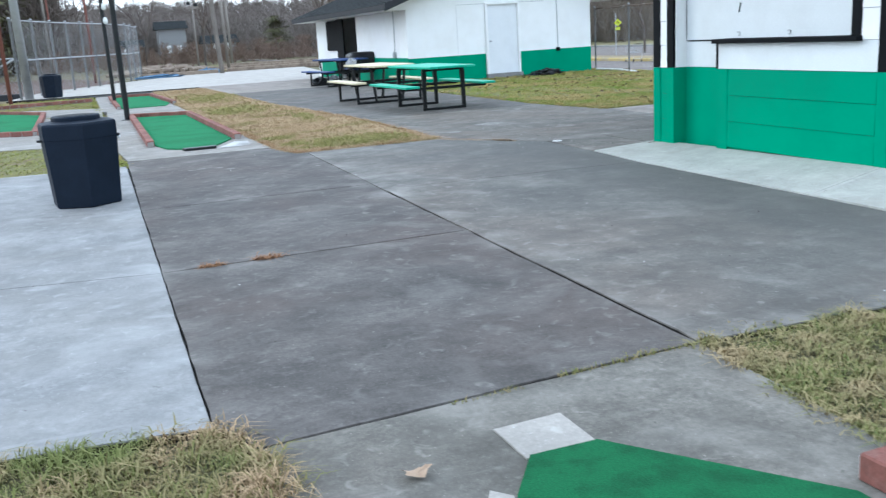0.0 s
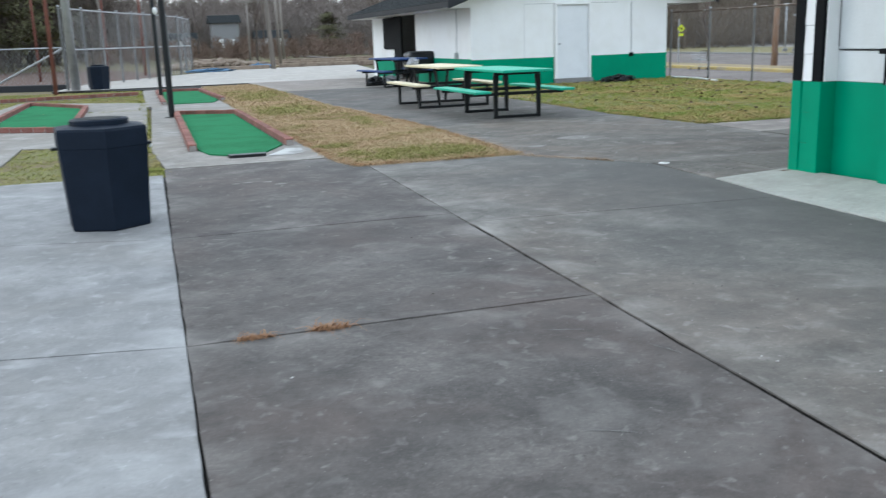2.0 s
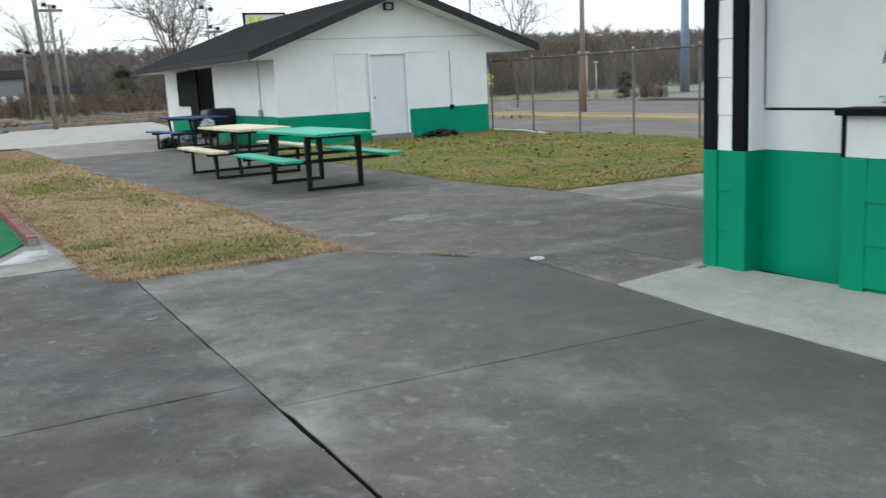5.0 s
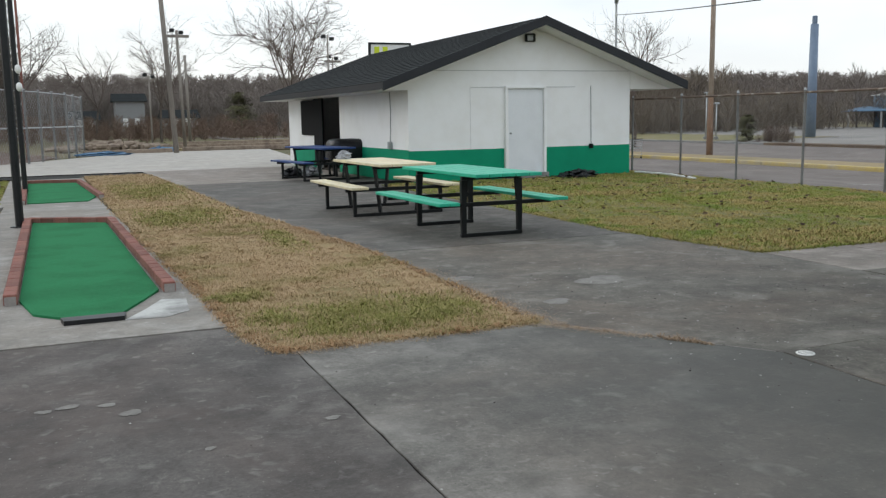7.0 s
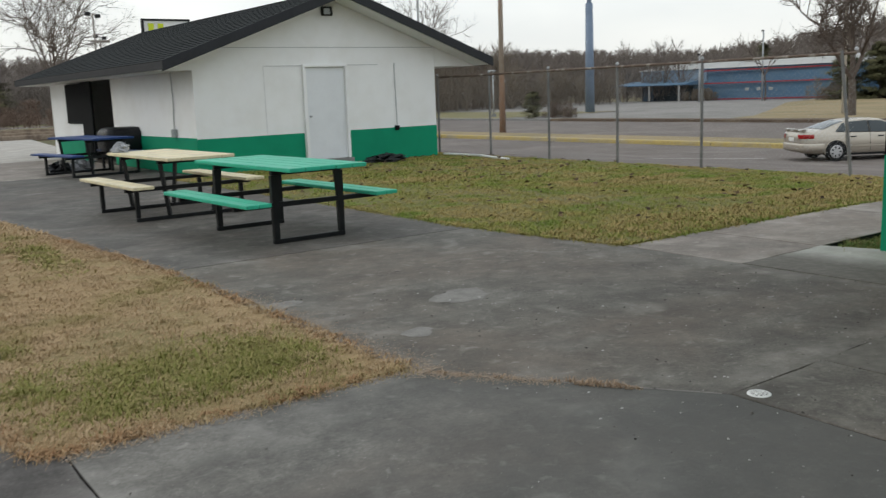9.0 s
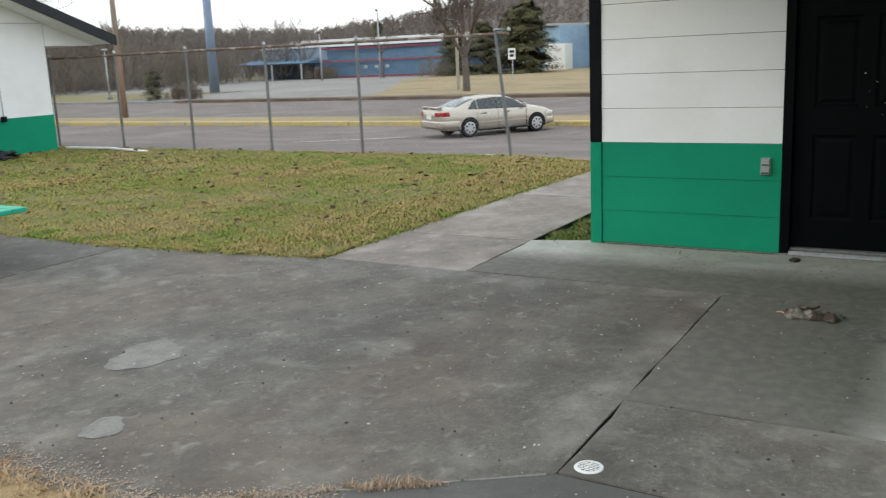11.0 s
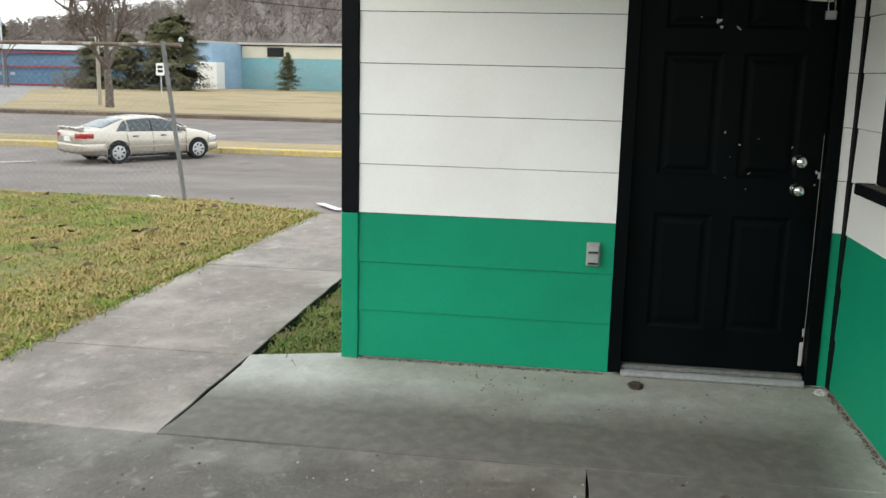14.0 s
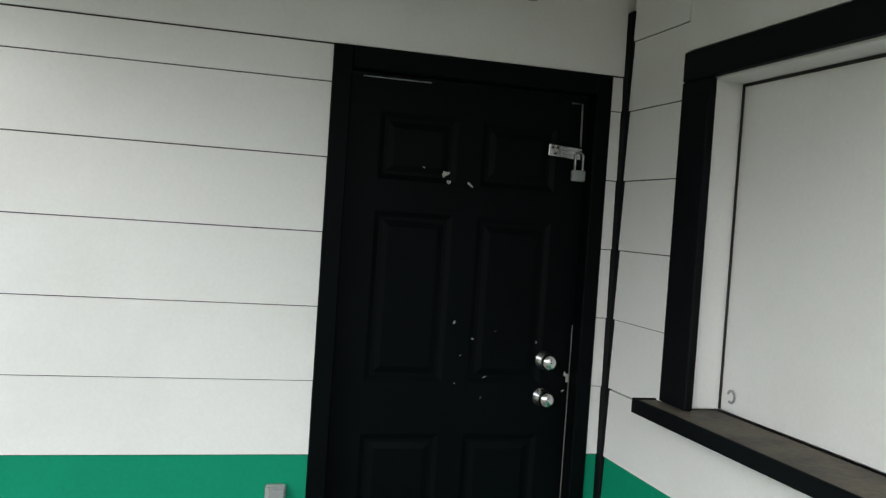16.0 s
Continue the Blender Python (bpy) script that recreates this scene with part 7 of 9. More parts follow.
# woods behind the houses of the field, with distance haze put into their colour
spots = [(x, y, 0.0, h) for x, y, h in zip(hr.uniform(-16, 36, 380), hr.uniform(137, 165, 380), hr.uniform(4.0, 7.0, 380))]
HAZYWOOD = foliage("hazy_winter_wood", [(0.130, 0.108, 0.096), (0.175, 0.150, 0.135), (0.215, 0.188, 0.170), (0.135, 0.124, 0.098)])
wood("field_edge_woods", spots, HAZYWOOD, "dark leafless wood behind the small houses", 80, spread=0.34, width=0.06, twig=0.08, low=0.0)
# reddish brush
BRUSH = foliage("dry_brush", [(0.12, 0.080, 0.062), (0.18, 0.125, 0.098), (0.24, 0.175, 0.140), (0.13, 0.108, 0.075)])
spots = [(x, y, 0.0, h) for x, y, h in zip(hr.uniform(-4, 19, 300), hr.uniform(72, 96, 300), 0.7 + 1.6 * hr.random(300) ** 1.5)]
wood("dry_brush", spots, BRUSH, "reddish-brown dry brush at the field edge", 130, spread=0.55, width=0.04, twig=0.11, low=0.0)


# ---- poles ----
def pole(name, x, y, h, r, mat, label, lean=(0, 0), z=None, arm=None, lamp=0):
    z = drop(x) if z is None else z
    t = thing(name, (x, y, z), label, "pole")
    top = Vector((x + lean[0] * h, y + lean[1] * h, z + h))
    part("shaft", tube([(x, y, z - 0.2), top], r, 12, r2=r * 0.75), mat, t, smooth=True)
    if arm:
        part("crossarm", box((top.x - arm, top.y - 0.05, top.z - 0.35), (top.x + arm, top.y + 0.05, top.z - 0.22), 0.01), mat, t)
    for k in range(lamp):
        s = -0.22 + 0.44 * k if lamp > 1 else -0.2
        part("floodlight", box((top.x + s - 0.13, top.y - 0.16, top.z - 0.10 * (1 + k)), (top.x + s + 0.10, top.y + 0.05, top.z + 0.08 - 0.10 * k), 0.03), STEEL, t)
    return t


BLUEPOLE = material("blue_grey_pole_paint", (0.17, 0.22, 0.30), 0.5, 0.2, var=0.12, scale=2)
PALEPOLE = material("bleached_pole_wood", (0.56, 0.52, 0.46), 0.85, var=0.25, scale=2, fine=20, stretch=(1, 1, 0.2))
GREYPOLE = material("weathered_grey_pole", (0.24, 0.215, 0.19), 0.85, var=0.25, scale=2, fine=20, stretch=(1, 1, 0.2))
BLEACHED = material("bleached_pole_wood", (0.40, 0.34, 0.285), 0.85, var=0.25, scale=2, fine=20, second=(0.30, 0.22, 0.165), stretch=(1, 1, 0.2))
road_pole = pole("utility_pole", 31.3, 42.4, 3.0, 0.17, WOOD_POLE, "tall wooden utility pole by the road, brown below and bleached above", (0.005, 0.0))
part("upper_shaft", tube([(31.315, 42.4, drop(31.3) + 2.995), (31.36, 42.4, 11.2)], 0.1275, 12, r2=0.105), BLEACHED, road_pole, "bleached grey upper shaft", smooth=True)
pole("steel_pole", 58.5, 63.0, 9.1, 0.42, BLUEPOLE, "thick blue-grey steel pole beyond the road")
part("cap", tube([(58.5, 63.0, 8.2), (58.5, 63.0, 8.9)], 0.2, 10), BLUEPOLE, bpy.data.objects["steel_pole"])
pole("utility_pole", 6.45, 48.2, 10.0, 0.12, GREYPOLE, "weathered grey pole leaning over the court", (-0.045, 0.0), 0.0)
pole("utility_pole", 7.6, 54.0, 5.9, 0.09, GREYPOLE, "weathered pole with a crossarm and lamps", (-0.02, 0.0), 0.0, 0.6, 2)
pole("floodlight_pole", 14.7, 52.0, 5.55, 0.055, GREYPOLE, "floodlight pole behind the snack building", (0, 0), 0.0, None, 2)
pole("floodlight_pole", 17.3, 60.0, 5.1, 0.055, GREYPOLE, "floodlight pole behind the snack building", (0, 0), 0.0, 0.5, 2)
pole("floodlight_pole", -2.2, 68.0, 9.0, 0.1, GREYPOLE, "tall floodlight pole past the cages", (0, 0), 0.0, 0.5, 2)
pole("floodlight_pole", 6.8, 62.0, 4.1, 0.06, GREYPOLE, "short lamp pole in the field", (0, 0), 0.0, 0.4, 2)
pole("utility_pole", 9.5, 66.0, 5.5, 0.10, GREYPOLE, "weathered pole in the field", (-0.01, 0), 0.0)
pole("street_lamp", 88.0, 66.4, 7.4, 0.10, GALV, "galvanised street lamp before the blue building", (0, 0), None, None, 1)
pole("street_lamp", 84.0, 71.5, 5.2, 0.10, GALV, "galvanised street lamp before the blue building", (0, 0), None, None, 1)
for y_, h_ in ((64.8, 3.7), (63.6, 2.85)):
    lamp_ = pole("street_lamp", 49.35, y_, h_, 0.06, GALV, "pale street lamp with a small head across the road")
    part("head", box((49.15, y_ - 0.14, drop(49) + h_ - 0.02), (49.55, y_ + 0.14, drop(49) + h_ + 0.12), 0.04), GALV, lamp_)
    part("foot", lathe([(0.20, -0.05), (0.20, 0.30), (0.16, 0.34)], 12, m=Matrix.Translation((49.35, y_, drop(49)))), LIGHT_CONC, lamp_, "concrete foot")
pole("utility_pole", 53.0, 37.0, 11.0, 0.11, PALEPOLE, "pale utility pole beside the bare tree")
pole("pylon_mast", -1.7, 33.2, 9.0, 0.14, GALV, "tall galvanised corner pole of the batting cage", (-0.01, 0), 0.0)
REDPOLE = material("faded_red_pole", (0.185, 0.072, 0.055), 0.7, var=0.3, scale=3, second=(0.18, 0.08, 0.06))
for x, y in ((-2.1, 31.0), (-3.8, 44.0), (-6.5, 50.0), (-9.5, 46.0), (-12.5, 52.0), (-16.0, 50.0), (0.4, 47.0), (-1.5, 55.0)):
    pole("net_pole", x, y, 8.0, 0.06, REDPOLE, "faded red netting pole of the batting cages", (0, 0), 0.0)
for x0, y0, x1, y1, z in ((-12.5, 52.0, -3.8, 44.0, 3.6), (-16.0, 50.0, -9.5, 46.0, 2.9), (-9.5, 46.0, -3.8, 44.0, 4.4)):
    rail = part("net_cable", tube([(x0, y0, z), (x1, y1, z)], 0.035, 6), REDPOLE)
    tagged(rail, "faded red rail between netting poles", "rail")
mast = spart("service_mast", tube([(13.15, 23.62, 2.70), (13.15, 23.62, 3.88)], 0.025, 10), GALV, "galvanised service mast on the roof")
part("weatherhead", tube([(13.15, 23.62, 3.84), (13.12, 23.56, 3.93), (13.08, 23.50, 3.88)], 0.045, 8), GREYPAINT, mast, "bent weatherhead")
part("insulator", lathe([(0.03, -0.04), (0.035, 0.0), (0.03, 0.04)], 10, m=Matrix.Translation((13.12, 23.58, 3.57))), WHITEPLASTIC, mast, "white insulator")
w = thing("overhead_wire", (13.12, 23.58, 3.57), "slack service cable from the snack building mast to the kiosk", "wire")
part("strand", tube([(13.12 - 7.42 * u, 23.55 - 14.68 * u, 3.57 - 1.50 * u - 0.14 * u * (1 - u)) for u in np.linspace(0, 1, 22)], 0.007, 5), STEEL, w)
part("drip_loop", tube([(5.70, 8.87, 2.07), (5.76, 8.95, 1.99), (5.82, 8.86, 2.06)], 0.006, 5), STEEL, w, "short drooping end of the cable")

w2 = thing("overhead_wire", (70.0, 40.4, 6.2), "thin dark wire sagging across the foot of the hill", "wire")
part("strand", tube([(70.0, 46.0 - 34.0 * u, 7.6 - 4.2 * u + 1.5 * u * u) for u in np.linspace(0, 1, 12)], 0.03, 4), STEEL, w2)

# a stray shopping cart by the kerb
cart = thing("wire_cart", (28.2, 44.5, -0.86), "grey wire shopping cart abandoned by the kerb", "cart")
cx_, cy_, cz_ = 28.2, 44.5, -0.862
for i in range(9):
    f_ = i / 8
    part("basket_wire", tube([(cx_ - 0.28 + 0.56 * f_, cy_ - 0.45, cz_ + 0.95), (cx_ - 0.24 + 0.48 * f_, cy_ - 0.40, cz_ + 0.50), (cx_ - 0.24 + 0.48 * f_, cy_ + 0.36, cz_ + 0.56), (cx_ - 0.24 + 0.48 * f_, cy_ + 0.42, cz_ + 0.85)], 0.007, 5), GALV, cart)
for i in range(4):
    z_, e_ = cz_ + 0.55 + 0.12 * i, 0.24 + 0.012 * i
    part("basket_wire", tube([(cx_ - e_, cy_ - 0.42, z_), (cx_ + e_, cy_ - 0.42, z_), (cx_ + e_, cy_ + 0.40, z_), (cx_ - e_, cy_ + 0.40, z_), (cx_ - e_, cy_ - 0.42, z_)], 0.008, 5), GALV, cart)
for e_ in (-0.25, 0.25):
    part("frame", tube([(cx_ + e_, cy_ - 0.48, cz_ + 0.98), (cx_ + e_, cy_ - 0.42, cz_ + 0.18), (cx_ + e_, cy_ + 0.40, cz_ + 0.14)], 0.013, 6), GALV, cart)
    for y_ in (-0.40, 0.38):
        part("wheel", lathe([(0.062, -0.014), (0.064, 0.014)], 12, m=Matrix.Translation((cx_ + e_, cy_ + y_, cz_ + 0.064)) @ Matrix.Rotation(radians(90), 4, "Y")), RUBBER, cart)
part("handle", tube([(cx_ - 0.27, cy_ - 0.48, cz_ + 0.98), (cx_ + 0.27, cy_ - 0.48, cz_ + 0.98)], 0.017, 8), RUBBER, cart)

# roadside sign
SIGNY = material("fluorescent_sign", (0.55, 0.62, 0.03), 0.5, var=0.05)
sg = thing("road_sign", (33.5, 55.0, -0.85), "yellow-green diamond crossing sign on a steel post", "sign")
part("post", tube([(33.5, 55.0, -0.9), (33.5, 55.0, 1.9)], 0.04, 8), GALV, sg)
part("plate", box((-0.18, -0.01, -0.18), (0.18, 0.01, 0.18), 0.003, m=Matrix.Translation((33.6, 54.9, 1.30)) @ Matrix.Rotation(radians(-30), 4, "Z") @ Matrix.Rotation(radians(45), 4, "Y")), SIGNY, sg)

part("plate", box((-0.15, -0.01, -0.09), (0.15, 0.01, 0.09), 0.003, m=Matrix.Translation((33.6, 54.9, 0.90)) @ Matrix.Rotation(radians(-30), 4, "Z")), SIGNY, sg, "small yellow-green plate under the diamond")
for dx_, dz_ in ((-0.04, 0.03), (0.05, -0.04)):
    part("symbol_bar", box((dx_ - 0.035, -0.018, dz_ - 0.06), (dx_ + 0.035, -0.0105, dz_ + 0.06), 0.002, m=Matrix.Translation((33.6, 54.9, 1.30)) @ Matrix.Rotation(radians(-30), 4, "Z")), STEEL, sg, "dark symbol")

speed_sign = thing("road_sign", (70.0, 41.4, drop(70.0)), "white rectangular road sign on a thin post", "sign")
part("post", tube([(70.0, 41.4, drop(70.0) - 0.1), (70.0, 41.4, 1.7)], 0.05, 8), GALV, speed_sign)
part("plate", box((-0.015, -0.30, -0.45), (0.015, 0.30, 0.45), 0.004, m=Matrix.Translation((69.9, 41.4, 1.3)) @ Matrix.Rotation(radians(25), 4, "Z")), WHITEPLASTIC, speed_sign)
for dz_ in (0.17, -0.14):
    part("symbol_bar", box((-0.022, -0.18, dz_ - 0.10), (-0.0155, 0.18, dz_ + 0.10), 0.002, m=Matrix.Translation((69.9, 41.4, 1.3)) @ Matrix.Rotation(radians(25), 4, "Z")), STEEL, speed_sign, "dark bar")
# ---- buildings across the road ----
BLUE = material("blue_metal_cladding", (0.085, 0.165, 0.265), 0.6, var=0.15, scale=0.3, fine=3, bump=0.2, second=(0.11, 0.19, 0.27))
TEAL = material("teal_metal_cladding", (0.18, 0.305, 0.33), 0.6, var=0.10, scale=0.3, fine=3, second=(0.15, 0.33, 0.37))
LBLUE = material("light_blue_cladding", (0.24, 0.35, 0.46), 0.6, var=0.10, scale=0.3, fine=3)
WORNBLUE = material("worn_pale_blue_cladding", (0.22, 0.31, 0.42), 0.6, var=0.15, scale=0.4, fine=3, second=(0.34, 0.40, 0.46), stretch=(1, 1, 0.3))
CREAM = material("cream_cladding", (0.52, 0.49, 0.40), 0.6, var=0.08, scale=0.3)
PALEROOF = material("pale_metal_roof", (0.36, 0.355, 0.34), 0.6, 0.0, var=0.1, scale=0.3)
REDBAND = material("red_stripe_paint", (0.30, 0.035, 0.045), 0.6, var=0.1)
ZB = -0.9
hall = thing("blue_hall", (97, 74, ZB), "long blue metal-clad hall with red stripes and a canopy", "building")
part("wall", prism([(94.2, 88.5), (97.0, 60.5), (112, 62), (109, 90)], ZB, 3.0), BLUE, hall)
b = bmesh.new()
ra, rb_, rc, rd = (93.8, 89.0), (96.6, 60.0), (105.0, 61.0), (102.0, 90.0)
vs_ = [b.verts.new((*ra, 3.0)), b.verts.new((*rb_, 3.0)), b.verts.new((*rc, 4.1)), b.verts.new((*rd, 4.1)), b.verts.new((113, 62, 3.0)), b.verts.new((110, 91, 3.0))]
b.faces.new((vs_[0], vs_[1], vs_[2], vs_[3])), b.faces.new((vs_[3], vs_[2], vs_[4], vs_[5])), b.faces.new((vs_[1], vs_[4], vs_[2])), b.faces.new((vs_[0], vs_[3], vs_[5]))
b.faces.new((vs_[0], vs_[5], vs_[4], vs_[1]))
part("roof", b, PALEROOF, hall, "pale metal roof")
for z in (-0.75, 1.15, 2.65):
    part("stripe", prism([(94.15, 79.0), (96.94, 60.5), (96.98, 60.5), (94.6, 79.0)], z, z + 0.14), REDBAND, hall, "red painted stripe")
part("wall", prism([(94.10, 88.6), (95.02, 79.0), (95.2, 79.0), (94.3, 88.6)], 1.46, 3.0), WORNBLUE, hall, "faded pale blue front section")
part("canopy", prism([(90.2, 90.0), (91.3, 79.5), (95.0, 79.8), (94.0, 90.0)], 1.15, 1.45, top=[1.25, 1.25, 1.75, 1.75]), BLUE, hall, "light blue entrance canopy")
part("entrance_recess", prism([(94.05, 86.5), (94.75, 80.9), (95.1, 80.9), (94.4, 86.5)], ZB, 1.0), material("dark_glazing", (0.03, 0.045, 0.06), 0.3, var=0.3, scale=0.5), hall, "dark glazed entrance")
for x, y in ((90.5, 89.0), (90.9, 84.5), (91.3, 80.2)):
    part("canopy_post", tube([(x, y, ZB), (x, y, 1.15)], 0.12, 8), PALEROOF, hall)
for i in range(3):
    part("wall_sign", box((95.0 + i * 0.12, 73.0 - i * 1.5, 0.25), (95.1 + i * 0.12, 73.5 - i * 1.5, 0.6), 0.02), GREYPAINT, hall, "small white notice")
spots = [(x, y, -0.8, h) for x, y, h in zip(hr.uniform(91.5, 93.3, 22), hr.uniform(75.5, 79.5, 22), hr.uniform(1.1, 1.8, 22))]
wood("hedge", spots, SCRUB, "dark leafless hedge before the blue building", 130, spread=0.5, width=0.05, twig=0.2, low=0.0)
depot = thing("teal_warehouse", (103, 42, ZB), "light blue and teal metal warehouse with a cream upper band", "building")
part("wall", prism([(99.0, 49.5), (103.5, 47.8), (112, 60), (106, 62)], ZB, 4.1), LBLUE, depot, "light blue end wall")
part("wall", prism([(103.52, 47.8), (100.5, 18.0), (118, 16), (118, 55)], ZB, 2.7), TEAL, depot, "teal lower wall")
part("wall", prism([(103.54, 47.75), (100.55, 18.05), (118, 16.1), (118, 55)], 2.702, 4.0), CREAM, depot, "cream upper band")
part("roof", prism([(98.5, 50.3), (103.2, 48.2), (100.0, 17.5), (119, 15), (119, 62), (106, 63)], 4.11, 4.35), PALEROOF, depot, "pale flat roof edge")
for y in (43.7, 27.0):
    xw = 103.5 - (47.8 - y) * 0.1
    part("window", box((xw - 0.10, y - 0.95, 2.85), (xw + 0.05, y + 0.95, 3.85), 0.02), INTERIOR, depot, "dark clerestory window")
part("loading_door", box((98.3, 48.6, ZB), (100.5, 51.0, 2.1), 0.02), WHITEPLASTIC, depot, "white loading door")
FARWALL = material("far_house_wall", (0.25, 0.25, 0.25), 0.8, var=0.1)


def far_house(x, y, w, d, h, z):
    t = thing("far_house", (x, y, z), "small grey house among the trees", "house", "far houses")
    part("wall", box((x, y, z), (x + w, y + d, z + h)), FARWALL, t)
    b = bmesh.new()
    q = [(x - 0.4, y - 0.4, z + h), (x + w + 0.4, y - 0.4, z + h), (x + w + 0.4, y + d + 0.4, z + h), (x - 0.4, y + d + 0.4, z + h), (x - 0.4, y + d / 2, z + h + 1.1), (x + w + 0.4, y + d / 2, z + h + 1.1)]
    v = [b.verts.new(p) for p in q]
    for fc in ((0, 1, 5, 4), (2, 3, 4, 5), (1, 2, 5), (3, 0, 4), (3, 2, 1, 0)):
        b.faces.new([v[i] for i in fc])
    part("roof", b, SHINGLE, t)
    for k in range(2):
        part("window", box((x + w * (0.22 + 0.4 * k), y - 0.05, z + 0.9), (x + w * (0.40 + 0.4 * k), y + 0.02, z + 2.0)), WHITEPLASTIC, t)


far_house(9.5, 134, 3.6, 5, 4.2, -0.1)
far_house(15.0, 128, 4.0, 5, 1.9, -0.1)
far_house(4.0, 131, 3.0, 5, 1.9, -0.1)

# ---- clutter round the snack building and the field ----
def lump(name, x, y, w, d, h, mat, label, category, seed, z=0.0, n=11):
    """A crumpled low heap."""
    r = np.random.default_rng(seed)
    v, f = [], []
    for j in range(n):
        for i in range(n * 2):
            a, u = i * math.pi / n, j / (n - 1)
            k = 1 + 0.22 * r.standard_normal() * (0.3 + u * (1 - u) * 3)
            rad = math.sin((1 - u) * math.pi / 2) ** 0.7 * k if j < n - 1 else 0.02
            v.append((x + math.cos(a) * rad * w / 2, y + math.sin(a) * rad * d / 2, z + h * math.sin(u * math.pi / 2) * (1 + 0.15 * r.standard_normal() * (u > 0))))
    for j in range(n - 1):
        for i in range(n * 2):
            f.append((j * n * 2 + i, j * n * 2 + (i + 1) % (n * 2), (j + 1) * n * 2 + (i + 1) % (n * 2), (j + 1) * n * 2 + i))
    return tagged(raw(name, v, f, mat), label, category)


TARP = material("black_plastic_sheet", (0.008, 0.009, 0.011), 0.35, var=0.3, scale=6, fine=30, bump=0.6, depth=0.02)
BAG = material("grey_plastic_bag", (0.35, 0.36, 0.38), 0.4, var=0.2, scale=8, fine=30, bump=0.5, depth=0.02)
lump("plastic_sheet", 12.05, 23.45, 0.95, 0.55, 0.15, TARP, "crumpled black plastic sheet by the wall", "sheet", 2)
lump("carrier_bag", 7.15, 27.9, 0.5, 0.4, 0.22, BAG, "crumpled grey plastic bag on the ground", "bag", 4)
lump("carrier_bag", 5.55, 19.85, 0.22, 0.2, 0.12, BAG, "pale plastic bag resting on the table top", "bag", 5, z=0.753)
lump("bin_bag", 6.75, 28.0, 0.5, 0.45, 0.2, TARP, "black bin bag on the ground", "bag", 6)
grill = thing("barrel_grill", (7.95, 27.5, 0), "black covered barrel grill beside the blue table", "grill")
part("cover", box((7.5, 27.1, 0.28), (8.4, 27.9, 0.90), 0.2, segs=3), TARP, grill, "black fabric cover", smooth=True)
for x in (7.6, 8.3):
    for y in (27.2, 27.8):
        part("leg", tube([(x, y, 0.0), (x, y, 0.4)], 0.03, 6), STEEL, grill)
for x0, y0, x1, y1 in ((13.9, 23.85, 13.95, 22.6), (14.0, 22.9, 13.55, 21.3)):
    d = Vector((x1 - x0, y1 - y0, 0))
    m = Matrix.Translation((x0, y0, 0.02)) @ Matrix.Rotation(math.atan2(d.y, d.x), 4, "Z")
    tagged(part("loose_board", box((0, -0.05, 0), (d.length, 0.05, 0.03), 0.004, m=m), WHITEPLASTIC), "white loose trim board lying on the grass", "board", "loose boards")
# roof sign behind the ridge
rsign = thing("roof_sign", (12.2, 36.0, 0), "black-framed signboard with yellow lettering bars beyond the roof", "sign")
part("board", box((11.55, 35.98, 3.42), (12.95, 36.02, 3.88), 0.004), WHITEPLASTIC, rsign)
for lo, hi in (((11.48, 3.36), (11.55, 3.94)), ((12.95, 3.36), (13.02, 3.94)), ((11.55, 3.88), (12.95, 3.94)), ((11.55, 3.36), (12.95, 3.42))):
    part("frame", box((lo[0], 35.95, lo[1]), (hi[0], 36.05, hi[1]), 0.004), STEEL, rsign)
for k in range(2):
    part("letter_bar", box((11.68 + k * 0.30, 35.955, 3.50), (11.86 + k * 0.30, 35.975, 3.80), 0.003), SIGNY, rsign)
for x in (11.7, 12.8):
    part("post", tube([(x, 36.0, -0.1), (x, 36.0, 3.36)], 0.05, 8), STEEL, rsign)
# log pile, blue tarp, timber rails
LOG = material("grey_brown_log", (0.27, 0.215, 0.165), 0.9, var=0.3, scale=3, fine=20, second=(0.16, 0.12, 0.095))
logs = thing("log_pile", (4.3, 56.6, 0), "scattered pile of split grey-brown logs", "logs")
lr = random.Random(8)
for i in range(70):
    x, y = lr.gauss(4.2, 1.35), lr.uniform(54.6, 57.8)
    z = 0.08 + 0.26 * lr.random() * math.exp(-((x - 4.3) / 1.2) ** 2)
    a, L = lr.uniform(0, 3.14), lr.uniform(0.4, 1.0)
    part("log", tube([(x, y, z), (x + L * math.cos(a), y + L * math.sin(a), z + lr.uniform(-0.05, 0.1))], lr.uniform(0.09, 0.16), 7), LOG, logs)
BLUETARP = material("blue_tarp", (0.10, 0.19, 0.30), 0.5, var=0.2, scale=2)
lump("blue_tarp", 3.3, 47.6, 2.2, 1.0, 0.14, BLUETARP, "crumpled pale blue tarpaulin on the court edge", "tarpaulin", 12)
lump("blue_tarp", 6.0, 50.5, 1.4, 0.8, 0.2, BLUETARP, "crumpled blue tarpaulin by the pole", "tarpaulin", 13)
for i, (x0, y0, x1, y1, z) in enumerate(((7.0, 50.5, 16.0, 50.0, 0.10), (6.6, 55.0, 17.5, 54.0, 0.12), (2.6, 49.2, 6.4, 49.4, 0.10), (8.0, 60.0, 18.0, 58.5, 0.16))):
    m = Matrix.Translation((x0, y0, 0)) @ Matrix.Rotation(math.atan2(y1 - y0, x1 - x0), 4, "Z")
    tagged(part("edging_strip", box((0, -0.1, -0.05), (math.hypot(x1 - x0, y1 - y0), 0.1, z + 0.08), 0.02, m=m), LOG), "weathered timber edging along the field", "edging", "timber edging")
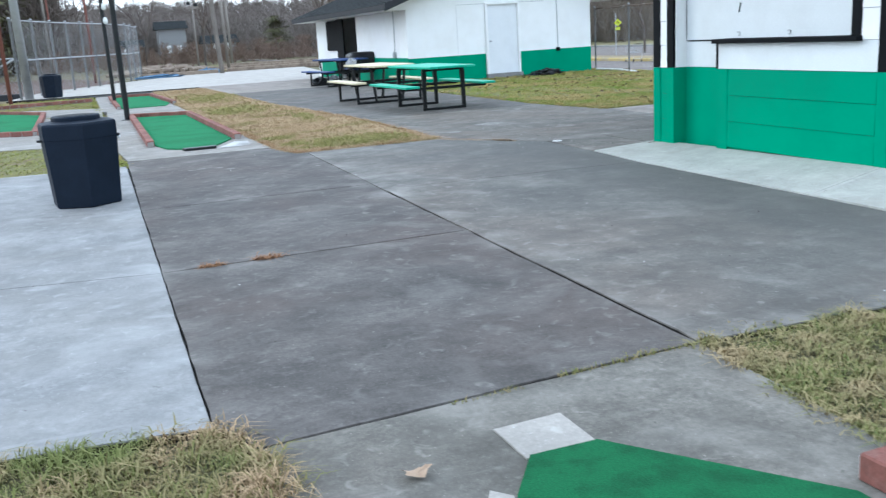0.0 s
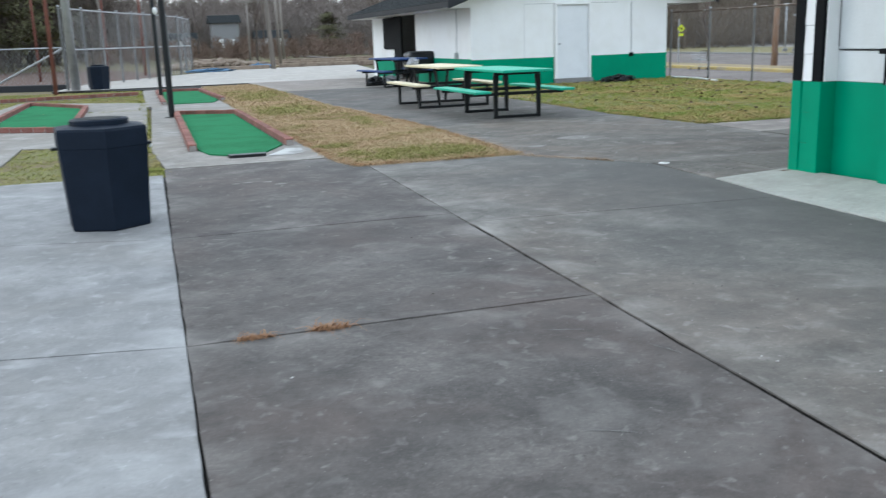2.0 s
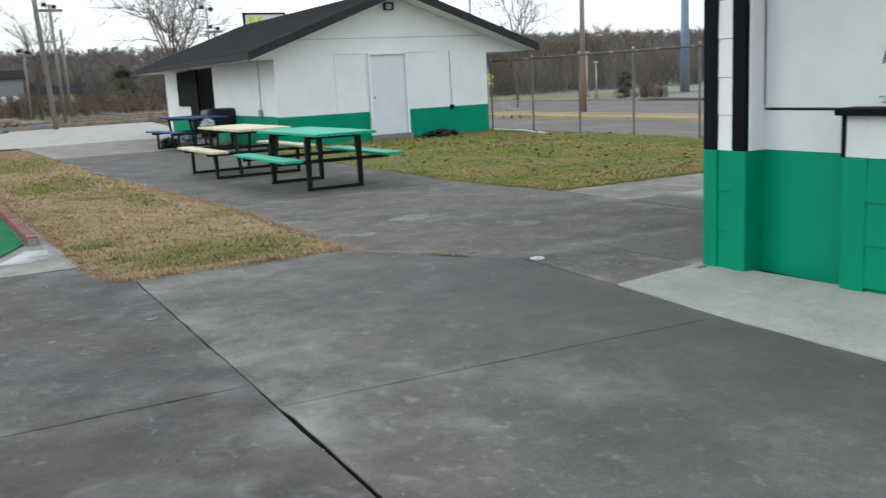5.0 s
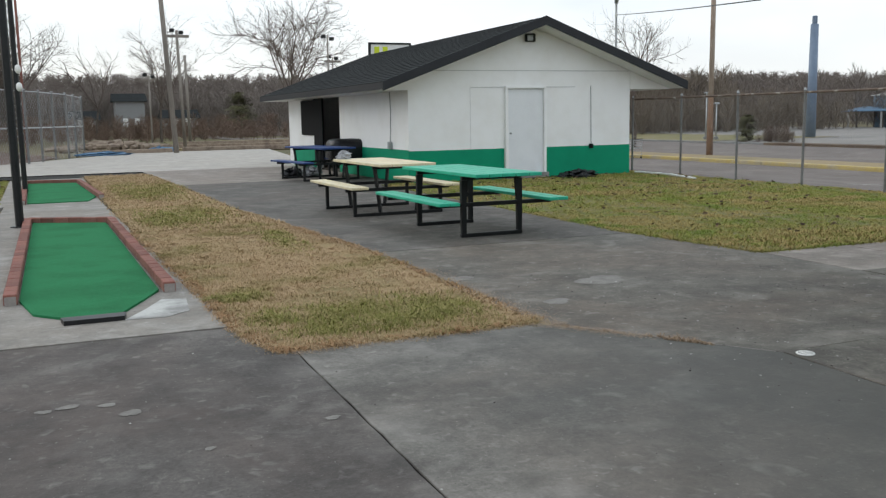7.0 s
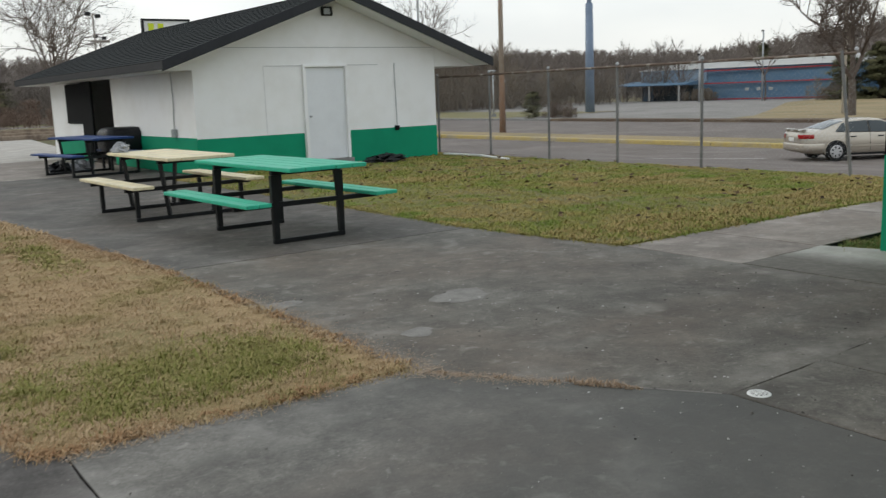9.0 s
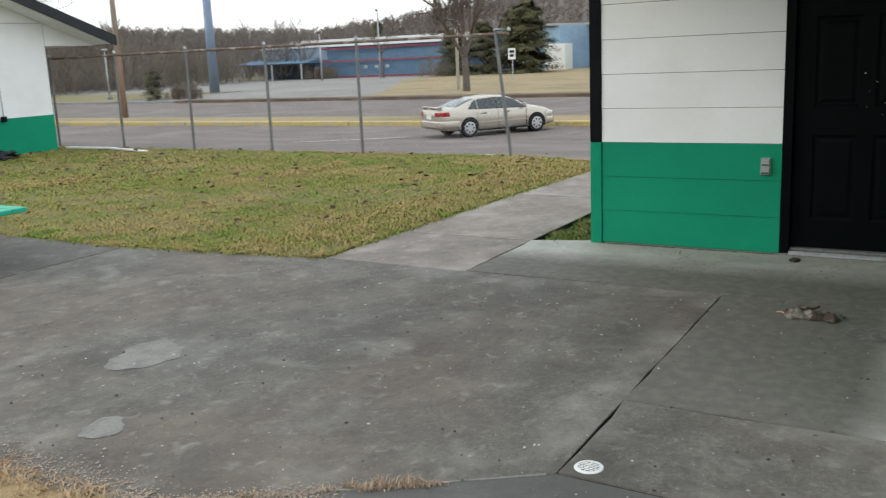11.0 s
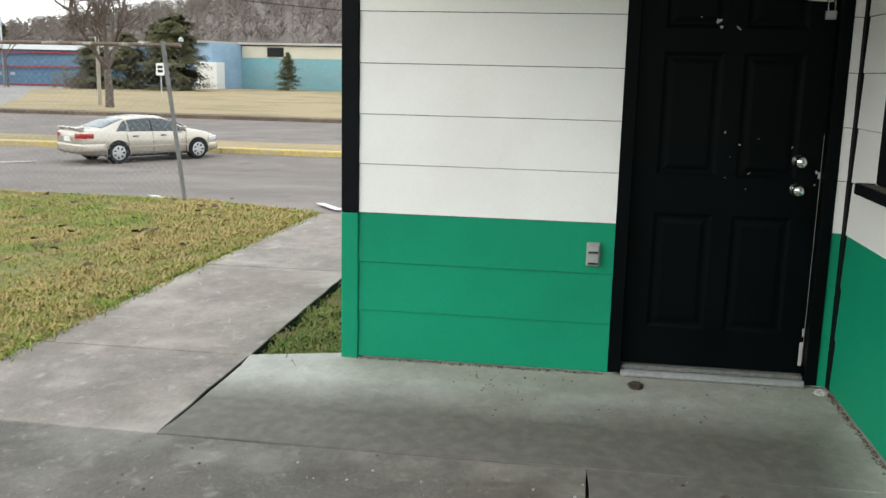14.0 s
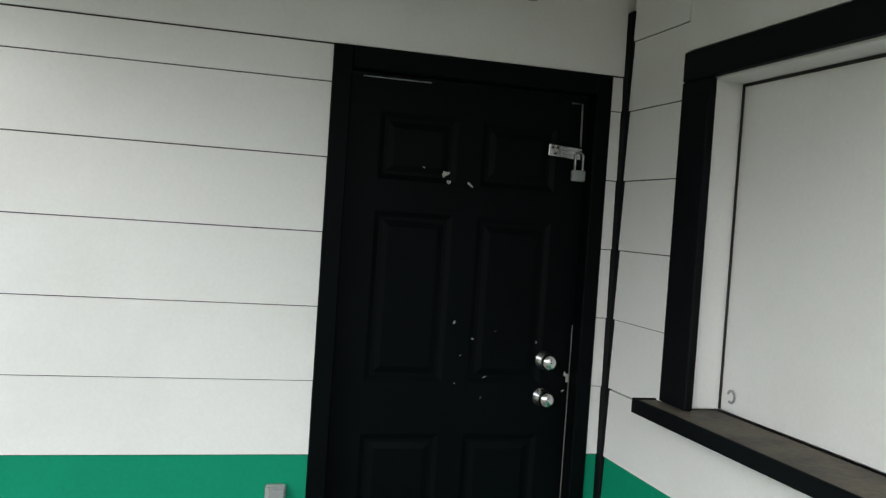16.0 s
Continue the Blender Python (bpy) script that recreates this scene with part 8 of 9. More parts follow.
for poly, mat_f, lab in (([(7.0, 55.4), (18.0, 54.4), (19.0, 58.2), (6.6, 59.6)], VERGE, "pale dry grass band in the field"), ([(7.8, 61.0), (24.0, 59.4), (27.0, 71.5), (8.6, 72.5)], SOD, "dull green grass in the field")):
    tagged(part("field_band", prism(poly, -0.2, 0.0), mat_f), lab, "grass", kind="structure")
strip = part("gravel_path", prism([(7.5, 50.6), (16.5, 50.1), (18.0, 53.8), (7.2, 54.8)], -0.2, 0.02), VERGE)
tagged(strip, "pale bare gravel strip in the field", "path", kind="structure")

# ---- small litter and details on the pavement ----
LEAF = material("dead_leaf", (0.36, 0.26, 0.18), 0.8, var=0.2, scale=20)
lb = bmesh.new()
ring_ = []
lfr = random.Random(9)
for i in range(15):
    a, q = i * 2 * math.pi / 15, (0.050 if i % 3 == 0 else 0.034) * lfr.uniform(0.85, 1.1)
    ring_.append(lb.verts.new((1.06 + q * 1.1 * math.cos(a), 2.86 + q * 0.8 * math.sin(a), 0.008 + 0.022 * abs(math.cos(a)) ** 2 + lfr.uniform(0, 0.007))))
mid_ = lb.verts.new((1.06, 2.86, 0.012))
for i in range(len(ring_)):
    lb.faces.new((ring_[i], ring_[(i + 1) % len(ring_)], mid_))
tagged(part("dead_leaf", lb, LEAF), "curled tan dead leaf on the concrete", "leaf")
CLUMP = foliage("matted_leaves", [(0.07, 0.055, 0.042), (0.12, 0.098, 0.076), (0.19, 0.165, 0.135), (0.05, 0.04, 0.032)])
clump = thing("leaf_clump", (7.44, 9.42, 0.0), "matted clump of grey-brown dead leaves on the slab", "leaves")
cr_ = random.Random(4)


def crumpled(x, y, length, width, height, turn, seed):
    """A large dry leaf, folded over on itself and crumpled."""
    q = random.Random(seed)
    ph = [q.uniform(0, 6.28) for _ in range(5)]
    b = bmesh.new()
    rows = []
    for i in range(17):
        u = -1 + i / 8
        half = width / 2 * (1 - abs(u) ** 2.4) ** 0.6 * (1 + 0.22 * math.sin(4 * u + ph[0]))
        row = []
        for k in range(13):
            v = -1 + k / 6
            ridge = 0.30 * math.sin(6 * u + 3 * v + ph[1]) + 0.22 * math.sin(9 * v - 4 * u + ph[2]) + 0.12 * math.sin(17 * u + ph[3])
            z = 0.007 + height * max(0.0, (1 - v * v) * (1 - 0.7 * abs(u) ** 3) * (0.75 + ridge)) + q.uniform(0, 0.003)
            px, py = length / 2 * u, half * v + 0.010 * math.sin(5 * u + ph[4])
            row.append(b.verts.new((x + px * math.cos(turn) - py * math.sin(turn), y + px * math.sin(turn) + py * math.cos(turn), z)))
        rows.append(row)
    for r0, r1 in zip(rows, rows[1:]):
        for k in range(12):
            b.faces.new((r0[k], r0[k + 1], r1[k + 1], r1[k]))
    return b


part("folded_leaf", crumpled(7.385, 9.475, 0.17, 0.10, 0.045, 1.50, 2), material("bleached_dead_leaf", (0.23, 0.205, 0.175), 0.9, var=0.4, scale=30, fine=120, bump=1.0, second=(0.105, 0.083, 0.062), patch=(0.46, 0.60), depth=0.006), clump, "bleached grey folded leaf", smooth=True)
part("folded_leaf", crumpled(7.375, 9.355, 0.17, 0.085, 0.040, 1.62, 5), material("rotten_leaf", (0.062, 0.046, 0.034), 0.9, var=0.5, scale=30, fine=120, bump=1.0, second=(0.13, 0.105, 0.08), patch=(0.54, 0.66), depth=0.006), clump, "dark brown rotten leaf", smooth=True)
part("leaf_stalk", tube([(7.39, 9.545, 0.012), (7.41, 9.575, 0.020), (7.43, 9.60, 0.010)], 0.005, 6), LEAF, clump, "bent leaf stalk")
for i in range(9):
    u = min(0.95, max(0.0, cr_.gauss(0.45, 0.3)))
    x, y = 7.44 + cr_.gauss(0, 0.035) + 0.03 * (u - 0.5), 9.42 + (u - 0.5) * 0.34 + cr_.gauss(0, 0.02)
    z0 = 0.008 + 0.045 * math.exp(-((u - 0.45) / 0.28) ** 2) * cr_.random()
    a, L, wd = cr_.uniform(0, 6.28), cr_.uniform(0.016, 0.042), cr_.uniform(0.010, 0.020)
    c, s_ = math.cos(a), math.sin(a)
    k1, k2 = cr_.uniform(0, 0.025), cr_.uniform(0, 0.02)
    b = bmesh.new()
    row = [[b.verts.new((x + c * L * t - s_ * wd * q * (1 - abs(t) ** 2), y + s_ * L * t + c * wd * q * (1 - abs(t) ** 2), z0 + k1 * abs(t) + k2 * abs(q))) for q in (-1, 0, 1)] for t in (-0.98, -0.4, 0.3, 0.98)]
    for r0, r1 in zip(row, row[1:]):
        for q in range(2):
            b.faces.new((r0[q], r0[q + 1], r1[q + 1], r1[q]))
    part("dead_leaf", b, CLUMP, clump, smooth=True)
lump("leaf_clump", 8.72, 9.72, 0.11, 0.07, 0.018, material("matted_dark_leaves", (0.075, 0.06, 0.045), 0.95, var=0.4, scale=30), "small dark clump of leaves at the threshold", "leaves", 22, z=0.004)
lump("grit_heap", 8.80, 8.84, 0.07, 0.06, 0.02, WHITE_CONC, "white grit at the foot of the corner", "grit", 23, z=0.004)
lump("dirt_heap", 5.74, 8.70, 0.16, 0.10, 0.03, material("red_dirt", (0.16, 0.085, 0.055), 0.95, var=0.3, scale=20), "reddish dirt at the kiosk corner", "dirt", 24, z=0.01)
FOOTDIRT = foliage("wall_foot_dirt", [(0.05, 0.038, 0.028), (0.10, 0.078, 0.056), (0.17, 0.14, 0.105), (0.07, 0.055, 0.04)])
dv_, df_ = [], []
dr_ = np.random.default_rng(51)
for i in range(1500):
    if i % 12 == 0:
        x, y = dr_.uniform(8.1, 8.86), dr_.uniform(8.9, 10.6)
    elif i % 4 == 1:
        x, y = DX - 0.022 - abs(dr_.normal(0, 0.012)), dr_.uniform(9.87, 11.18)
    else:
        x, y = dr_.uniform(6.0, 8.83), KN + 0.024 + abs(dr_.normal(0, 0.014))
    q, a = dr_.uniform(0.002, 0.008), dr_.uniform(0, 6.28)
    j = len(dv_)
    dv_ += [(x + q * math.cos(a + k * 1.571) * (1 if k % 2 else 0.6), y + q * math.sin(a + k * 1.571), 0.0065) for k in range(4)] + [(x, y, 0.0065 + q * 0.7)]
    df_ += [(j + k, j + (k + 1) % 4, j + 4) for k in range(4)]
tagged(raw("foot_dirt", dv_, df_, FOOTDIRT), "brown dirt and crumbs along the foot of the porch walls", "dirt", kind="stuff")
PALE = material("pale_scale", (0.215, 0.205, 0.188), 0.9, var=0.25, scale=8, fine=60)


def spill(x, y, w, d, seed, mat=PALE, z=0.0025, label="pale worn spot on the concrete"):
    r = random.Random(seed)
    ph = [r.uniform(0, 6.28) for _ in range(4)]
    rad = [1 + 0.16 * math.sin(2 * a + ph[0]) + 0.10 * math.sin(3 * a + ph[1]) + 0.05 * math.sin(7 * a + ph[2]) + 0.03 * math.sin(13 * a + ph[3]) for a in np.linspace(0, 2 * math.pi, 49)[:-1]]
    pts = [(x + w / 2 * math.cos(a) * q, y + d / 2 * math.sin(a) * q) for a, q in zip(np.linspace(0, 2 * math.pi, 49)[:-1], rad)]
    b = bmesh.new()
    b.faces.new([b.verts.new((p, q, z)) for p, q in pts])
    tagged(part("worn_spot", b, mat), label, "stain", "worn spots", "structure")


spill(5.49, 12.40, 0.40, 0.40, 1)
spill(4.72, 11.81, 0.22, 0.18, 2)
spill(4.45, 13.05, 0.26, 0.22, 4, label="faint worn spot on the concrete")
for i, (x, y, w, d) in enumerate(((1.29, 10.69, 0.12, 0.06), (1.57, 10.46, 0.09, 0.10), (1.84, 9.80, 0.05, 0.04), (2.43, 9.96, 0.08, 0.05), (1.47, 10.64, 0.10, 0.05), (1.18, 10.66, 0.07, 0.06), (6.90, 10.91, 0.07, 0.03), (7.14, 10.84, 0.05, 0.02))):
    spill(x, y, w, d, i + 20, z=0.003, label="small pale chalky mark on the concrete")
spill(7.20, 9.10, 0.20, 0.34, 3, mat=material("dried_dirt", (0.125, 0.117, 0.102), 0.95, var=0.4, scale=14, fine=60, second=(0.185, 0.175, 0.155)), z=0.0065, label="pale dried dirt patch on the slab")
SCRAPE = material("scraped_concrete", (0.34, 0.325, 0.305), 0.9, var=0.25, scale=12, fine=60)


def scrape(x, y, r, a0, a1, w, z, mat=SCRAPE):
    """A thin curved scuff on the concrete."""
    b = bmesh.new()
    n = 14
    rows = []
    for i in range(n + 1):
        a = a0 + (a1 - a0) * i / n
        ww = w * math.sin(math.pi * (0.06 + 0.88 * i / n)) * rj.uniform(0.6, 1.2)
        rows.append([b.verts.new((x + (r + q) * math.cos(a), y + (r + q) * math.sin(a), z)) for q in (-ww / 2, ww / 2)])
    for p, q in zip(rows, rows[1:]):
        b.faces.new((p[0], p[1], q[1], q[0]))
    tagged(part("scuff_mark", b, mat), "thin pale curved scuff on the concrete", "scuff", "scuff marks", "structure")


for i in range(11):
    for k in range(2):
        a0_, rr = rj.uniform(0, 6.28), rj.uniform(0.25, 0.9)
        xs_, ys_ = 9.1 + 0.13 * i + rj.gauss(0, 0.12), 12.3 + rj.gauss(0, 0.22)
        ys_ = min(12.75, max(11.85, ys_))
        scrape(xs_ - rr * math.cos(a0_), ys_ - rr * math.sin(a0_), rr, a0_, a0_ + rj.uniform(0.1, 0.35) / rr * 0.5, rj.uniform(0.004, 0.012), 0.0022)
PALE_SCRAPE = material("pale_scrape", (0.17, 0.165, 0.157), 0.9, var=0.25, scale=12, fine=60)
for x, y, r, a0, a1 in ((1.6, 4.1, 0.5, 0.9, 1.3), (1.9, 4.9, 0.7, 1.1, 1.35), (2.0, 5.0, 0.45, 0.2, 0.6)):
    scrape(x, y, r, a0, a1, 0.007, 0.0022, PALE_SCRAPE)
# grit, chips and bird droppings on the slabs
CHIP = foliage("concrete_chips", [(0.03, 0.028, 0.025), (0.10, 0.09, 0.08), (0.24, 0.23, 0.215), (0.45, 0.44, 0.42)])
cv_, cf_ = [], []
ch_ = np.random.default_rng(77)
for i in range(2600):
    x, y = (ch_.uniform(0.6, 7.6), ch_.uniform(3.4, 14.5)) if i < 900 else (ch_.uniform(4.4, 7.7), ch_.uniform(9.0, 13.5))
    if x > 5.0 and y < 9.0 or (2.4 < x < 4.3 and y > 11.2) or (x < 2.4 and y > 12):
        continue
    s0 = 0.0016 + (0.007 if i < 900 else 0.009) * ch_.random() ** 4
    a = ch_.uniform(0, 6.28)
    j = len(cv_)
    for k in range(5):
        q = s0 * ch_.uniform(0.6, 1.2)
        cv_.append((x + q * math.cos(a + k * 1.257), y + q * math.sin(a + k * 1.257), 0.0045))
    cv_.append((x, y, 0.0045 + s0 * 0.6))
    cf_ += [(j + k, j + (k + 1) % 5, j + 5) for k in range(5)]
tagged(raw("grit", cv_, cf_, CHIP), "scattered grit and pale chips on the pavement", "grit", kind="stuff")
SAND = foliage("sandy_crumbs", [(0.30, 0.235, 0.175), (0.36, 0.29, 0.225), (0.22, 0.165, 0.12), (0.42, 0.36, 0.29)])
sv_, sf_ = [], []
for i in range(5200):
    u = ch_.random()
    if i % 2:
        x, y = 4.26 + 0.09 * u + abs(ch_.normal(0, 0.085)), 11.15 + 2.6 * u ** 1.5
    elif i % 4:
        x, y = 2.55 + 1.7 * u, 11.24 - abs(ch_.normal(0, 0.05))
    else:
        x, y = 4.22 + 0.45 * u + ch_.normal(0, 0.035), 11.22 - 0.64 * u + ch_.normal(0, 0.05)
    s0, a = ch_.uniform(0.002, 0.007), ch_.uniform(0, 6.28)
    j = len(sv_)
    sv_ += [(x + s0 * math.cos(a + k * 1.571) * (1 if k % 2 else 0.6), y + s0 * math.sin(a + k * 1.571), 0.0042) for k in range(4)] + [(x, y, 0.0042 + s0 * 0.4)]
    sf_ += [(j + k, j + (k + 1) % 4, j + 4) for k in range(4)]
tagged(raw("sandy_dirt", sv_, sf_, SAND), "sandy crumbs and chaff spilt beside the grass strip", "dirt", kind="stuff")
lines_ = material("white_line_paint", (0.62, 0.62, 0.60), 0.8, var=0.15, scale=8)
for x0, y0, x1, y1 in ((14.17, 14.66, 14.72, 15.15), (13.95, 12.60, 14.62, 13.02), (14.17, 16.80, 14.55, 17.18), (20.2, 23.5, 25.0, 23.2)):
    d = Vector((x1 - x0, y1 - y0, 0))
    n_ = Vector((-d.y, d.x, 0)).normalized() * 0.05
    b = bmesh.new()
    b.faces.new([b.verts.new((q[0], q[1], drop(q[0]) - 0.004)) for q in ((x0 + n_.x, y0 + n_.y), (x1 + n_.x, y1 + n_.y), (x1 - n_.x, y1 - n_.y), (x0 - n_.x, y0 - n_.y))])
    tagged(part("parking_line", b, lines_), "worn white parking line on the asphalt", "road marking", "parking lines", "structure")

crack_ = thing("crack_filler", (4.9, 10.25, 0), "pale ragged mortar filler in the diagonal crack", "crack", kind="structure")
for i in range(16):
    u0 = 0.05 + i * 0.058
    u1 = u0 + 0.058 * (0.99 if i > 6 else rj.uniform(0.3, 0.95))
    pa, pb = Vector((4.20, 11.27)).lerp(Vector((5.13, 9.93)), u0), Vector((4.20, 11.27)).lerp(Vector((5.13, 9.93)), u1)
    n2 = Vector((pb.y - pa.y, pa.x - pb.x)).normalized() * rj.uniform(0.004, 0.008)
    part("filler_piece", prism([(pa.x - n2.x, pa.y - n2.y), (pb.x - n2.x, pb.y - n2.y), (pb.x + n2.x, pb.y + n2.y), (pa.x + n2.x, pa.y + n2.y)], -0.03, 0.002), PALE, crack_)

# ---- grass ----
STRAW = [(0.39, 0.272, 0.155), (0.455, 0.328, 0.198), (0.515, 0.386, 0.242), (0.34, 0.235, 0.130)]
FRESH = [(0.145, 0.186, 0.030), (0.198, 0.236, 0.044), (0.265, 0.280, 0.066), (0.35, 0.31, 0.105)]
G_STRIP = foliage("dormant_grass", STRAW, 1.3, (0.235, 0.215, 0.075), (0.50, 0.68), more=((7.0, (0.25, 0.175, 0.09), (0.56, 0.70)),))
G_GREEN = foliage("green_grass", [(0.155, 0.170, 0.040), (0.205, 0.205, 0.055), (0.27, 0.245, 0.085), (0.38, 0.30, 0.14)])
G_LAWN = foliage("winter_lawn_grass", FRESH, 0.8, (0.385, 0.290, 0.122), (0.44, 0.61), more=((2.3, (0.36, 0.265, 0.105), (0.51, 0.66)), (1.5, (0.168, 0.245, 0.040), (0.54, 0.63)), (6.0, (0.22, 0.18, 0.065), (0.62, 0.72))))
G_GOLF = foliage("golf_lawn_grass", [(0.150, 0.178, 0.034), (0.200, 0.220, 0.048), (0.26, 0.255, 0.070), (0.33, 0.29, 0.105)], 0.6, (0.34, 0.265, 0.12), (0.54, 0.68))
G_TAN = foliage("tan_edge_grass", [(0.36, 0.265, 0.115), (0.42, 0.315, 0.145), (0.31, 0.235, 0.095), (0.255, 0.25, 0.075)])
G_TUFT = foliage("dry_tuft_grass", [(0.31, 0.215, 0.125), (0.44, 0.32, 0.19), (0.22, 0.15, 0.08), (0.18, 0.17, 0.06)], 2.2, (0.12, 0.15, 0.04), (0.41, 0.57))


def blob(x, y, w, d, seed, turn=0.0):
    """An irregular rounded outline."""
    r = random.Random(seed)
    out = []
    for k in range(14):
        a, q = k * math.pi / 7, r.uniform(0.65, 1.15)
        u, v = w / 2 * q * math.cos(a), d / 2 * q * math.sin(a)
        out.append((x + u * math.cos(turn) - v * math.sin(turn), y + u * math.sin(turn) + v * math.cos(turn)))
    return out


for i, (x, y, w, d, n) in enumerate(((3.0, 12.2, 1.2, 0.55, 3800), (3.5, 11.85, 1.1, 0.7, 4600), (3.05, 11.68, 1.0, 0.45, 2400), (2.53, 13.05, 0.45, 0.28, 1500), (3.8, 12.05, 0.6, 0.9, 2600), (2.9, 19.5, 1.3, 2.2, 5000), (3.0, 25.0, 1.4, 4.0, 6000), (3.7, 16.5, 0.4, 2.0, 1200))):
    for grown, share in ((0.75, 0.65), (1.25, 0.5), (1.7, 0.3)):
        rim_ = [(min(4.2 if py < 15 else 3.9, max(2.42 if py < 13 else 2.3, px)), max(11.3, py)) for px, py in blob(x, y, w * grown, d * grown, i + int(grown * 9))]
        blades("green_patch", rim_, int(n * share), 0.018, 0.040, 0.0024 if y < 16 else 0.005, G_GREEN, "greener patch in the dormant grass strip", z=0.006, lean=1.6)
blades("lawn_edge_grass", [(7.72, 12.97), (10.4, 12.91), (13.6, 12.77), (13.9, 14.4), (12.9, 14.1), (11.6, 13.8), (10.2, 13.7), (9.3, 13.9), (8.3, 13.8), (7.66, 13.9)], 11000, 0.02, 0.045, 0.0045, G_TAN, "straw-brown edge of the lawn beside the walkway", z=0.008, lean=1.7)
for i, (x, y, w, d, n) in enumerate(((12.3, 16.6, 1.8, 0.6, 2200), (10.4, 19.5, 2.2, 0.7, 2000), (12.6, 19.8, 1.6, 0.8, 1800))):
    blades("tan_patch", blob(x, y, w, d, i + 40), n, 0.02, 0.045, 0.005, G_TAN, "straw-coloured patch in the lawn", z=0.008, lean=1.7)
blades("strip_grass", [(2.50, 11.27), (4.25, 11.24), (4.30, 14.8), (4.08, 18.0), (2.18, 18.0), (2.33, 13.9), (2.37, 12.0)], 110000, 0.010, 0.028, 0.0022, G_STRIP, "dormant straw-coloured grass with green patches", z=0.004, lean=1.35)
blades("strip_grass", [(4.08, 18.0), (3.93, 20.0), (3.75, 28.0), (3.6, 31.5), (2.05, 31.5), (2.1, 24.5), (2.18, 18.0)], 45000, 0.012, 0.032, 0.005, G_STRIP, "dormant straw-coloured grass with green patches", z=0.004, lean=1.35)
blades("lawn_grass", [(7.72, 12.96), (10.4, 12.90), (13.6, 12.76), (14.15, 14.4), (14.15, 18.0), (7.55, 18.0), (7.50, 15.0)], 125000, 0.012, 0.030, 0.0032, G_LAWN, "short green and straw-brown winter lawn", z=0.004, lean=1.9)
blades("lawn_grass", [(14.15, 18.0), (14.2, 24.4), (13.9, 24.4), (13.8, 23.9), (8.25, 23.95), (7.62, 23.8), (7.55, 18.0)], 60000, 0.014, 0.038, 0.0052, G_LAWN, "short green and straw-brown winter lawn", z=0.004, lean=1.9)
blades("verge_grass", [(-1.6, 3.74), (0.52, 3.54), (0.64, 3.28), (0.69, 2.72), (0.70, 1.52), (-1.6, 1.52)], 42000, 0.02, 0.05, 0.0026, G_TUFT, "dry tufted grass with a fresh green tuft", z=-0.008, lean=1.7)
G_VERGE = foliage("verge_grass_blades", [(0.11, 0.135, 0.04), (0.18, 0.185, 0.065), (0.30, 0.25, 0.125), (0.15, 0.16, 0.05)], 3.0, (0.35, 0.265, 0.15), (0.46, 0.62))
blades("verge_grass", [(2.50, 3.44), (4.95, 3.34), (4.95, 1.32), (2.42, 1.32), (2.44, 2.42), (2.46, 2.87)], 46000, 0.018, 0.042, 0.0028, G_VERGE, "short green and yellow grass at the slab", z=-0.008, lean=1.7)
blades("nook_grass", [(8.84, 11.69), (13.6, 11.69), (13.6, 11.24), (9.0, 11.22)], 20000, 0.018, 0.05, 0.0035, foliage("nook_weeds", [(0.085, 0.150, 0.030), (0.12, 0.185, 0.042), (0.19, 0.20, 0.06), (0.26, 0.21, 0.10)], 2.5, (0.24, 0.19, 0.10), (0.50, 0.66)), "weedy grass bed by the kiosk wall", z=-0.045)
blades("golf_grass", [(-13, 14), (-4.3, 12.07), (0.50, 11.7), (0.50, 12.3), (0.35, 22), (-12, 22)], 120000, 0.010, 0.028, 0.0048, G_GOLF, "yellow-green grass round the golf lanes", z=-0.02, lean=1.8, avoid=PADS)
blades("golf_grass", [(-13, 22), (0.35, 22), (0.2, 31), (-2.6, 31.5), (-13, 36.5)], 60000, 0.014, 0.034, 0.009, G_GOLF, "yellow-green grass between the golf lanes", z=-0.02, lean=1.8, avoid=PADS)
G_RIM = foliage("rust_rim_grass", [(0.30, 0.165, 0.085), (0.38, 0.235, 0.125), (0.24, 0.14, 0.07), (0.46, 0.31, 0.17)])
for rim in ([(2.48, 11.24), (4.27, 11.21), (4.27, 11.33), (2.48, 11.36)], [(4.22, 11.25), (4.33, 11.25), (4.37, 14.8), (4.24, 14.8)], [(4.26, 14.8), (4.38, 14.8), (4.14, 18.0), (4.02, 18.0)], [(2.26, 13.9), (2.38, 13.9), (2.42, 12.0), (2.56, 11.3), (2.44, 11.28), (2.32, 12.0)], [(2.12, 18.0), (2.24, 18.0), (2.38, 13.9), (2.26, 13.9)]):
    blades("strip_rim", rim, 2600, 0.01, 0.03, 0.0028, G_RIM, "rust-brown dead grass along the strip's rim", z=0.0, lean=2.4)
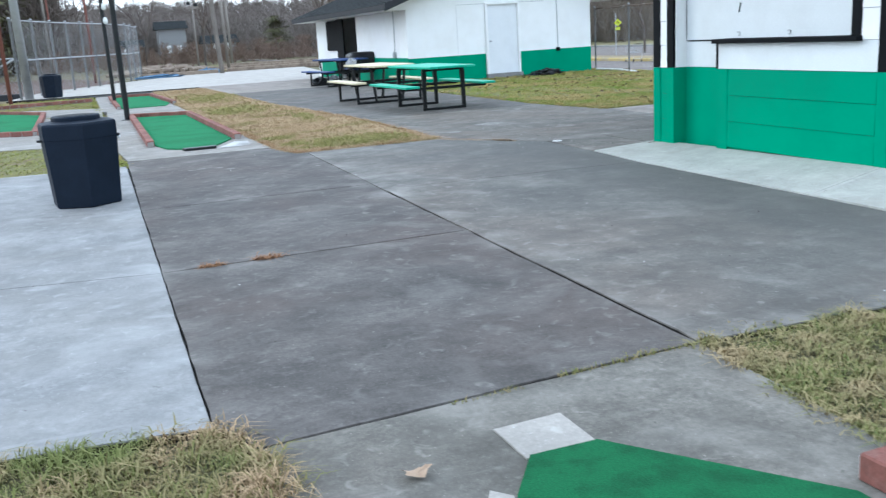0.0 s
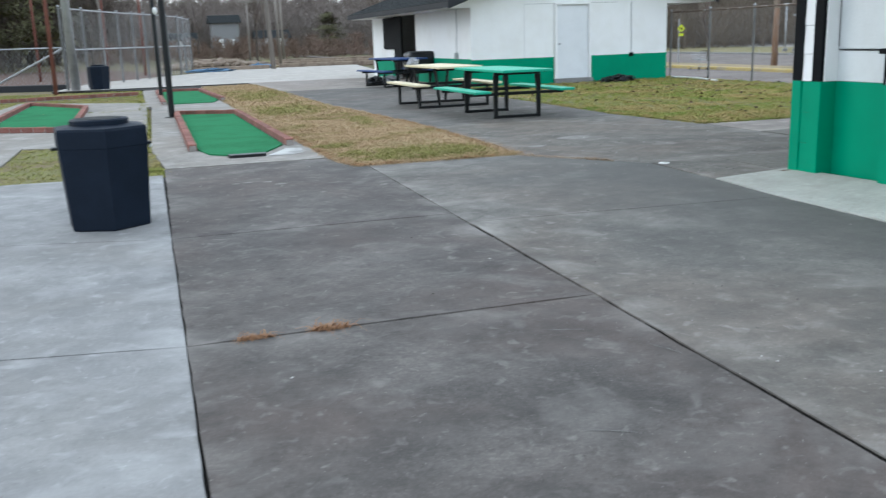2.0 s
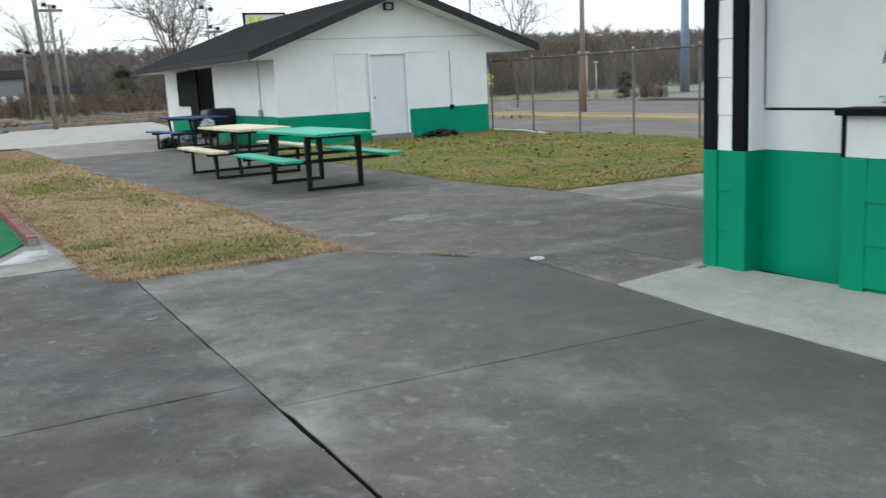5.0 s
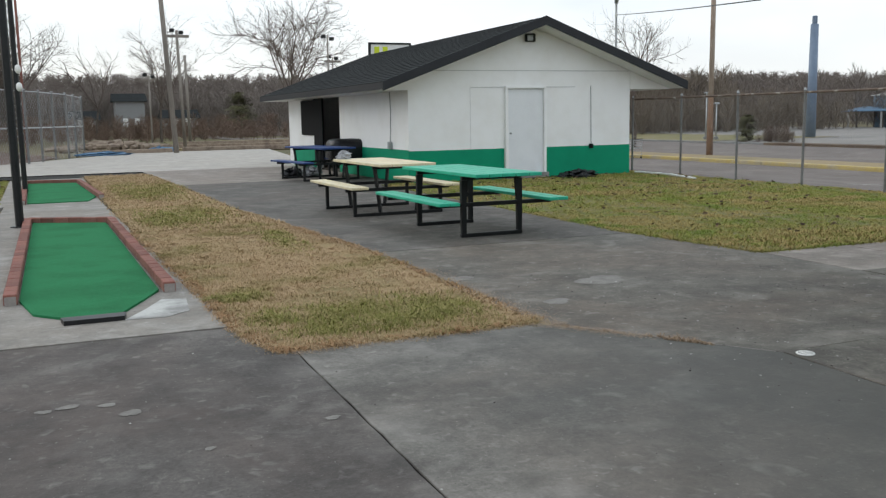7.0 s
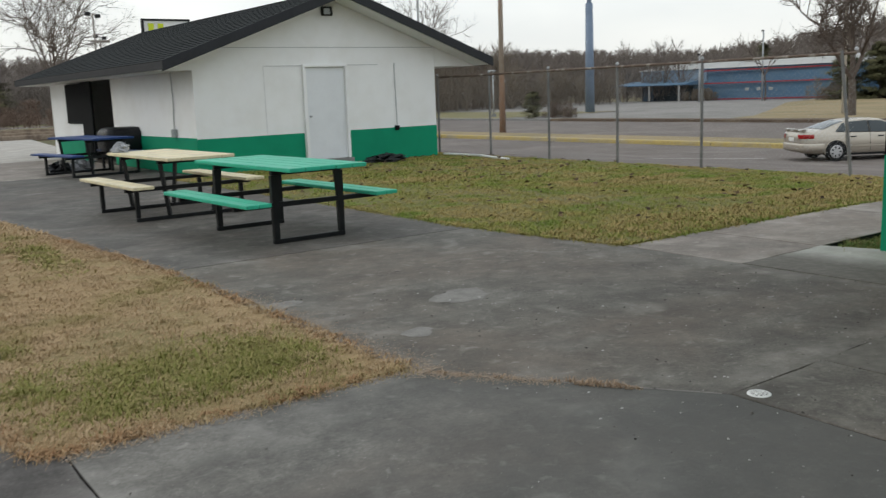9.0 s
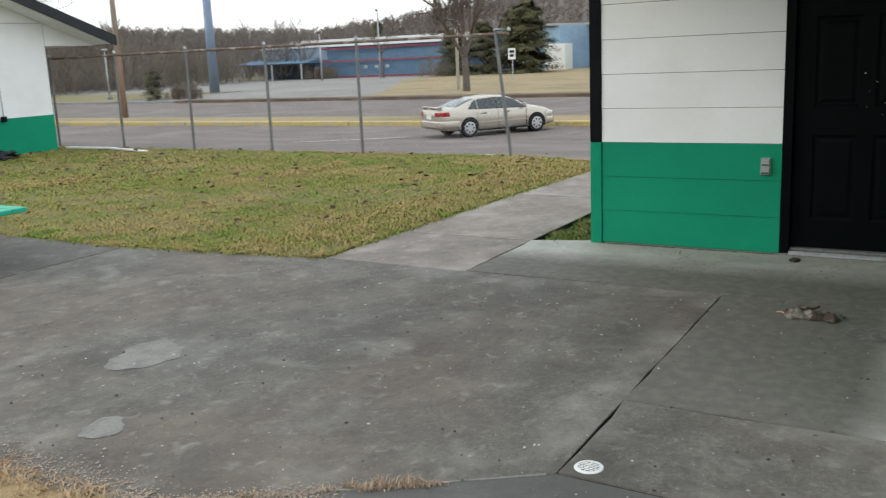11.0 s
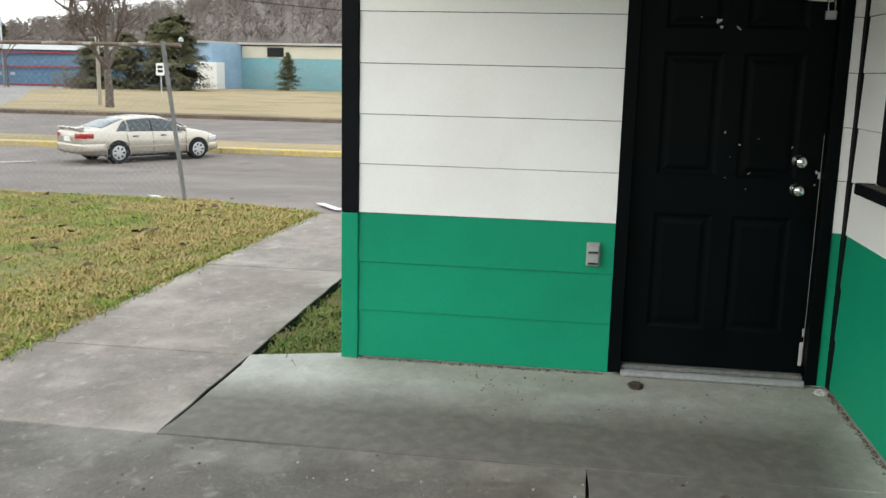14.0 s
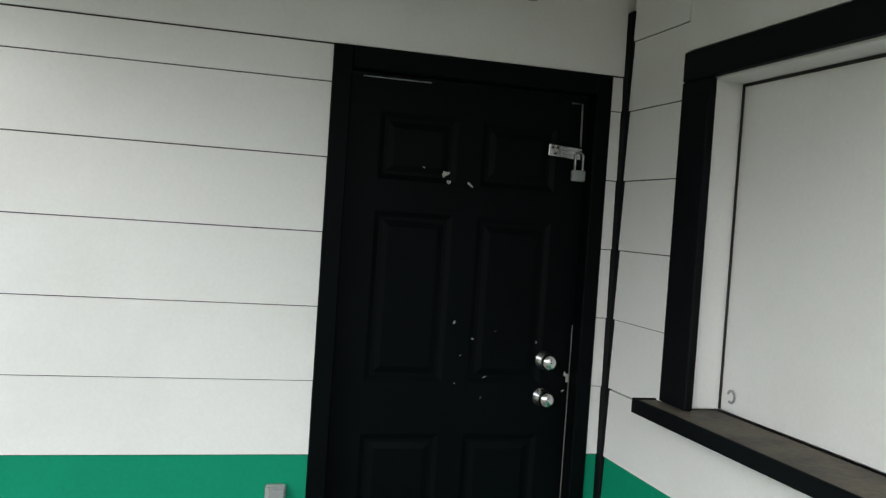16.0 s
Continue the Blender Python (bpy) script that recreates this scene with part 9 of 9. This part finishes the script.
# dead leaves scattered over the lawn
DEADLEAF = foliage("scattered_leaves", [(0.045, 0.030, 0.02), (0.09, 0.06, 0.035), (0.16, 0.11, 0.06)])
lv_, lf_ = [], []
gr_ = np.random.default_rng(31)
for i in range(230):
    x, y = gr_.uniform(7.8, 14.0), gr_.uniform(13.1, 23.5)
    s_, a = gr_.uniform(0.025, 0.06), gr_.uniform(0, 6.28)
    j = len(lv_)
    for k in range(5):
        rr_ = s_ * gr_.uniform(0.6, 1.1)
        lv_.append((x + rr_ * math.cos(a + k * 1.257), y + rr_ * math.sin(a + k * 1.257), 0.045 + gr_.uniform(0, 0.04)))
    lf_.append((j, j + 1, j + 2, j + 3, j + 4))
tagged(raw("fallen_leaves", lv_, lf_, DEADLEAF), "dark dead leaves scattered over the lawn", "leaves", kind="stuff")
# weeds and dry tufts in the joints
G_JOINT = foliage("joint_weeds", [(0.24, 0.12, 0.065), (0.33, 0.19, 0.10), (0.19, 0.10, 0.055)])
G_CRACK = foliage("dry_crack_weeds", [(0.30, 0.205, 0.135), (0.40, 0.30, 0.205), (0.22, 0.145, 0.09), (0.47, 0.38, 0.28)])
G_WEED = foliage("green_weeds", [(0.11, 0.13, 0.035), (0.20, 0.19, 0.07), (0.28, 0.21, 0.11)])
for i, (x, y, L, w, a, n) in enumerate(((0.84, 5.99, 0.16, 0.07, 0.0, 500), (1.17, 5.99, 0.20, 0.06, 0.0, 500), (-0.85, 6.22, 0.32, 0.10, -0.18, 1000), (-1.17, 6.28, 0.15, 0.05, -0.18, 350), (-1.67, 6.37, 0.26, 0.09, -0.18, 700), (-2.23, 6.47, 0.30, 0.09, -0.18, 800))):
    blades("joint_tuft", blob(x, y, L * 1.05, w * 0.9, i + 70, a), n // 2, 0.012, 0.042, 0.0022, G_JOINT, "rust-brown dry tuft in a pavement joint", lean=2.2)
for i, (x, y, L, w, n) in enumerate(((4.40, 10.99, 0.5, 0.06, 620), (4.62, 10.66, 0.34, 0.05, 260), (4.80, 10.40, 0.30, 0.10, 1000), (2.36, 3.42, 0.45, 0.05, 500), (1.5, 3.33, 0.3, 0.03, 150), (2.0, 3.38, 0.4, 0.03, 200))):
    a = -0.96 if y > 10 else 0.06
    ux, uy = math.cos(a) * L / 2, math.sin(a) * L / 2
    blades("joint_weeds", [(x - ux, y - uy - w / 2), (x + ux, y + uy - w / 2), (x + ux, y + uy + w / 2), (x - ux, y - uy + w / 2)], n // 2, 0.008, 0.026, 0.002, G_WEED if y < 10 else G_CRACK, "thin weeds in a pavement joint", lean=1.2)
